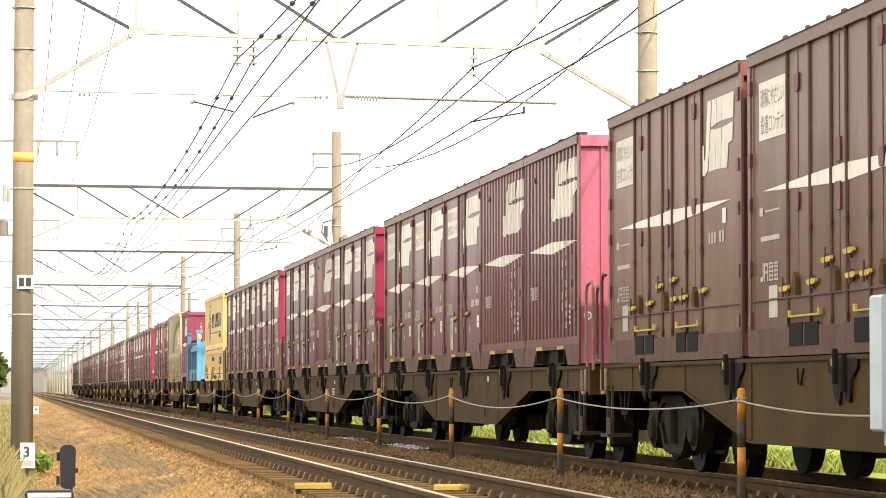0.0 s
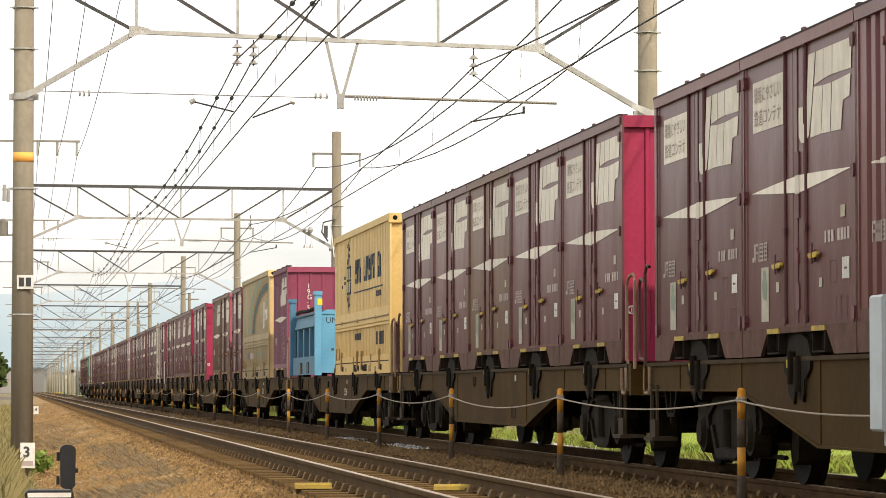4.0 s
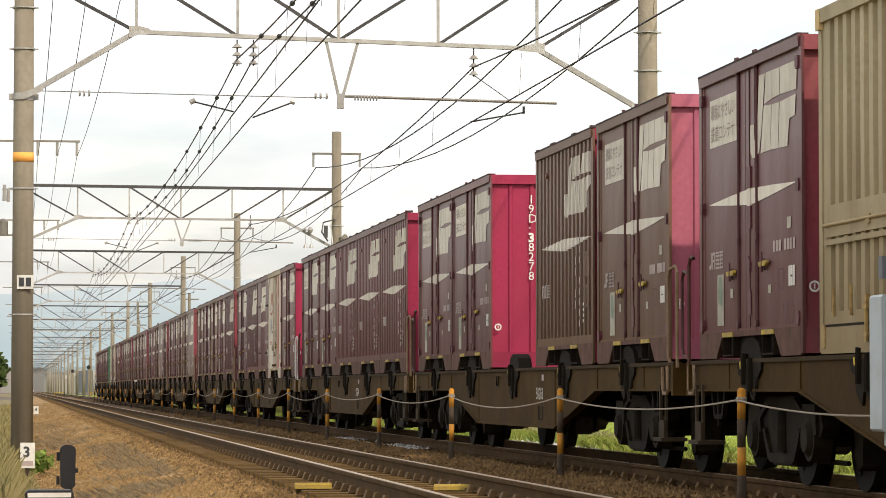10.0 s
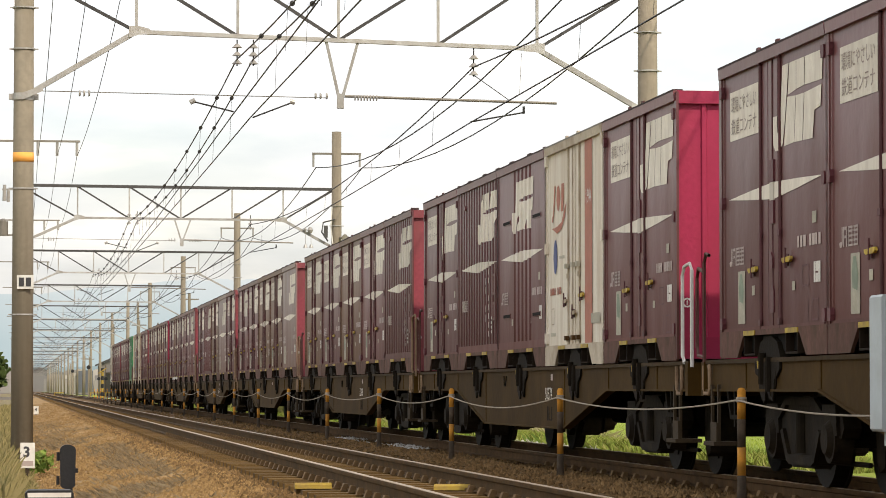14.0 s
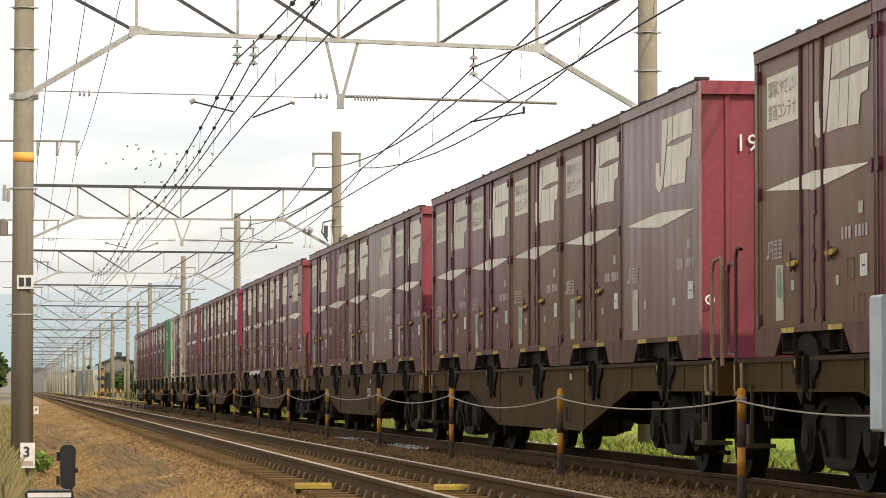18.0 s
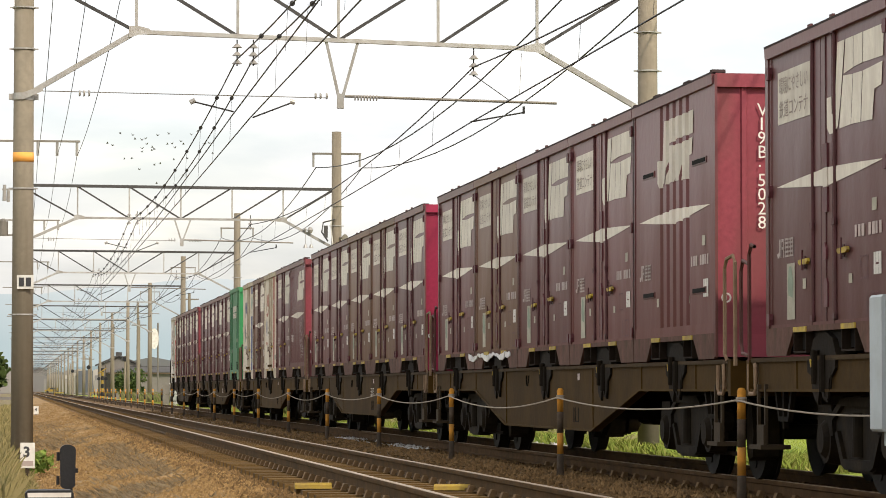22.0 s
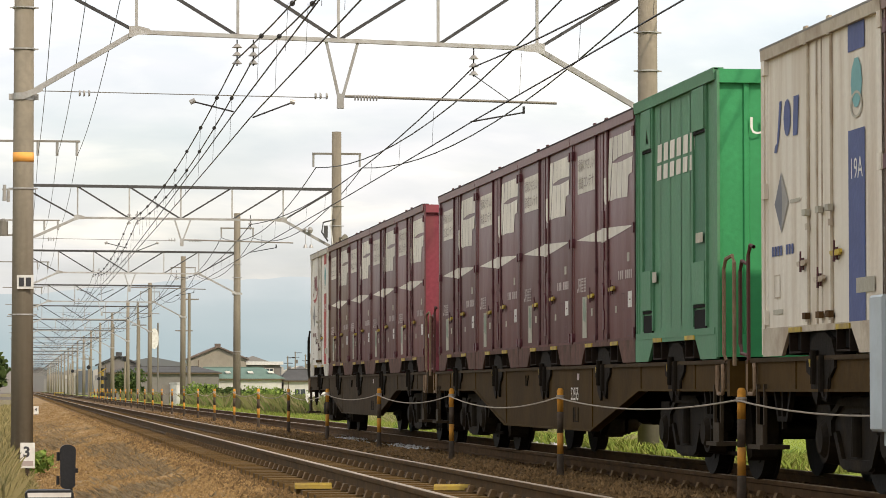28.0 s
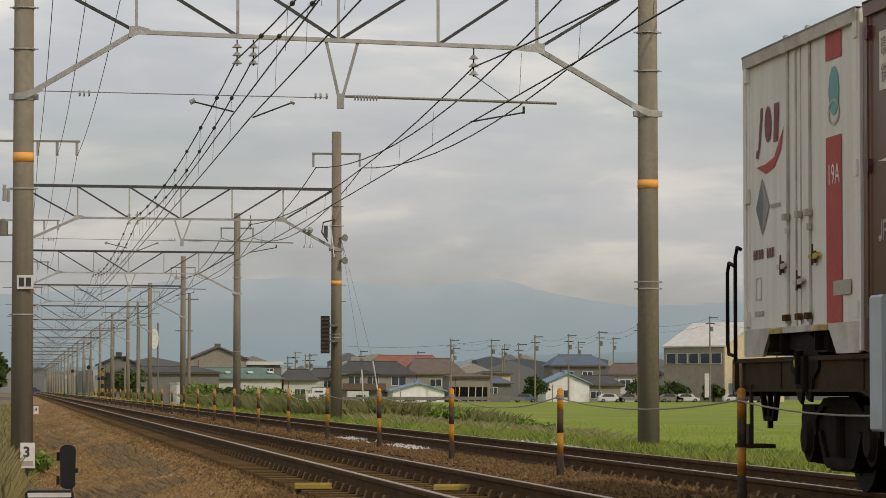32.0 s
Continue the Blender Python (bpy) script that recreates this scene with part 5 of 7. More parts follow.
        ("ivory_aged", (0.69, 0.63, 0.53), dict(dirt=(0.42, 0.31, 0.20), dirt_amt=0.55, dirt_scale=(3, 3, 0.3), scale=1.1, var=0.08)), ("ivory_brown", (0.50, 0.43, 0.33), dict(dirt=(0.22, 0.14, 0.08), dirt_amt=0.6, scale=2)), ("ivory_dull", (0.55, 0.51, 0.44), dict(dirt=(0.22, 0.16, 0.11), dirt_amt=0.5, scale=2)),
        ("green", (0.085, 0.225, 0.118), dict(dirt=(0.10, 0.19, 0.11), scale=1.2)),
        # the green, sand and blue end tones hold painted sunlight
        ("green_sunlit", (0.04, 0.27, 0.10), dict(scale=1.2, var=0.12)),
        ("green_dark", (0.05, 0.16, 0.085), dict(scale=2)),
        ("butter", (0.71, 0.53, 0.265), dict(low_tone=(0.61, 0.42, 0.17), dirt=(0.53, 0.375, 0.17), dirt_scale=(2, 2, 0.3), scale=1.0)),
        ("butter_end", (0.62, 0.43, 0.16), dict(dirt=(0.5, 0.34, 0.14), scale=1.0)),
        ("pipe_tan", (0.36, 0.26, 0.13), dict(scale=2)), ("latch_tan", (0.40, 0.27, 0.10), dict(scale=5, dirt=(0.14, 0.08, 0.035), dirt_amt=0.7)), ("sand", (0.445, 0.372, 0.235), dict(low_tone=(0.24, 0.175, 0.095), dirt=(0.24, 0.19, 0.12), dirt_scale=(2, 2, 0.3), scale=1.0)),
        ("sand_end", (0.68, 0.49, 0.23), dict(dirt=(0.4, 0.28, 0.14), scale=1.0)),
        ("blue", (0.066, 0.175, 0.265), dict(dirt=(0.07, 0.14, 0.2), dirt_amt=0.6, scale=1.4)),
        ("blue_dull", (0.05, 0.13, 0.20), dict(dirt=(0.06, 0.11, 0.15), dirt_amt=0.6, scale=1.4)),
        ("blue_sunlit", (0.115, 0.33, 0.50), dict(dirt=(0.13, 0.33, 0.47), scale=1.4)),
        ("yellow_mark", (0.75, 0.55, 0.04), dict(scale=4)),
        ("slate", (0.16, 0.16, 0.18), dict(scale=4)), ("teal", (0.16, 0.36, 0.36), dict(scale=4)),
        ("stripe_red", (0.42, 0.06, 0.05), dict(scale=3)), ("stripe_blue", (0.07, 0.09, 0.22), dict(scale=3)), ("stripe_tan", (0.40, 0.15, 0.10), dict(scale=3)),
        ("bow_blue", (0.105, 0.150, 0.140), dict(scale=3)), ("bow_yellow", (0.40, 0.29, 0.09), dict(scale=3)), ("bow_teal", (0.30, 0.31, 0.22), dict(scale=3)), ("ink_blue", (0.045, 0.06, 0.085), dict(scale=3)), ("wine", (0.20, 0.055, 0.06), dict(scale=3)), ("slate_pale", (0.30, 0.28, 0.25), dict(scale=3)), ("ivory_roof", (0.20, 0.185, 0.16), dict(scale=2)), ("magenta_side", (0.185, 0.066, 0.10), dict(rnd=0.05, dirt=(0.16, 0.08, 0.10), dirt_scale=(2, 2, 0.35), scale=0.9)),
        ("bow_orange", (0.41, 0.22, 0.10), dict(scale=3))):
    M[key] = mat(key + "_paint", col, 0.6, **{"var": 0.14, "fine": 20, "rnd": 0.0, **kw})


def wheelset(parent, y):
    holder = Shape()
    for sx in (-1, 1):
        x = sx * 0.5335
        holder.tube((x - 0.06, 0, 0), (x + 0.065, 0, 0), 0.43, n=32)
        holder.tube((x - sx * 0.06, 0, 0), (x - sx * 0.085, 0, 0), 0.455, n=32)
        holder.tube((x + sx * 0.02, 0, 0), (x + sx * 0.11, 0, 0), 0.14, n=14)
        for k in range(4):
            a = k * math.pi / 2
            holder.tube((x + sx * 0.06, 0.28 * math.cos(a), 0.28 * math.sin(a)), (x + sx * 0.072, 0.28 * math.cos(a), 0.28 * math.sin(a)), 0.05, n=8)
    holder.tube((-0.95, 0, 0), (0.95, 0, 0), 0.07, n=12)
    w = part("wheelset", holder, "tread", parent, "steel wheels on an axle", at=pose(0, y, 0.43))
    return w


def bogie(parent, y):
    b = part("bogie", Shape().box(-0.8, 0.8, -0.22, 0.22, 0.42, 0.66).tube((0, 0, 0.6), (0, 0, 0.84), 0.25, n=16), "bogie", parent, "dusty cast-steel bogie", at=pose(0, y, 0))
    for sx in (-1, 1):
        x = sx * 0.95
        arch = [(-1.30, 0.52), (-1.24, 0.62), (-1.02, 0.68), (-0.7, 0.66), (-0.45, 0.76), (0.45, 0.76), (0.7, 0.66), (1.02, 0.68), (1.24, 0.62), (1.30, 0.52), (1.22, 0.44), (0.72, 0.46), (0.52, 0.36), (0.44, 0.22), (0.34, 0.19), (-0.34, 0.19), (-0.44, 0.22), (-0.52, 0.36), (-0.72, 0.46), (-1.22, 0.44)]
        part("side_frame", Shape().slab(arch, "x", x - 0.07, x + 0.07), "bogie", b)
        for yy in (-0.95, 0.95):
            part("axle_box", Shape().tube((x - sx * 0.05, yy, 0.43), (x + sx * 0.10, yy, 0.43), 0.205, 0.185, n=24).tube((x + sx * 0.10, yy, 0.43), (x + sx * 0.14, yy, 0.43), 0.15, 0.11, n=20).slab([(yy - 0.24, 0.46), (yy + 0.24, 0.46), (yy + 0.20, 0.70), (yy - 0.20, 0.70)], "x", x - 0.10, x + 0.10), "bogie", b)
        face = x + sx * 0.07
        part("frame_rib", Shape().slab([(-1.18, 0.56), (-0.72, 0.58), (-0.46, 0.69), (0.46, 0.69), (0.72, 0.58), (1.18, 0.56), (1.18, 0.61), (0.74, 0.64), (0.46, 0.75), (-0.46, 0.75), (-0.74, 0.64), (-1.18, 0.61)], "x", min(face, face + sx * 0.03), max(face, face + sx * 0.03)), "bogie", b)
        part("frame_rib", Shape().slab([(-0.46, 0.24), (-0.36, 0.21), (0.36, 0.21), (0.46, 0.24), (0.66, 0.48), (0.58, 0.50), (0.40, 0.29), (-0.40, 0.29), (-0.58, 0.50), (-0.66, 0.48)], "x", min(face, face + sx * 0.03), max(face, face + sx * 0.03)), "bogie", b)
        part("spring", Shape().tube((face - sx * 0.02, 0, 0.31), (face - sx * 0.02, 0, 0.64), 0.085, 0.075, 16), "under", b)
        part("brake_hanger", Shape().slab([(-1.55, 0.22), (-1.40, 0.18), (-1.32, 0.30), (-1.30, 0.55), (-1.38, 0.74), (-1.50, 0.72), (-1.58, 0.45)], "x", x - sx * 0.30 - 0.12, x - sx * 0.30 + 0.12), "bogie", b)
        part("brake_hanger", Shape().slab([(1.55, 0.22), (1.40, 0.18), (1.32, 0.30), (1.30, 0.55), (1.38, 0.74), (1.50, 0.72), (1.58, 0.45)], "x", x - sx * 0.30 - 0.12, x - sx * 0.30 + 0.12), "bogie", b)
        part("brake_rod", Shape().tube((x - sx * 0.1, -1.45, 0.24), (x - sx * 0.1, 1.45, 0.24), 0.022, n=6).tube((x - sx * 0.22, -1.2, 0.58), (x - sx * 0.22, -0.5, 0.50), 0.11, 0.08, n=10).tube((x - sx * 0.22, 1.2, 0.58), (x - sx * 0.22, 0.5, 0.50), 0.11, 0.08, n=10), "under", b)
    for yy in (-0.95, 0.95):
        TURNING.append((wheelset(b, yy), yy))
    return b


def wagon(rail="handrail_tan"):
    g = thing("flat_wagon", "brown fish-bellied container flat wagon with dusty bogies", "freight wagon", group="wagons of the train")
    half = 9.85
    belly = [(-half, 1.04), (half, 1.04), (half, 0.80), (5.75, 0.80), (3.05, 0.37), (-3.05, 0.37), (-5.75, 0.80), (-half, 0.80)]
    for sx in (-1, 1):
        x = sx * 1.20
        part("side_sill", Shape().slab(belly, "x", x - 0.012, x + 0.012), "frame", g)
        lip = Shape()
        for (a, za), (b, zb) in zip(belly[2:], belly[3:]):
            lip.slab([(a, za), (b, zb), (b, zb + 0.02), (a, za + 0.02)], "x", x - 0.04, x + 0.06)
        part("sill_flange", lip, "frame", g)
        # deck edge painted darker for the shadow of the overhanging load
        part("deck_edge", Shape().box(x - 0.035, x + 0.04, -half, half, 1.04, 1.075), "frame_dark", g)
        for y in (-8.3, -5.75, -3.05, 3.05, 5.75, 8.3) if sx < 0 else ():
            part("stiffener", Shape().box(min(x, x + sx * 0.022), max(x, x + sx * 0.022), y - 0.03, y + 0.03, 0.82 if abs(y) > 4 else 0.4, 1.04), "frame", g)
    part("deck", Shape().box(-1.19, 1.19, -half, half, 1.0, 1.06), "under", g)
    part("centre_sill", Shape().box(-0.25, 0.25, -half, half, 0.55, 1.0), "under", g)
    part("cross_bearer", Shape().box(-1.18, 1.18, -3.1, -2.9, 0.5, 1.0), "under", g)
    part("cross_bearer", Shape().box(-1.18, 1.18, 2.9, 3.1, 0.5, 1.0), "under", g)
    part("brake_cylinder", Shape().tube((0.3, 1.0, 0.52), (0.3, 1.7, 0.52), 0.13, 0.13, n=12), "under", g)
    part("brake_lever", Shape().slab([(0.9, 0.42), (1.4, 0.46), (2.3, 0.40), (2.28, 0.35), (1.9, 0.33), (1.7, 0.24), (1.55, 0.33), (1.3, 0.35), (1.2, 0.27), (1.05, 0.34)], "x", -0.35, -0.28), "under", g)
    for y in (-7.1, 7.1):
        bogie(g, y)
    # container locks in the middle of each bay
    for k in range(5):
        y = -7.46 + k * 3.73
        for sx in (-1,):
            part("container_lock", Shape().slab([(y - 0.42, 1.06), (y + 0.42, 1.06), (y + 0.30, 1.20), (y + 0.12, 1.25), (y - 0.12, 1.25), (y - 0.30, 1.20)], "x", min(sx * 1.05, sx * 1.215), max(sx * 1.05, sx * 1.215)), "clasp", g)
        # bracket drawn wide to take in the grease stain and shadow around it
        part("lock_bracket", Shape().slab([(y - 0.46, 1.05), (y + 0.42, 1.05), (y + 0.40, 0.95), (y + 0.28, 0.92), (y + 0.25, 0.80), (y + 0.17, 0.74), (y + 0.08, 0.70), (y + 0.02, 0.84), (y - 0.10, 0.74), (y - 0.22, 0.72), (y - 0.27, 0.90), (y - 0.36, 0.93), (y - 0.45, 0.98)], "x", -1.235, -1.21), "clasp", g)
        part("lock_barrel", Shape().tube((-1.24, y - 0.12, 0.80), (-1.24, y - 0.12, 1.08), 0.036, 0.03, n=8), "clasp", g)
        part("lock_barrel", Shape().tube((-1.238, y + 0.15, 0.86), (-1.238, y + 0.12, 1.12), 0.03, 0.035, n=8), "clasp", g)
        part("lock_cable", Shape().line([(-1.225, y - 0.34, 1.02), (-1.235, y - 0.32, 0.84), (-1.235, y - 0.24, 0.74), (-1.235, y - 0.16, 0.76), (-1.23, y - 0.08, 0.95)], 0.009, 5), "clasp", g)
        part("lock_lever", Shape().tube((-1.255, y + 0.2, 0.99), (-1.255, y + 0.22, 1.05), 0.008, n=6), "yellow", g)
    for sy in (-1, 1):
        y = sy * 10.0
        part("coupler", Shape().box(-0.12, 0.12, min(y, sy * 9.8), max(y, sy * 9.8) + 0.0, 0.78, 0.98).box(-0.17, 0.17, y - 0.14, y + 0.14, 0.74, 1.02), "under", g)
        part("air_hose", Shape().line([(0.35, sy * 9.85, 0.85), (0.32, sy * 10.0, 0.6), (0.2, sy * 10.2, 0.5)], 0.03, 6), "under", g)
        part("end_beam", Shape().box(-1.25, 1.25, sy * 9.85 - 0.05, sy * 9.85 + 0.05, 0.76, 1.06), "frame", g)
        part("step", Shape().box(-1.25, -1.225, sy * 9.38 - 0.16, sy * 9.38 - 0.12, 0.36, 0.86).box(-1.25, -1.225, sy * 9.38 + 0.10, sy * 9.38 + 0.14, 0.36, 0.86).box(-1.30, -1.05, sy * 9.38 - 0.21, sy * 9.38 + 0.21, 0.33, 0.365).box(-1.27, -1.245, sy * 9.38 - 0.18, sy * 9.38 + 0.06, 0.365, 0.53), "step_steel", g, "worn brown foot step")
        part("pipe_hanger", Shape().slab([(sy * 8.85 - 0.30, 0.80), (sy * 8.85 - 0.16, 0.56), (sy * 8.85 + 0.16, 0.56), (sy * 8.85 + 0.30, 0.80), (sy * 8.85 + 0.24, 0.80), (sy * 8.85 + 0.13, 0.60), (sy * 8.85 - 0.13, 0.60), (sy * 8.85 - 0.24, 0.80)], "x", -1.19, -1.15).box(-1.19, -1.15, sy * 8.85 - 0.02, sy * 8.85 + 0.02, 0.50, 0.80), "under", g)
    part("handrail", Shape().line([(-1.24, -9.72, 1.06), (-1.245, -9.66, 1.12), (-1.245, -9.66, 1.86), (-1.24, -9.72, 1.94), (-1.235, -9.94, 1.96), (-1.23, -10.0, 1.90), (-1.23, -10.0, 1.02)], 0.017, 6), rail, g)
    part("grab_rail", Shape().line([(-1.23, 9.66, 2.0), (-1.235, 9.76, 2.02), (-1.24, 9.82, 1.94), (-1.24, 9.82, 1.05)], 0.017, 6), "handrail", g)
    part("grab_rail", Shape().line([(-1.24, 9.82, 1.86), (-1.235, 10.08, 1.90), (-1.23, 10.17, 1.82), (-1.23, 10.17, 1.20), (-1.235, 10.10, 1.12), (-1.24, 9.84, 1.10)], 0.017, 6), "handrail", g)
    for sy in (-1, 1):
        part("grab_loop", Shape().line([(-1.24, sy * 9.6 + 0.02, 1.03), (-1.24, sy * 9.6, 1.0), (-1.24, sy * 9.6, 0.82), (-1.24, sy * 9.6 + 0.03, 0.78), (-1.24, sy * 9.6 + 0.2, 0.78), (-1.24, sy * 9.6 + 0.23, 0.82), (-1.24, sy * 9.6 + 0.23, 1.03)], 0.018, 6), rail, g)
    part("marking_bar", Shape().box(-1.2165, -1.213, -2.25, -2.13, 0.92, 0.99), "faint", g)
    part("data_frame", Shape().box(-1.2165, -1.213, -2.2, -2.16, 0.46, 0.62).box(-1.2165, -1.213, -2.0, -1.96, 0.46, 0.62).box(-1.2165, -1.213, -1.9, -1.86, 0.46, 0.62).box(-1.2165, -1.213, -2.16, -2.0, 0.46, 0.475), "under", g)
    part("hook", Shape().line([(-1.225, 1.2, 0.98), (-1.23, 1.26, 0.86), (-1.23, 1.34, 0.86), (-1.225, 1.4, 0.98)], 0.008, 5), "under", g)
    return g


FRONT, PITCH = 34.85, 20.4
PROTO = {}


def proto(key):
    """The first container of a kind is built; later ones are copies of it."""
    if key in PROTO:
        return copy_thing(PROTO[key], pose(0, 0, 0))
    kind, wall, end = (key.split(":") + ["", ""])[:3]
    wall, end = wall or "maroon", end or "crimson"
    ends = {"crimson": "crimson", "pink": "faded pink", "dulled": "dull red", "mauve": "mauve"}
    if kind == "P":
        ob = panel_container(wall, end, f"{TONE[wall]} side-door freight container with {ends[end]} end")
    elif kind == "Q":
        ob = panel_container(wall, end, f"{TONE[wall]} side-door freight container with plain pale patch", notice=False)
    elif kind == "C":
        ob = ribbed_container(wall, end, f"{TONE[wall]} corrugated freight container with {ends[end]} end")
    elif kind == "S":
        ob = smooth_container(wall, end, f"{TONE[wall]} plain-sided weathered freight container")
    elif kind == "V":
        ob = vented_container(wall, end, f"{TONE[wall]} half-corrugated freight container with slit vents")
    elif kind == "T":
        ob = twenty_foot("long browned maroon freight container with many door rods")
    elif kind == "J":
        ob = tank_white("dirty white refrigerated freight container with coloured stripe", wall)
    elif kind == "G":
        ob = green_box("green freight container with white lettering blocks")
    elif kind == "Y":
        ob = big_yellow("long pale yellow corrugated container with black mast emblem")
    elif kind == "R":
        ob = big_yellow("long sand-coloured corrugated container with painted rainbow", True)
    else:
        ob = blue_bin("sky-blue open-topped steel bulk bin")
    PROTO[key] = ob
    return ob


def load(k, row, number="", rail="handrail_tan", shift=0.0):
    """Wagon k of the train with its load, from its leading end: (place, kind) pairs or five bays."""
    q0 = FRONT + PITCH * (k - 1)
    w = wagon(rail) if not WAGONS else copy_thing(WAGONS[0], pose(0, 0, 0))
    if WAGONS:
        for first, copy in zip(WAGONS[0].children, w.children):
            if first.name.startswith("bogie"):
                for ws in copy.children:
                    if ws.name.startswith("wheelset"):
                        TURNING.append((ws, ws.matrix_basis.translation.y))
    for c in w.children:
        if c.name.startswith("handrail"):
            c.data = c.data.copy()
            c.data.materials[0] = M[rail]
    if number:
        part("writing", words(number, 0.2, "cream"), None, w, at=Matrix.Translation((-1.216, -1.72, 0.70)) @ FACING)
    WAGONS.append(w)
    MOVING.append((w, q0 + 9.33, FAR_X, 0.0))
    for i, item in enumerate(row):
        if not item:
            continue
        place, key = item if isinstance(item, tuple) else (1.86 + 3.73 * i, item)
        ob = proto(key)
        MOVING.append((ob, q0 + place + shift, FAR_X, DECK))
        LOADS[(k, i)] = ob


# a strip of torn wrapping that flaps from one container's sill
M["film_white"] = mat("torn_white_film", (0.62, 0.61, 0.60), 0.45, var=0.12, scale=5, fine=20, bump=0.4)
torn = thing("torn_wrapping", "torn white plastic wrapping hanging from a container's sill", "plastic wrapping")
tear_rng = random.Random(21)
film = Shape()
crest = [(-1.9 + 0.1 * i, 0.016 * math.sin(0.55 * i) + 0.010 * math.sin(1.9 * i)) for i in range(38)]
hem = [(y, z - 0.018 - 0.05 * abs(math.sin(0.21 * i + 0.5)) - tear_rng.uniform(0, 0.012)) for i, (y, z) in enumerate(crest)]
for i in range(37):
    lap = 0.008 * math.sin(0.9 * i)
    film.slab([crest[i], crest[i + 1], hem[i + 1], hem[i]], "x", -1.262 + lap, -1.250 + lap)
part("torn_strip", film, "film_white", torn)
MOVING.append((torn, 31.0 + run_at(23.0), FAR_X, 1.27))


WAGONS, LOADS = [], {}
load(0, [(3.0, "T"), (9.3, "T"), (15.7, "T")])
load(1, ["C::pink", "C", "P", "P", "P:brown"], "", shift=0.2)
load(2, ["P", "P:brown", "C", "P", "P"], "50057")
load(3, ["P", "P", "P:brown", "P", "P"])
load(4, [(4.6, "Y"), (15.6, "B")], "50209")
load(5, ["C:magenta_side:mauve", (9.75, "R"), (16.8, "P:maroon:dulled")], "52601")
load(6, [(1.55, "P:brown:pink"), "C:brown", None, "P", "P"], "50203")
load(7, ["C", "C", "C", "P", "P"], "50574", shift=-0.15)
load(8, ["P", "J:stripe_tan", "V", "C", "P"], "50574", "handrail_white")
load(9, ["C:maroon:dulled", "P", "P:brown", "P", "P:brown"], "52608", shift=-0.25)
load(10, ["S:greyed:dulled", "P:brown", "P:brown", "P", "P"], "", shift=0.28)
load(11, ["P:maroon:dulled", "S:greyed", "P:brown", "C", "P"], "52608", shift=-0.12)
load(12, ["V:maroon:dulled", "P", "P", "P:brown", "P"], "", shift=0.12)
load(13, ["P", "P:brown", "P:brown", "P", "P"], "53317")
load(14, ["C:maroon:dulled", "P", "J:stripe_tan", "P:brown", "J:stripe_blue"], "")
load(15, ["G", "P", "P", "P", "P"], "52555")
load(16, ["P:maroon:dulled", "P", "P", "P:brown", (16.95, "J:stripe_red")], "")
for c in WAGONS[-1].children:
    if c.name.startswith("grab_rail"):
        c.data = c.data.copy()
        c.data.materials[0] = M["under"]
    if c.name.startswith(("side_sill", "sill_flange", "end_beam", "stiffener")):
        c.data = c.data.copy()
        c.data.materials[0] = M["frame_dark"]
for (k, i), text in {(6, 3): "19D·38278", (13, 0): "V19C·4529", (7, 0): "19D·16092", (12, 0): "V19B·5028", (2, 0): "19D·14003"}.items():
    holder = LOADS[(k, i)]
    inset = {6: -0.74, 13: -1.0, 7: -0.88, 12: -0.85}.get(k, -0.92)
    for j, ch in enumerate(text):
        part("writing", words(ch, 0.16, "white"), None, holder, at=Matrix.Translation((inset, -1.872, 2.12 - 0.124 * j)) @ ENDING)
part("writing", words("19", 0.22, "white"), None, LOADS[(10, 0)], at=Matrix.Translation((-0.90, -1.872, 1.86)) @ ENDING)
end_mark = Shape()
for o in emblem(0.12, 0.95, 1.93, 2.24):
    end_mark.slab([(u + 0.12 * (z - 1.93), z) for u, z in o], "y", -1.876, -1.868)
part("emblem", end_mark, "white", LOADS[(5, 0)])
for j, ch in enumerate("19G·5"):
    part("writing", words(ch, 0.16, "white"), None, LOADS[(5, 0)], at=Matrix.Translation((-0.78, -1.872, 2.0 - 0.124 * j)) @ ENDING)


# ---- between and beside the tracks ----
def fence_post(y):
    p = thing("fence_post", "slim post banded amber and dark brown between the tracks", "post", pose(5.5, y, -0.055), group="posts between the tracks")
    for k, tone in enumerate(("post_dark", "amber", "post_dark", "amber")):
        part("band", Shape().tube((0, 0, 0.215 * k - (0.1 if k == 0 else 0)), (0, 0, 0.215 * (k + 1)), 0.034 if k else 0.045, 0.034, 10), tone, p, smooth=True)
    part("cap", Shape().tube((0, 0, 0.86), (0, 0, 0.885), 0.036, 0.02, 10), "amber", p)
    part("rope_coil", Shape().tube((0, 0, 0.775), (0, 0, 0.795), 0.043, n=10).tube((0, 0, 0.797), (0, 0, 0.815), 0.043, n=10), "rope", p)


POST_YS = [24.2 + 8.31 * i for i in range(26)]
for y in POST_YS:
    fence_post(y)
for a, b in zip([17.5] + POST_YS, POST_YS[:16]):
    r = tagged(part("rope", Shape().line(sagging((5.5 - 0.036, a, 0.735), (5.5 - 0.036, b, 0.735), 0.11 + 0.02 * math.sin(a), 12), 0.007, 6), "rope"), "thin grey rope slung between posts", "rope", "ropes between the posts")

cab = thing("relay_cabinet", "pale grey steel trackside cabinet on a short post", "cabinet", pose(5.43, 19.3, 0))
part("casing", Shape().slab([(-0.20, 0.575), (-0.185, 0.56), (0.26, 0.56), (0.28, 0.575), (0.28, 1.385), (0.26, 1.40), (-0.185, 1.40), (-0.20, 1.385)], "y", -0.14, 0.14), "cabinet", cab)
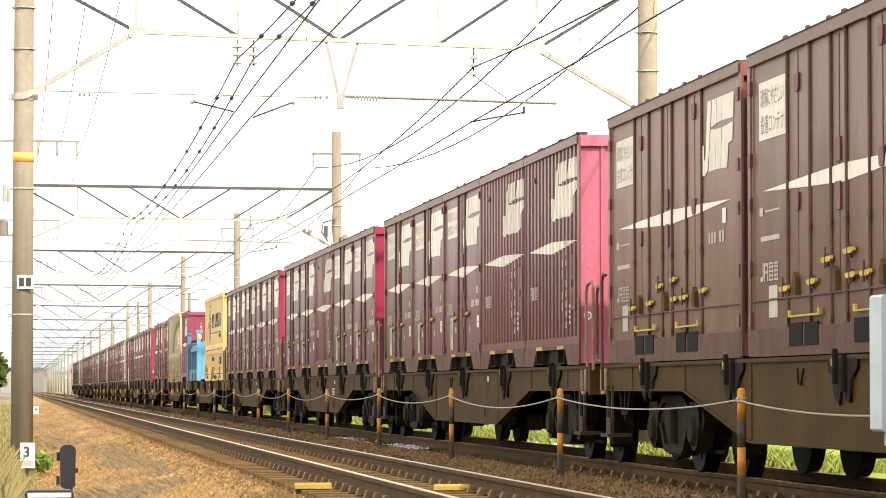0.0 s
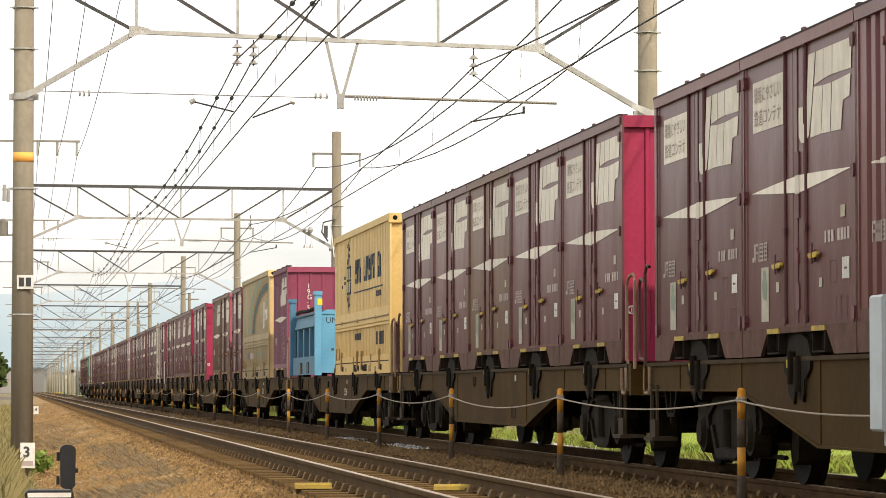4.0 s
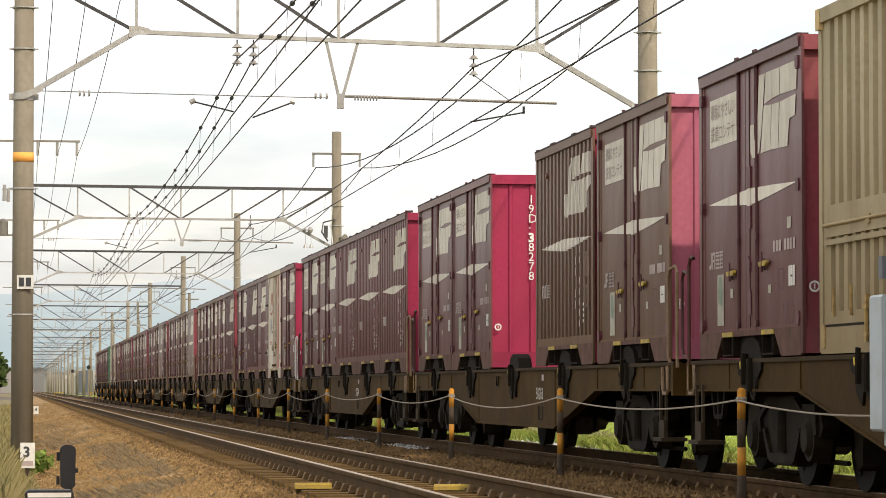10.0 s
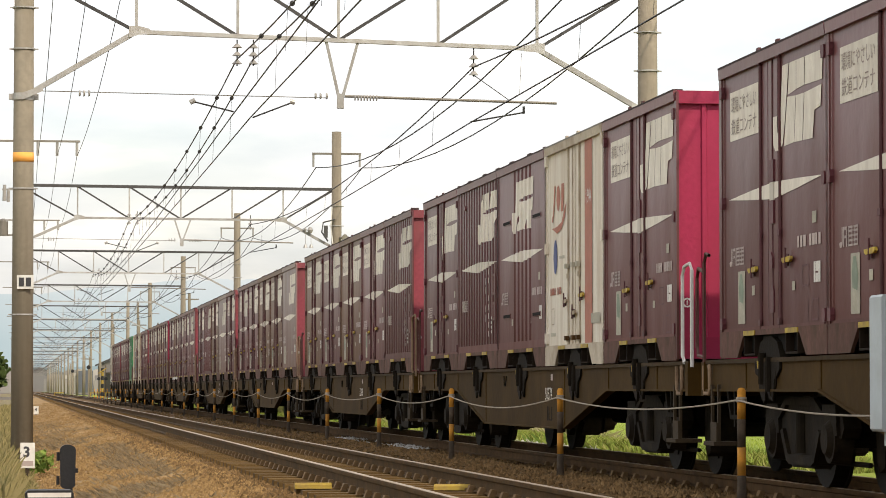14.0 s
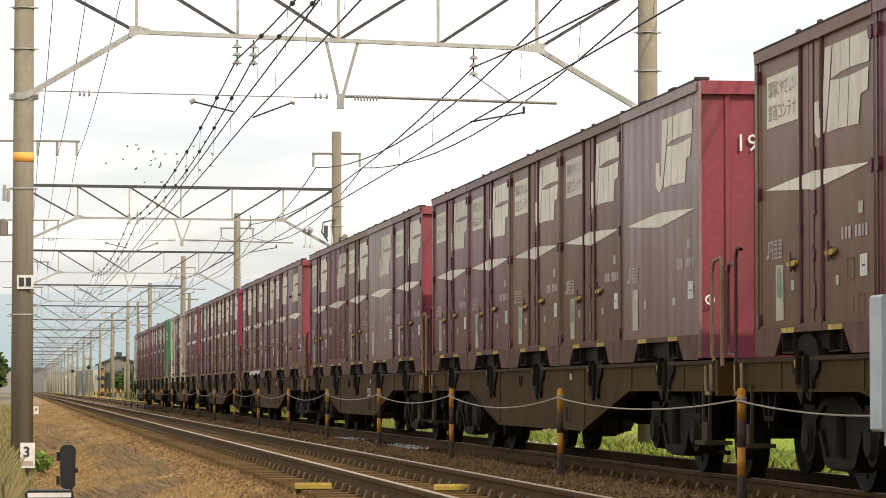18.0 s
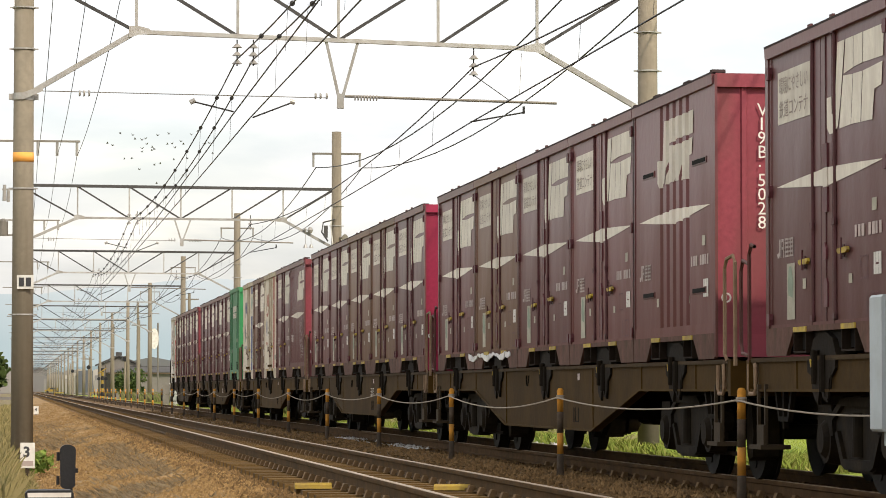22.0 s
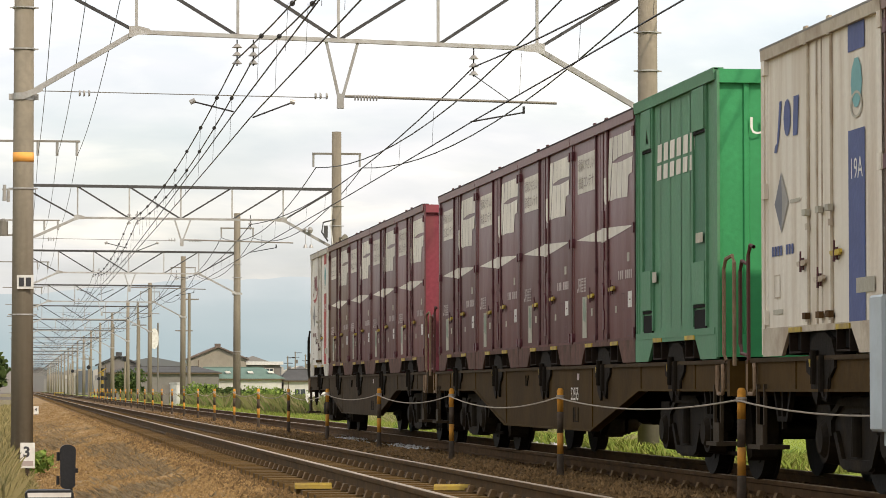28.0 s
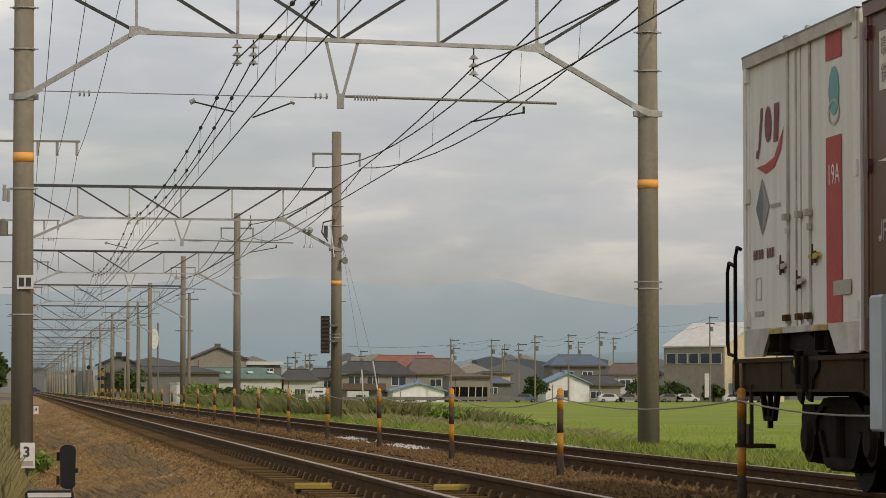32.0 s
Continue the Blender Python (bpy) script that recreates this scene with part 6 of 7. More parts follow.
part("door", Shape().slab([(-0.175, 0.60), (0.255, 0.60), (0.255, 1.37), (-0.175, 1.37)], "y", -0.152, -0.138), "cabinet", cab)
part("foot", Shape().tube((0.04, 0, -0.35), (0.04, 0, 0.50), 0.075, n=14).box(-0.12, 0.2, -0.1, 0.1, 0.47, 0.56).box(-0.1, 0.18, -0.13, 0.13, 0.30, 0.335), "cabinet", cab)
part("writing", words("S1", 0.2, "ink"), None, cab, at=Matrix.Translation((-0.115, -0.156, 0.98)) @ ENDING)
part("marking_bar", Shape().box(0.0, 0.2, -0.156, -0.153, 0.80, 0.86), "ink", cab)
part("lifting_eye", Shape().tube((0.04, 0, 1.40), (0.04, 0, 1.43), 0.04, n=10), "hoop", cab)

M["old_yellow"] = mat("old_yellow_paint", (0.36, 0.25, 0.05), 0.8, var=0.2, scale=6, dirt=DUST, dirt_amt=0.5)
for x, y, n in ((2.72, 29.8, "beside the rail"), (3.95, 29.2, "between the rails")):
    cov = thing("cable_cover", f"short yellow half-round cable cover {n}", "cable cover", pose(x, y, -0.10, 0, 0, 90 if x < 3 else 70), group="yellow cable covers")
    part("shell", Shape().slab([(-0.06, 0), (-0.052, 0.035), (-0.03, 0.055), (0.03, 0.055), (0.052, 0.035), (0.06, 0)], "y", -0.17, 0.17), "old_yellow", cov)

plate = thing("distance_marker", "white marker plate with a black figure on a stake", "marker", pose(0.15, 45.0, -0.42))
part("stake", Shape().box(-0.03, 0.03, 0.0, 0.03, -0.1, 0.3), "post_dark", plate)
part("board", Shape().box(-0.10, 0.10, -0.02, 0.0, 0.15, 0.50), "board", plate)
part("writing", words("3", 0.2, "ink"), None, plate, at=Matrix.Translation((-0.062, -0.024, 0.305)) @ ENDING)
part("writing_bar", Shape().box(-0.08, 0.08, -0.024, -0.021, 0.18, 0.25), "faint", plate)
plate2 = thing("distance_marker", "small white marker plate far along the ballast", "marker", pose(0.85, 145.0, -0.42))
part("stake", Shape().box(-0.03, 0.03, 0.0, 0.03, -0.1, 0.3), "post_dark", plate2)
part("board", Shape().box(-0.11, 0.11, -0.02, 0.0, 0.12, 0.48), "board", plate2)
part("writing", words("4", 0.2, "ink"), None, plate2, at=Matrix.Translation((-0.062, -0.024, 0.26)) @ ENDING)

dev = thing("trackside_lamp", "black capsule-shaped trackside device on a thin stem", "lamp", pose(0.465, 30.0, 0))
part("body", Shape().slab([(0.077 * math.cos(a * math.pi / 8) * (0.9 if 4 < a < 12 else 1), 0.105 + (0.155 if a <= 8 else -0.155) + 0.05 * math.sin(a * math.pi / 8)) for a in range(16)], "y", -0.06, 0.06), "black", dev)
part("stem", Shape().tube((0.02, 0, -0.5), (0.02, 0, -0.08), 0.03, n=10), "black", dev)
part("clip", Shape().box(-0.10, -0.07, -0.02, 0.02, 0.16, 0.24), "black", dev)
part("clip", Shape().box(0.07, 0.10, -0.02, 0.02, 0.05, 0.09), "black", dev)
part("clip", Shape().box(-0.10, -0.07, -0.02, 0.02, -0.06, 0.02), "black", dev)
box = thing("equipment_box", "low white equipment box with a dark-rimmed lid", "box", pose(0.25, 25.0, -0.42))
part("body", Shape().slab([(-0.17, 0.0), (0.17, 0.0), (0.17, 0.43), (0.155, 0.445), (-0.155, 0.445), (-0.17, 0.43)], "y", -0.15, 0.15), "board", box)
part("rim", Shape().slab([(-0.185, 0.40), (0.185, 0.40), (0.185, 0.445), (0.16, 0.468), (-0.16, 0.468), (-0.185, 0.445)], "y", -0.165, 0.165), "black", box)
part("lid", Shape().box(-0.165, 0.165, -0.172, 0.15, 0.415, 0.45), "board", box)

cabin = thing("relay_hut", "white steel relay cabinet beside the track", "cabinet", pose(9.75, 200.0, -0.35))
part("body", Shape().box(-0.35, 0.42, 0, 0.6, 0, 1.5), "board", cabin)
part("roof", Shape().slab([(-0.4, 1.5), (0.47, 1.5), (0.42, 1.58), (-0.35, 1.58)], "y", -0.05, 0.65), "board", cabin)
part("door", Shape().box(-0.28, 0.35, -0.02, 0, 0.1, 1.42), "board", cabin)
part("side_box", Shape().box(-0.85, -0.4, 0.1, 0.5, 0, 1.45), "hoop", cabin)

sig = thing("railway_signal", "dark slatted signal housing clamped to a concrete pole", "signal", pose(9.66, 101.5, 0))
part("housing", Shape().box(-0.15, 0.12, -0.06, 0.1, 1.95, 3.13), "black", sig)
for k in range(9):
    part("slat", Shape().box(-0.16, 0.13, -0.075, -0.06, 2.0 + 0.125 * k, 2.06 + 0.125 * k), "post_dark", sig)
part("bracket", Shape().box(0.1, 0.42, 0.0, 0.3, 2.3, 2.36).box(0.1, 0.42, 0.0, 0.3, 2.8, 2.86), "hoop", sig)
g1 = gantries[1]
part("cutout", Shape().tube((-0.42, -0.1, 6.72), (-0.42, -0.1, 7.22), 0.07, 0.05, 10).tube((-0.30, -0.1, 6.68), (-0.30, -0.1, 7.10), 0.05, 0.05, 8).box(-0.5, 0.1, -0.13, -0.07, 7.05, 7.1), "porcelain", g1, "porcelain cut-out switches")
part("transformer", Shape().tube((-0.46, -0.05, 5.62), (-0.46, -0.05, 6.08), 0.16, 0.16, 12).tube((-0.46, -0.05, 6.08), (-0.46, -0.05, 6.16), 0.10, 0.05, 10).box(-0.46, 0.05, -0.08, -0.02, 5.62, 5.67), "hoop", g1, "grey pole transformer")
for x, z, r in ((9.03, 5.88, 0.055), (9.19, 5.86, 0.095)):
    part("post_insulator", Shape().tube((x, -0.12, z - 0.12), (x, -0.12, z - r), 0.02, n=6).tube((x, -0.12, z - r), (x, -0.12, z), r * 0.6, r, 12).tube((x, -0.12, z), (x, -0.12, z + r), r, r * 0.5, 12), "porcelain", g1, "white porcelain insulator")
for x in (9.04, 9.22):
    part("hung_insulator", Shape().tube((x, -0.1, 5.30), (x, -0.1, 5.40), 0.075, 0.03, 10).tube((x, -0.1, 5.40), (x, -0.1, 5.72), 0.008, n=5), "porcelain", g1)
for z in (5.61, 4.89):
    part("horn", Shape().tube((10.2, -0.22, z), (10.28, -0.34, z), 0.05, 0.12, 14).tube((10.12, -0.1, z), (10.2, -0.22, z), 0.04, n=8), "hoop", g1, "grey horn loudspeaker")
part("fuse_bracket", Shape().line([(9.98, -0.2, 6.2), (9.6, -0.2, 6.1), (9.55, -0.2, 5.8), (9.75, -0.2, 5.5)], 0.025, 6).box(9.62, 9.74, -0.26, -0.14, 5.62, 6.0), "dark_truss", g1)
part("riser_cable", Shape().line([(9.88, -0.19, 6.6), (9.84, -0.2, 6.0), (9.88, -0.2, 5.6), (9.95, -0.19, 5.0)], 0.018, 5), "board", g1)
part("orange_band", Shape().tube((10.04, 0, 4.12), (10.04, 0, 4.26), 0.171, n=20), "band", g1, smooth=True)
for dz in (0.2, 0.75, 1.3, 3.6, 4.1):
    part("step_bolt", Shape().tube((0.3, 0.3, dz), (0.68, 0.3, dz), 0.012, n=5), "hoop", sig)
sign = thing("notice_sign", "white notice board with dark writing on a red post", "sign", pose(10.75, 118.0, -0.35))
part("post", Shape().box(-0.04, 0.04, 0, 0.05, -0.2, 0.7), "stripe_red", sign)
part("board", Shape().box(-0.25, 0.25, -0.03, 0.0, 0.45, 1.0), "board", sign)
part("writing_bar", Shape().box(-0.15, 0.15, -0.035, -0.031, 0.78, 0.88), "ink", sign)
part("writing_bar", Shape().box(-0.18, 0.18, -0.035, -0.031, 0.6, 0.66), "ink", sign)
for x, z, foot in ((11.5, 1.47, 11.66), (11.88, 1.76, 12.3)):
    guy = thing("guy_wire", "pale sheathed guy wire slanting into the verge", "guy wire", group="guy wires")
    part("sheath", Shape().tube((foot, 108.4, -0.5), (x, 108, z), 0.022, n=6), "board", guy)
    part("wire", Shape().tube((x, 108, z), (10.2, 102, 5.6), 0.004, n=5), "hoop", guy)


# ---- the far side: fields, town, hills ----
for key, col in (("plaster", (0.58, 0.56, 0.52)), ("beige_wall", (0.30, 0.265, 0.21)), ("grey_wall", (0.20, 0.185, 0.17)), ("warm_wall", (0.62, 0.50, 0.33)), ("white_wall", (0.78, 0.77, 0.74)), ("tile_pale_blue", (0.22, 0.30, 0.40)), ("tile_grey", (0.082, 0.080, 0.078)),
                 ("tile_green", (0.125, 0.185, 0.155)), ("tile_red", (0.25, 0.115, 0.085)), ("tile_blue", (0.11, 0.145, 0.19)), ("tile_brown", (0.15, 0.115, 0.095)), ("timber", (0.14, 0.10, 0.07)), ("van", (0.6, 0.6, 0.6))):
    M[key] = mat(key, col, 0.8, var=0.12, scale=0.6, fine=4, dirt=tuple(c * 0.7 for c in col), dirt_amt=0.4, bump=0.1, rnd=0.05)
M["glass"] = mat("window_glass", (0.045, 0.055, 0.065), 0.12, var=0.1, bump=0, rnd=0.2)


def house(label, x0, x1, y, zg, ze, zt, depth, wall, roof, gable=False, windows=(), category="house"):
    """A house front from x0 to x1 at y, with eaves, ridge, windows and a pitched roof."""
    w = x1 - x0
    h = thing("house", label, category, pose(x0, y, zg), group="houses beyond the field")
    a, b = ze - zg, zt - zg
    if gable:
        part("wall", Shape().slab([(0, -1), (w, -1), (w, a), (w / 2, b), (0, a)], "y", 0, depth), wall, h)
        part("roof", Shape().slab([(-0.5, a - 0.15), (w / 2, b + 0.05), (w + 0.5, a - 0.15), (w + 0.5, a + 0.1), (w / 2, b + 0.35), (-0.5, a + 0.1)], "y", -0.5, depth + 0.5), roof, h)
    else:
        part("wall", Shape().box(0, w, 0, depth, -1, a), wall, h)
        i = 0.18 * w
        s = Shape()
        lo = [(-0.6, -0.6, a), (w + 0.6, -0.6, a), (w + 0.6, depth + 0.6, a), (-0.6, depth + 0.6, a)]
        hi = [(i, depth / 2, b), (w - i, depth / 2, b)]
        s.sheet([lo[0], lo[1], hi[1], hi[0]]).sheet([lo[1], lo[2], hi[1]]).sheet([lo[2], lo[3], hi[0], hi[1]]).sheet([lo[3], lo[0], hi[0]]).sheet(lo)
        part("roof", s, roof, h)
        part("ridge", Shape().tube((i, depth / 2, b), (w - i, depth / 2, b), 0.14, n=6), roof, h)
    # fascia, gutter pipe and a small ridge vent break the plain shell
    part("fascia", Shape().box(-0.45, w + 0.45, -0.56, -0.50, a - 0.22, a - 0.04), "timber", h) if not gable else part("ridge_vent", Shape().box(w / 2 - 0.5, w / 2 + 0.5, 1.0, 2.2, b + 0.2, b + 0.75), roof, h)
    part("downpipe", Shape().tube((0.15 * w, -0.08, -0.6), (0.15 * w, -0.08, a - 0.1), 0.06, n=6), "timber", h)
    for u, z, ww, hh in windows:
        win = part("window", Shape().box(u * w - ww / 2 - 0.08, u * w + ww / 2 + 0.08, -0.06, 0.02, z - 0.08, z + hh + 0.08), "board", h)
        part("pane", Shape().box(u * w - ww / 2, u * w + ww / 2, -0.09, -0.05, z, z + hh), "glass", win)
        part("mullion", Shape().box(u * w - 0.05, u * w + 0.05, -0.11, -0.09, z, z + hh), "board", win)
    return h


house("grey gabled warehouse beside the line", 13.8, 20.2, 545, -1.4, 4.9, 6.3, 14, "grey_wall", "tile_grey", True, [(0.7, 1.2, 1.6, 1.2)], "warehouse")
house("long dark grey workshop", 15.5, 33.5, 540, -1.4, 3.6, 4.6, 10, "grey_wall", "tile_grey", False, [(0.85, 1.0, 2.5, 1.4)], "warehouse")
house("beige house with a steep gable", 29.8, 39.6, 562, -1.4, 6.0, 8.0, 12, "beige_wall", "tile_brown", True, [(0.3, 4.2, 1.2, 1.2), (0.7, 4.2, 1.2, 1.2)])
hall = house("low workshop with a green roof", 28.6, 44.5, 546, -1.4, 2.6, 4.5, 10, "plaster", "tile_green", False, [(0.2, 1.0, 2.0, 1.2), (0.5, 1.0, 2.0, 1.2), (0.8, 1.0, 2.0, 1.2)], "workshop")
for u in (3.0, 6.6, 10.4, 13.9):
    part("skylight", Shape().slab([(u, 4.9), (u + 0.9, 4.9), (u + 0.6, 5.3), (u - 0.3, 5.3)], "y", 1.6, 2.4), "board", hall)
flat = house("flat-roofed block with white parapet", 39.7, 46.2, 570, -1.4, 5.3, 5.5, 9, "grey_wall", "plaster", False, [(0.3, 4.6, 1.4, 1.2), (0.7, 4.6, 1.4, 1.2)], "building")
part("parapet", Shape().box(-0.5, 7.0, -0.6, 0.2, 6.5, 7.1), "board", flat)
house("small house under a dark tiled roof", 45.0, 50.6, 548, -1.4, 2.3, 4.2, 8, "plaster", "tile_grey", False, [(0.5, 1.0, 1.8, 1.2)])
house("white house with a tiled roof", 50.3, 55.2, 556, -1.4, 2.9, 4.4, 8, "plaster", "tile_grey", False, [(0.6, 2.6, 1.2, 1.1), (0.3, 0.6, 1.2, 1.2)])
villa = house("two-storey house with tiled roof and balcony", 54.4, 67.6, 550, -1.4, 3.4, 5.6, 10, "beige_wall", "tile_grey", False, [(0.22, 2.9, 1.9, 1.5), (0.46, 2.9, 1.9, 1.5), (0.8, 2.9, 2.4, 1.5), (0.8, 0.6, 2.2, 1.4)])
part("balcony", Shape().box(0.8, 8.2, -1.3, 0, 2.1, 2.3).box(0.8, 8.2, -1.3, -1.2, 2.3, 3.2), "timber", villa)
part("porch", Shape().box(1.5, 5.2, -2.0, 0, -0.4, 1.9), "plaster", villa)
part("porch_window", Shape().box(3.0, 4.6, -2.06, -1.98, 0.4, 1.2), "glass", villa)
part("porch_gable", Shape().slab([(1.6, 4.8), (4.4, 5.6), (7.2, 4.8)], "y", -0.7, 4.0), "tile_grey", villa)
house("broad house with a red-brown roof", 63.2, 79.0, 585, -1.4, 4.0, 7.0, 12, "beige_wall", "tile_red", False, [(0.3, 3.0, 2.0, 1.2), (0.6, 3.0, 2.0, 1.2)])
house("house with a brown roof behind", 70.0, 80.0, 578, -1.4, 3.6, 6.4, 10, "beige_wall", "tile_brown", False, [(0.5, 2.8, 2.0, 1.2)])
house("white shed with a pale blue roof", 63.0, 71.8, 542, -1.4, 0.5, 1.7, 8, "white_wall", "tile_pale_blue", True, [(0.35, 0.2, 1.6, 0.7), (0.75, 0.2, 1.6, 0.7)], "shed")
barn = house("open-fronted timber barn with leaning props", 73.0, 80.1, 545, -1.4, 3.0, 3.4, 8, "beige_wall", "tile_brown", False, (), "barn")
# a near-black sheet stands for the shaded inside of the barn
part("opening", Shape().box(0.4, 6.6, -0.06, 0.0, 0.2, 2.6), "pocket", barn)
for u in (1.6, 3.2, 4.4, 5.6):
    part("prop", Shape().beam((u, -0.3, -0.2), (u + 0.2, -0.1, 2.6), 0.14, 0.14), "warm_wall", barn)
house("narrow grey house with blue roof", 80.3, 85.3, 556, -1.4, 1.9, 2.8, 8, "grey_wall", "tile_blue", False, [(0.4, 1.4, 1.2, 1.1)])
house("cream block among the houses", 86.0, 92.0, 600, -1.4, 3.8, 4.1, 8, "warm_wall", "tile_grey", False, [(0.5, 2.2, 2.2, 1.2)])
house("white gabled house with blue roof", 90.2, 97.8, 548, -1.4, 1.7, 3.4, 9, "white_wall", "tile_pale_blue", True, [(0.4, 0.8, 1.8, 1.2)])
house("low grey tiled house", 96.8, 104.0, 552, -1.4, 1.6, 3.2, 9, "beige_wall", "tile_grey", False, [(0.4, 0.6, 1.8, 1.2)])
house("taller house with a blue roof", 98.4, 108.5, 590, -1.4, 5.2, 7.2, 10, "grey_wall", "tile_blue", False, [(0.3, 4.2, 1.8, 1.2), (0.65, 4.2, 1.8, 1.2)])
house("brown-roofed house by the hedge", 103.5, 113.0, 560, -1.4, 3.4, 5.4, 9, "plaster", "tile_brown", False, [(0.3, 2.6, 1.8, 1.2), (0.7, 2.6, 1.8, 1.2)])
depot = thing("depot_building", "two-storey cream depot with a sunlit gable side", "building", pose(121.0, 545, -1.4, 0, 0, 37))
# sunlight painted into the gable's pale warm colour, shade into the side's beige
part("gable_wall", Shape().slab([(0, -1), (16, -1), (16, 9.6), (8, 13.6), (0, 9.6)], "y", 0, 0.3), "warm_wall", depot)
part("side_wall", Shape().box(-0.02, 0.28, 0.31, 14, -1, 9.6), "beige_wall", depot)
part("shell", Shape().box(0.3, 15.9, 0.32, 13.9, -1, 9.5), "beige_wall", depot)
part("roof", Shape().slab([(-0.3, 9.5), (8, 13.65), (16.3, 9.5), (16.3, 9.75), (8, 13.95), (-0.3, 9.75)], "y", -0.2, 14.2), "plaster", depot)
for k in range(5):
    win = part("window", Shape().box(-0.08, -0.02, 0.7 + 2.6 * k, 3.0 + 2.6 * k, 6.6, 8.5), "plaster", depot)
    part("pane", Shape().box(-0.12, -0.08, 0.85 + 2.6 * k, 2.85 + 2.6 * k, 6.7, 8.4), "glass", win)
for u in (1.5, 4.5, 12.0):
    part("vent", Shape().box(-0.08, -0.02, u - 0.5, u + 0.5, 2.2, 2.8), "glass", depot)
part("gable_window", Shape().box(2.0, 5.0, -0.06, 0.0, 6.0, 7.4), "glass", depot)
part("door", Shape().box(2.0, 4.5, -0.06, 0.0, -1, 1.6), "tile_grey", depot)

banner = thing("banner", "white upright advertising banner", "banner", pose(116.9, 540, -1.4))
part("cloth", Shape().box(-0.55, 0.55, 0, 0.05, 0.8, 4.9), "plaster", banner)
part("pole", Shape().tube((0.7, 0, -0.5), (0.7, 0, 5.2), 0.05, n=6), "hoop", banner)
banner2 = thing("banner", "pale blue upright banner", "banner", pose(121.0, 540, -1.4))
part("cloth", Shape().box(-0.5, 0.5, 0, 0.05, 0.3, 3.2), "tile_blue", banner2)
part("pole", Shape().tube((0.6, 0, -0.5), (0.6, 0, 3.5), 0.05, n=6), "hoop", banner2)


def utility_pole(x, y, top):
    p = thing("utility_pole", "slender concrete utility pole with cross-arms", "utility pole", pose(x, y, -1.4), group="utility poles in the town")
    h = top + 1.4
    part("pole", Shape().tube((0, 0, -0.5), (0, 0, h), 0.17, 0.11, 8), "concrete", p)
    part("cross_arm", Shape().box(-0.2, 1.4, -0.06, 0.06, h - 0.35, h - 0.22), "wire", p)
    part("cross_arm", Shape().box(-0.7, 0.9, -0.06, 0.06, h - 1.3, h - 1.18), "wire", p)
    part("transformer", Shape().tube((0.35, 0, h - 2.6), (0.35, 0, h - 1.8), 0.26, n=8), "grey_wall", p)


UTILITY = [(47.1, 6.6), (51.0, 7.1), (72.1, 9.3), (79.0, 9.3), (83.6, 8.6), (86.4, 9.9), (92.1, 10.1), (97.4, 10.7), (104.0, 12.0), (116.4, 13.2), (128, 13.5)]
for x, z in UTILITY:
    utility_pole(x, 536 if x > 70 else 565, z)
for x, y, z in ((68, 640, 8.6), (77, 620, 8.2), (88, 650, 9.4), (95, 630, 9.0), (100, 660, 10.2), (112, 640, 10.5), (121, 650, 11.5), (60, 700, 9.0), (44, 640, 7.4), (56, 630, 7.6)):
    utility_pole(x, y, z)
for (a, za), (b, zb) in zip(UTILITY[2:], UTILITY[3:]):
    ln = thing("power_line", "sagging power lines between utility poles", "power line", group="power lines in the town")
    for dz in (0.3, 1.25):
        part("wire", Shape().line(sagging((a, 536, za - dz), (b, 536, zb - dz), 0.8, 8), 0.014, 4), "wire", ln)
ln = thing("power_line", "long sagging power line above the roofs", "power line", group="power lines in the town")
part("wire", Shape().line(sagging((52, 536, 8.2), (79.0, 536, 9.1), 0.8, 10), 0.018, 4), "wire", ln)


def far_town():
    """The roofs of the town beyond, too far to tell apart."""
    rng = random.Random(4)
    s = Shape()
    for i in range(230):
        y = rng.uniform(640, 1300)
        x = rng.uniform(0.03, 0.29) * y
        w, d, h = rng.uniform(6, 14), rng.uniform(6, 10), rng.uniform(2.5, 7.5)
        s.slab([(x, -2), (x + w, -2), (x + w, h), (x + w / 2, h + rng.uniform(0.3, 2.2)), (x, h)], "y", y, y + d)
    for i in range(70):
        y = rng.uniform(1180, 1500)
        x = rng.uniform(-25, 75)
        w, d, h = rng.uniform(4, 10), rng.uniform(5, 9), rng.uniform(3, 9)
        s.slab([(x, -2), (x + w, -2), (x + w, h), (x + w / 2, h + rng.uniform(0.2, 1.6)), (x, h)], "y", y, y + d)
    m = speckled("town_roofs", (0.22, 0.21, 0.20), (0.10, 0.11, 0.13), (0.42, 0.39, 0.35))
    tagged(part("distant_town", s, m), "crowded roofs of a distant town", "town", kind="stuff")


far_town()


def leafy(name, label, x, y, z, w, h, count, seed, tone="leaf", size=0.35, category="tree", trunk=True):
    """A trunk with limbs under a crown of many small leaf clumps."""
    rng = np.random.default_rng(seed)
    t = thing(name, label, category, pose(x, y, z))
    if trunk:
        part("trunk", Shape().tube((0, 0, -0.5), (0.1, 0, h * 0.45), w * 0.06 + 0.04, w * 0.03 + 0.02, 8), "timber", t)
        for k in range(4):
            a = k * 1.7
            part("limb", Shape().tube((0.08, 0, h * (0.25 + 0.05 * k)), (0.3 * w * math.cos(a), 0.3 * w * math.sin(a), h * (0.5 + 0.08 * k)), w * 0.025 + 0.02, 0.02, 6), "timber", t)
    blobs = [(rng.uniform(-0.32, 0.32) * w, rng.uniform(-0.32, 0.32) * w, h * rng.uniform(0.35, 0.82), rng.uniform(0.14, 0.26)) for _ in range(12)]
    vs, fs = [], []
    for i in range(count):
        bx, by, bz, br = blobs[i % len(blobs)]
        d = rng.normal(size=3)
        d /= np.linalg.norm(d)
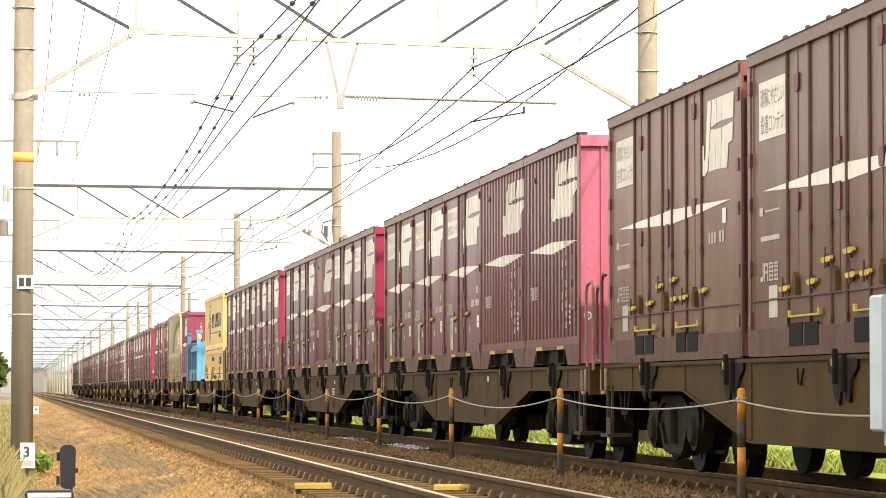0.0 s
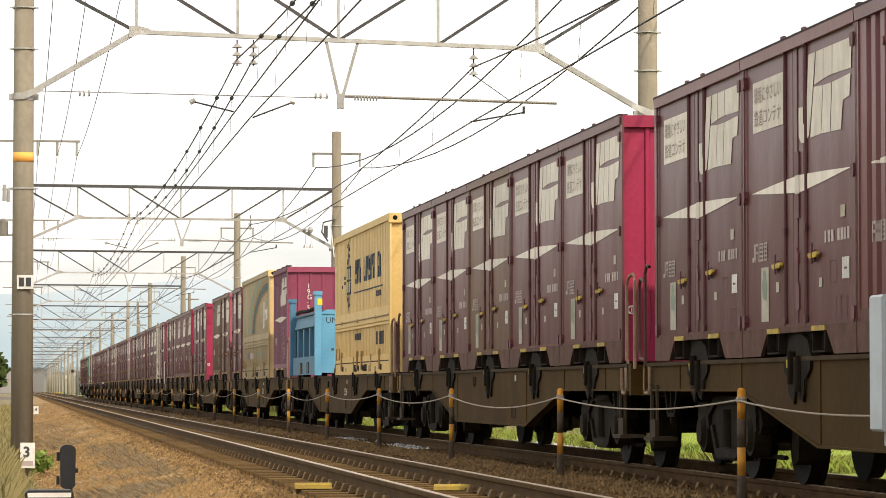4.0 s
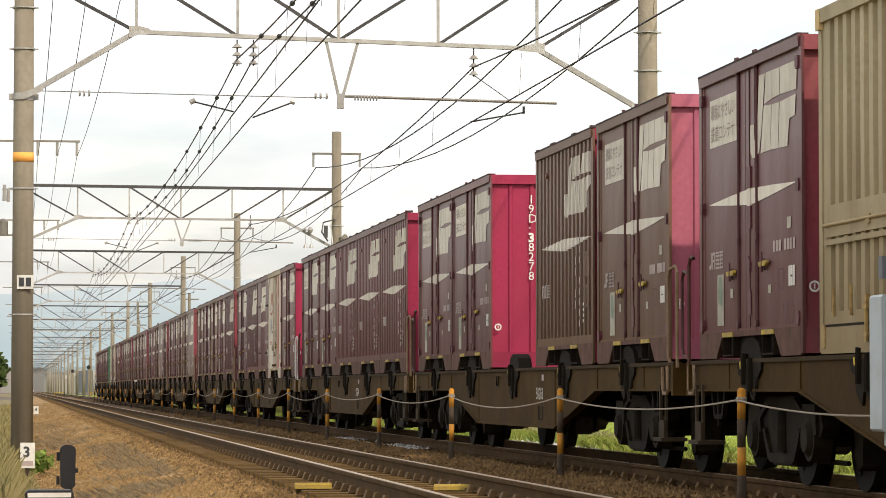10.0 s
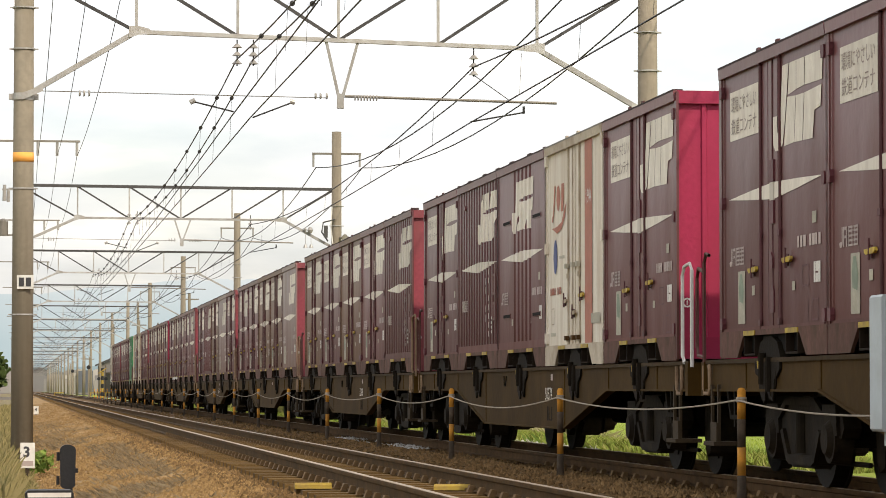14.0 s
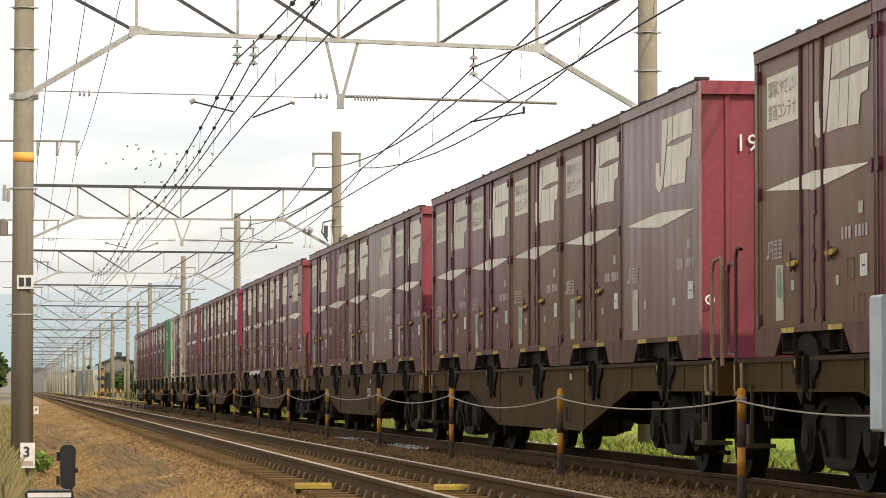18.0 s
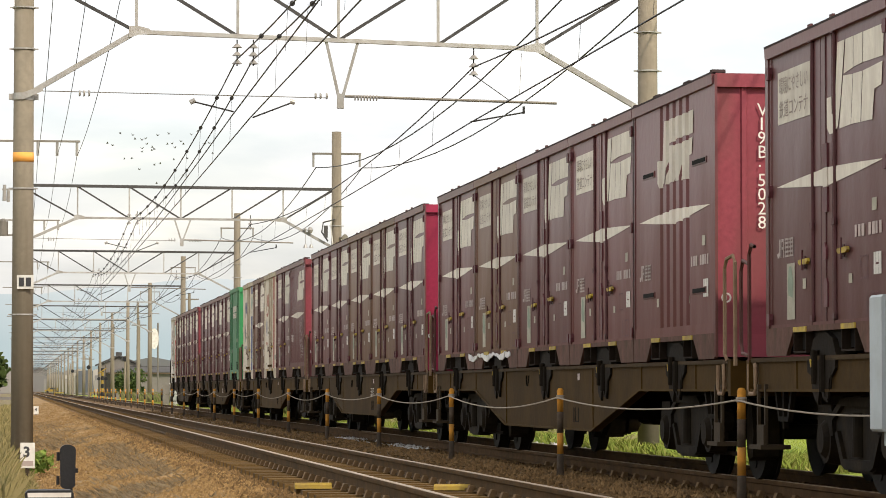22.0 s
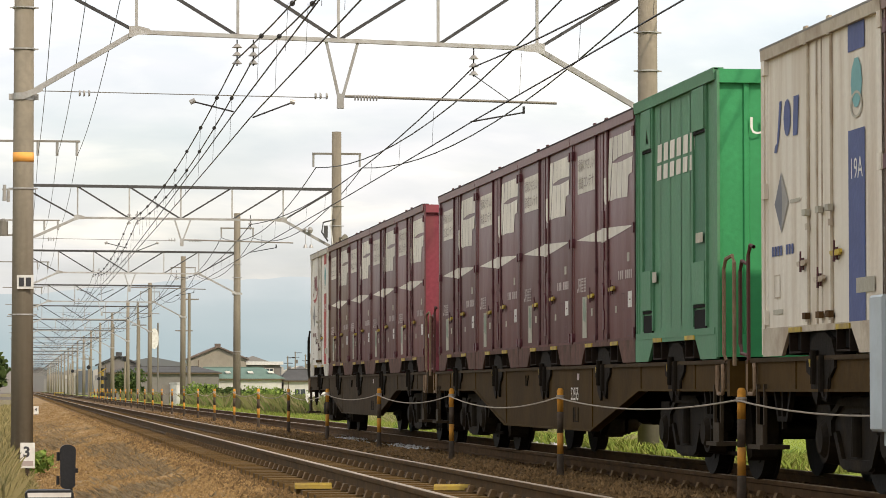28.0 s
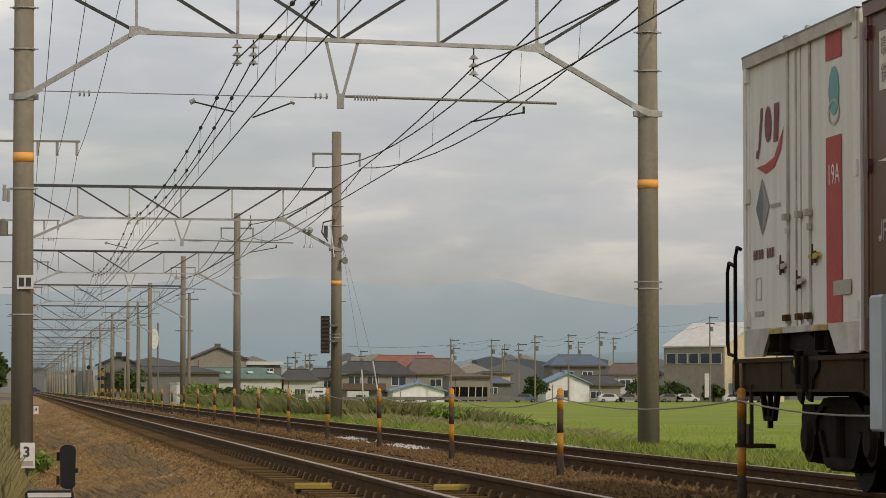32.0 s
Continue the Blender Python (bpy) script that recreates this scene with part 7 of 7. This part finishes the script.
        c = np.array([bx, by, bz]) + d * np.array([w, w, h]) * br * rng.uniform(0.6, 1.05)
        a, b = rng.normal(size=3), rng.normal(size=3)
        a *= size * rng.uniform(0.5, 1) / np.linalg.norm(a)
        b *= size * rng.uniform(0.4, 0.9) / np.linalg.norm(b)
        k = len(vs)
        vs += [tuple(c - a), tuple(c + b), tuple(c + a), tuple(c - b)]
        fs.append((k, k + 1, k + 2, k + 3))
    me = bpy.data.meshes.new("crown")
    me.from_pydata(vs, [], fs)
    me.materials.append(M[tone])
    tagged(part("crown", me, None, t), kind="stuff")
    return t


M["leaf"] = speckled("leaves", (0.055, 0.085, 0.025), (0.025, 0.045, 0.015), (0.10, 0.13, 0.04))
M["fresh"] = speckled("fresh_leaves", (0.15, 0.215, 0.045), (0.09, 0.15, 0.028), (0.21, 0.28, 0.065))
for i, (x, y, w, h) in enumerate(((87.3, 541, 5.0, 4.4), (104.9, 541, 6.5, 4.6), (110.3, 541, 7.0, 3.6), (118.5, 543, 4.5, 3.2), (124.5, 541, 4.5, 5.2), (17.8, 520, 6.0, 5.4), (33.5, 480, 7, 2.6), (27.0, 440, 7, 2.8), (38.0, 500, 7, 2.4))):
    leafy("garden_tree" if h > 3 else "shrub", "dark green rounded garden tree by the houses" if h > 3 else "low green shrub at the field's edge", x, y, -1.4, w, h, 1500, 30 + i, category="tree" if h > 3 else "shrub", trunk=h > 3)
for i, (x, y, w, h) in enumerate(((-1.75, 112, 2.6, 2.6), (-2.4, 140, 3.6, 3.3), (-3.8, 170, 5, 4.6), (-4.5, 230, 7, 6.5))):
    leafy("roadside_tree", "dark leafy tree beside the line", x, y, -0.7, w, h, 2200, 60 + i, size=0.22)
for i, (x, y, w, h) in enumerate(((12.8, 97, 1.3, 0.8), (13.6, 84, 1.1, 0.6), (14.2, 92, 1.5, 0.8), (12.2, 71, 0.7, 0.4), (11.6, 128, 2.0, 1.0), (12.5, 150, 3, 1.4), (12.4, 165, 3, 1.5), (11.0, 190, 2.6, 1.6))):
    leafy("weed_bush", "straggly green weeds on the verge", x, y, lift(x, y) - 0.1, w, h, 700, 80 + i, "fresh", 0.09, "weeds", False)
leafy("weed_bush", "small green weed growing by the pole", 0.36, 46, -0.42, 0.42, 0.4, 160, 95, "fresh", 0.06, "weeds", False)


def blades(name, label, count, x_range, y_range, height, width, tone, seed, lean=0.3, keep=None, category="grass"):
    """Grass: thin leaning blades over the ground, one piece of stuff."""
    rng = np.random.default_rng(seed)
    xs = rng.uniform(*x_range, count)
    u = rng.uniform(0, 1, count)
    ys = 1 / (1 / y_range[0] + u * (1 / y_range[1] - 1 / y_range[0]))
    vs, fs = [], []
    for x, y in zip(xs.tolist(), ys.tolist()):
        if keep and not keep(x, y):
            continue
        h = height * rng.uniform(0.45, 1.15)
        a = rng.uniform(0, 6.283)
        w = width * rng.uniform(0.6, 1.3)
        dx, dy = math.cos(a) * w, math.sin(a) * w
        lx, ly = rng.normal(0, lean, 2) * h
        z = lift(x, y) - 0.03
        k = len(vs)
        vs += [(x - dx, y - dy, z), (x + dx, y + dy, z), (x + lx * 0.35 + dx * 0.7, y + ly * 0.35 + dy * 0.7, z + h * 0.6), (x + lx, y + ly, z + h)]
        fs += [(k, k + 1, k + 2), (k, k + 2, k + 3)]
    me = bpy.data.meshes.new(name)
    me.from_pydata(vs, [], fs)
    me.materials.append(M[tone])
    return tagged(new(name, me), label, category, kind="stuff")


M["rice"] = speckled("rice_blades", (0.25, 0.32, 0.045), (0.19, 0.25, 0.032), (0.33, 0.39, 0.08))
M["straw"] = speckled("dry_blades", (0.25, 0.21, 0.095), (0.13, 0.12, 0.045), (0.30, 0.25, 0.12))
M["stalk"] = speckled("dead_stalk", (0.19, 0.14, 0.085), (0.13, 0.10, 0.06), (0.25, 0.20, 0.13))
M["weed"] = speckled("tall_weed_blades", (0.15, 0.15, 0.055), (0.20, 0.17, 0.09), (0.11, 0.15, 0.04))
M["mixed"] = speckled("verge_blades", (0.21, 0.25, 0.05), (0.25, 0.24, 0.08), (0.16, 0.22, 0.04))
blades("field_grass", "bright green rice and grass of the field", 170000, (9.9, 42), (42, 220), 0.15, 0.0055, "rice", 11, 0.35)
blades("verge_grass", "mixed dry and green weeds along the line", 40000, (8.9, 12.0), (38, 230), 0.20, 0.006, "mixed", 12, 0.45, lambda x, y: noise.noise((x * 0.5, y * 0.12, 2)) > (0.05 if x < 9.5 else -0.3))
blades("tall_weeds", "tall dry brown and green weeds beyond the track", 60000, (10.2, 15.5), (98, 330), 0.80, 0.006, "weed", 16, 0.35, lambda x, y: noise.noise((x * 0.35, y * 0.06, 9)) > -0.22)
M["brush"] = speckled("dry_brush_stems", (0.24, 0.23, 0.10), (0.18, 0.20, 0.06), (0.31, 0.27, 0.16))
blades("dry_brush", "pale half-dead brushwood on the verge", 14000, (10.3, 13.0), (66, 112), 0.34, 0.0035, "brush", 18, 0.6, lambda x, y: noise.noise((x * 0.6, y * 0.15, 6)) > -0.1)
blades("verge_tufts", "dark green weed tufts at the field's edge", 9000, (9.4, 12.5), (42, 100), 0.24, 0.008, "fresh", 17, 0.5, lambda x, y: noise.noise((x * 0.9, y * 0.35, 4)) > 0.28)
blades("tall_dry_grass", "tall dry yellowish grass beside the pole", 36000, (-2.4, 0.28), (30, 200), 0.42, 0.0045, "straw", 13, 0.28, lambda x, y: x < -0.10 + 0.1 * noise.noise((y * 0.4, 1, 1)))
blades("short_dry_grass", "short dry grass on the verge", 7000, (-0.25, 0.22), (29, 60), 0.13, 0.004, "straw", 15, 0.4)
blades("dead_stalks", "thin dead stalks on the ballast shoulder", 16000, (0.1, 1.9), (30, 110), 0.10, 0.0018, "stalk", 14, 0.9, lambda x, y: noise.noise((x * 0.8, y * 0.25, 5)) > 0.22 * noise.noise((x * 7, y * 2, 8)))


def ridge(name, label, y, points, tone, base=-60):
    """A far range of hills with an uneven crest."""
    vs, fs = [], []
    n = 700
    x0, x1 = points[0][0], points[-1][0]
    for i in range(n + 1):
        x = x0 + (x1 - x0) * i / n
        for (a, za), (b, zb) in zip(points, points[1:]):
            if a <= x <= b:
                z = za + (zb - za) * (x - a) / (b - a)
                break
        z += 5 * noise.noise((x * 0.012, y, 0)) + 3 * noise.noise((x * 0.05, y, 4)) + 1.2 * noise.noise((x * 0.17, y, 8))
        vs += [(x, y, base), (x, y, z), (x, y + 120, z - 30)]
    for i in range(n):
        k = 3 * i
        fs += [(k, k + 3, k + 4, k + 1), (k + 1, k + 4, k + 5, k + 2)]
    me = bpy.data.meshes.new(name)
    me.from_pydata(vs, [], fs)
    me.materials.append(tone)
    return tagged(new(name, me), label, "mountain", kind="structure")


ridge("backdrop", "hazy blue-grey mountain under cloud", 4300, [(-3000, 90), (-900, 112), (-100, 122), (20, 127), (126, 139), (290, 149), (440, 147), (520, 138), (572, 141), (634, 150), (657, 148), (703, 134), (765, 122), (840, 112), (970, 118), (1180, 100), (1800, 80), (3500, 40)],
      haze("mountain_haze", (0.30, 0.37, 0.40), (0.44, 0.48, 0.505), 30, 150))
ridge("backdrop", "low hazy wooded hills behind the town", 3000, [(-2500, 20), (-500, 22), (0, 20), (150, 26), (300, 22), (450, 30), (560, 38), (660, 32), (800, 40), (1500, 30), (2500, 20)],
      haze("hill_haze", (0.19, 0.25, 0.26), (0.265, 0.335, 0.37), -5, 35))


# ---- far along the line ----
def mast(x, y, h, head):
    m = thing("signal_mast", "slim far signal mast with a dark round head" if head else "slim grey trackside mast", "signal", pose(x, y, -0.4), group="masts far along the line")
    part("mast", Shape().tube((0, 0, -0.3), (0, 0, h), 0.13, 0.10, 8), "concrete", m)
    if head:
        part("head", Shape().tube((0, -0.12, h - 0.3), (0, 0.12, h - 0.3), 0.27, n=14), "black", m)
        part("ladder", Shape().box(0.18, 0.24, -0.03, 0.03, 0, h - 1).box(0.44, 0.5, -0.03, 0.03, 0, h - 1), "hoop", m)
    else:
        part("arm", Shape().box(-0.7, 0.7, -0.05, 0.05, h - 0.5, h - 0.4), "hoop", m)
    return m


for x, y, h, head in ((10.05, 272, 8.6, False), (11.2, 300, 7.6, False), (10.9, 330, 4.6, True), (11.5, 390, 9, False), (9.4, 430, 4.4, True), (10.4, 470, 6, False), (8.8, 520, 4.4, True), (11.6, 560, 7, False), (9.9, 610, 6, False), (11.3, 660, 7, False), (12.4, 235, 8.2, False), (13.4, 262, 6.4, False)):
    mast(x, y, h, head)
M["red_post"] = mat("red_post_paint", (0.32, 0.05, 0.03), 0.7, var=0.15, scale=4)
oval = thing("oval_sign", "tall white oval board on a trackside pole", "sign", pose(11.0, 262, 0))
part("board", Shape().slab([(0.36 * math.cos(a * 0.3927), 4.9 + 0.85 * math.sin(a * 0.3927)) for a in range(16)], "y", -0.05, 0.05), "board", oval)
part("pole", Shape().tube((0.3, 0.1, -0.5), (0.3, 0.1, 6.2), 0.07, n=8), "hoop", oval)
cross = thing("crossing_signal", "level crossing warning post striped yellow and black", "crossing signal", pose(9.6, 368, -0.4))
for k in range(8):
    part("band", Shape().tube((0, 0, 0.45 * k), (0, 0, 0.45 * (k + 1)), 0.16, n=10), "black" if k % 2 else "old_yellow", cross)
part("cross_board", Shape().beam((-0.45, -0.2, 3.0), (0.45, -0.2, 3.6), 0.04, 0.12), "old_yellow", cross)
part("lamp", Shape().tube((-0.4, -0.2, 2.4), (-0.4, 0.0, 2.4), 0.2, n=10), "black", cross)
part("lamp", Shape().tube((0.4, -0.2, 2.4), (0.4, 0.0, 2.4), 0.2, n=10), "black", cross)
for x, y, n in ((8.9, 372, 3), (10.6, 372, 3), (4.9, 378, 3)):
    br = thing("crossing_barrier", "low yellow crossing barrier by the road", "barrier", pose(x, y, -0.35), group="barriers at the crossing")
    part("rail", Shape().box(-0.6, 0.6, -0.04, 0.04, 0.7, 0.8), "old_yellow", br)
    part("post", Shape().box(-0.6, -0.5, -0.05, 0.05, -0.2, 0.8), "old_yellow", br)
    part("post", Shape().box(0.5, 0.6, -0.05, 0.05, -0.2, 0.8), "black", br)
notice = thing("notice_board", "white notice board on a red post in the weeds", "sign", pose(13.5, 145, lift(13.5, 145)))
part("post", Shape().box(-0.05, 0.05, 0.0, 0.06, -0.3, 1.45), "red_post", notice)
part("board", Shape().box(-0.31, 0.31, -0.03, 0.0, 0.72, 1.42), "board", notice)
part("rim", Shape().box(-0.33, 0.33, -0.025, 0.02, 0.69, 0.72).box(-0.33, 0.33, -0.025, 0.02, 1.42, 1.45).box(-0.33, -0.31, -0.025, 0.02, 0.72, 1.42).box(0.31, 0.33, -0.025, 0.02, 0.72, 1.42), "black", notice)
part("text_bar", Shape().box(-0.2, 0.18, -0.034, -0.03, 1.20, 1.28).box(-0.12, 0.2, -0.034, -0.03, 1.03, 1.11).box(-0.2, 0.1, -0.034, -0.03, 0.87, 0.93), "ink", notice)
road = part("road", Shape().box(-60, 60, 380, 386, -0.5, -0.10), "grey_wall")
tagged(road, "grey asphalt road over the level crossing", "road", kind="structure")


M["car_dark"] = mat("dark_car_paint", (0.03, 0.03, 0.033), 0.35, var=0.05, bump=0)
M["car_blue"] = mat("dark_blue_car_paint", (0.012, 0.03, 0.16), 0.35, var=0.05, bump=0)


def car(label, tone, x, y, group="parked cars by the houses"):
    c = thing("car", label, "car", pose(x, y, -1.4), group=group)
    M.setdefault("van", M["plaster"])
    part("body", Shape().slab([(-2.0, 0.3), (2.0, 0.3), (2.05, 0.75), (1.3, 0.88), (0.8, 1.42), (-1.2, 1.45), (-1.95, 0.95)], "y", -0.8, 0.8), tone, c)
    part("windows", Shape().slab([(0.72, 0.92), (0.45, 1.36), (-1.05, 1.38), (-1.5, 0.95)], "y", -0.82, 0.82), "glass", c)
    for sx in (-1.25, 1.25):
        w = part("wheel", Shape().tube((sx, -0.84, 0.32), (sx, 0.84, 0.32), 0.32, n=12), "black", c)
        part("rim", Shape().tube((sx, -0.86, 0.32), (sx, -0.84, 0.32), 0.18, n=10), "hoop", w)
    return c


for x, tone, lab in ((98.6, "van", "white car parked beyond the field"), (102.0, "hoop", "grey car parked beyond the field"), (109.0, "hoop", "grey car parked beyond the field"), (111.8, "plaster", "pale car parked beyond the field"),
                     (120.0, "van", "white car parked by the depot"), (123.0, "car_dark", "dark car parked by the depot"), (84.2, "tile_blue", "blue car parked by the houses")):
    car(lab, tone, x, 533)
far_road = part("road", Shape().box(-90, 90, 896, 904, -0.6, -0.16), "grey_wall")
tagged(far_road, "grey asphalt road over a distant level crossing", "road", kind="structure")
CARS = []
for label, tone, t0, x0, pace in (("white van crossing the tracks far off", "van", 6.0, 5.8, 2.9), ("white car crossing the tracks far off", "plaster", 11.0, 5.0, 2.4), ("pale van crossing the tracks far off", "van", 19.2, 5.2, 2.5),
                                  ("yellow car crossing the tracks far off", "old_yellow", 22.6, 6.8, -4.7), ("dark blue car crossing the tracks far off", "car_blue", 32.0, 4.4, 1.6)):
    CARS.append((car(label, tone, 0, 900, "cars at the far crossing"), t0, x0, pace))

# a loose flock of birds far off above the line
BIRDS = []
M["feather"] = mat("grey_feather", (0.20, 0.20, 0.21), 0.8, var=0.2, bump=0)
bird_rng = random.Random(9)
first_bird = None
for i in range(34):
    if first_bird is None:
        b = first_bird = thing("bird", "small grey bird flying in a flock", "bird", group="flock of birds")
        part("body", Shape().tube((-0.13, 0, 0), (0.0, 0, 0.01), 0.015, 0.035, 6).tube((0.0, 0, 0.01), (0.14, 0, 0.0), 0.035, 0.01, 6), "feather", b)
        part("wing", Shape().slab([(-0.05, 0.0), (0.06, 0.0), (0.02, 0.28), (-0.05, 0.25)], "z", 0.01, 0.02), "feather", b, at=pose(0, 0, 0, 28, 0, 0))
        part("wing", Shape().slab([(-0.05, 0.0), (0.06, 0.0), (0.02, -0.28), (-0.05, -0.25)], "z", 0.01, 0.02), "feather", b, at=pose(0, 0, 0, -28, 0, 0))
    else:
        b = copy_thing(first_bird, pose(0, 0, 0))
    BIRDS.append((b, bird_rng.gauss(0, 2.6), bird_rng.gauss(0, 6), bird_rng.gauss(0, 1.3), bird_rng.uniform(-40, 40)))


def motions():
    """The train rolls through at a slowly easing pace, its wheels turning with it."""
    times = [float(t) for t in range(33)]
    for ob, q, x, z in MOVING:
        walk(ob, [(t, pose(x, q - run_at(t), z)) for t in times])
    steps = [i / 30 for i in range(961)]
    rows_at = {}
    for ws, y in TURNING:
        if y not in rows_at:
            rows_at[y] = [(t, pose(0, y, 0.43, math.degrees(run_at(t) / 0.43))) for t in steps]
        walk(ws, rows_at[y])
    for ob, t0, x0, pace in CARS:
        # slow over the rails, quicker before and after
        def along(t):
            s = t - t0
            return x0 + pace * s + (9.0 if pace > 0 else -9.0) * (min(0.0, s + 1.0) + max(0.0, s - 1.5))
        walk(ob, [(float(t), pose(along(t), 900, -0.16, 0, 0, 0 if pace > 0 else 180)) for t in range(33)])
    flight = ((0.0, -40.0, 26.0), (12.0, -14.0, 24.0), (16.0, 2.0, 22.5), (18.0, 13.5, 21.6), (19.0, 11.2, 21.4), (20.5, 9.5, 22.6), (22.0, 12.8, 23.0), (23.0, 23.5, 22.4), (24.0, 37.5, 21.6), (25.5, 56.0, 20.5), (28.0, 92.0, 20.0), (32.0, 150.0, 24.0))
    for b, dx, dy, dz, turn in BIRDS:
        walk(b, [(t, pose(x + dx * (1 + 0.1 * math.sin(t + dy)), 300 + dy, z + dz + 0.3 * math.sin(2 * t + dx), 0, 0, turn)) for t, x, z in flight])


motions()
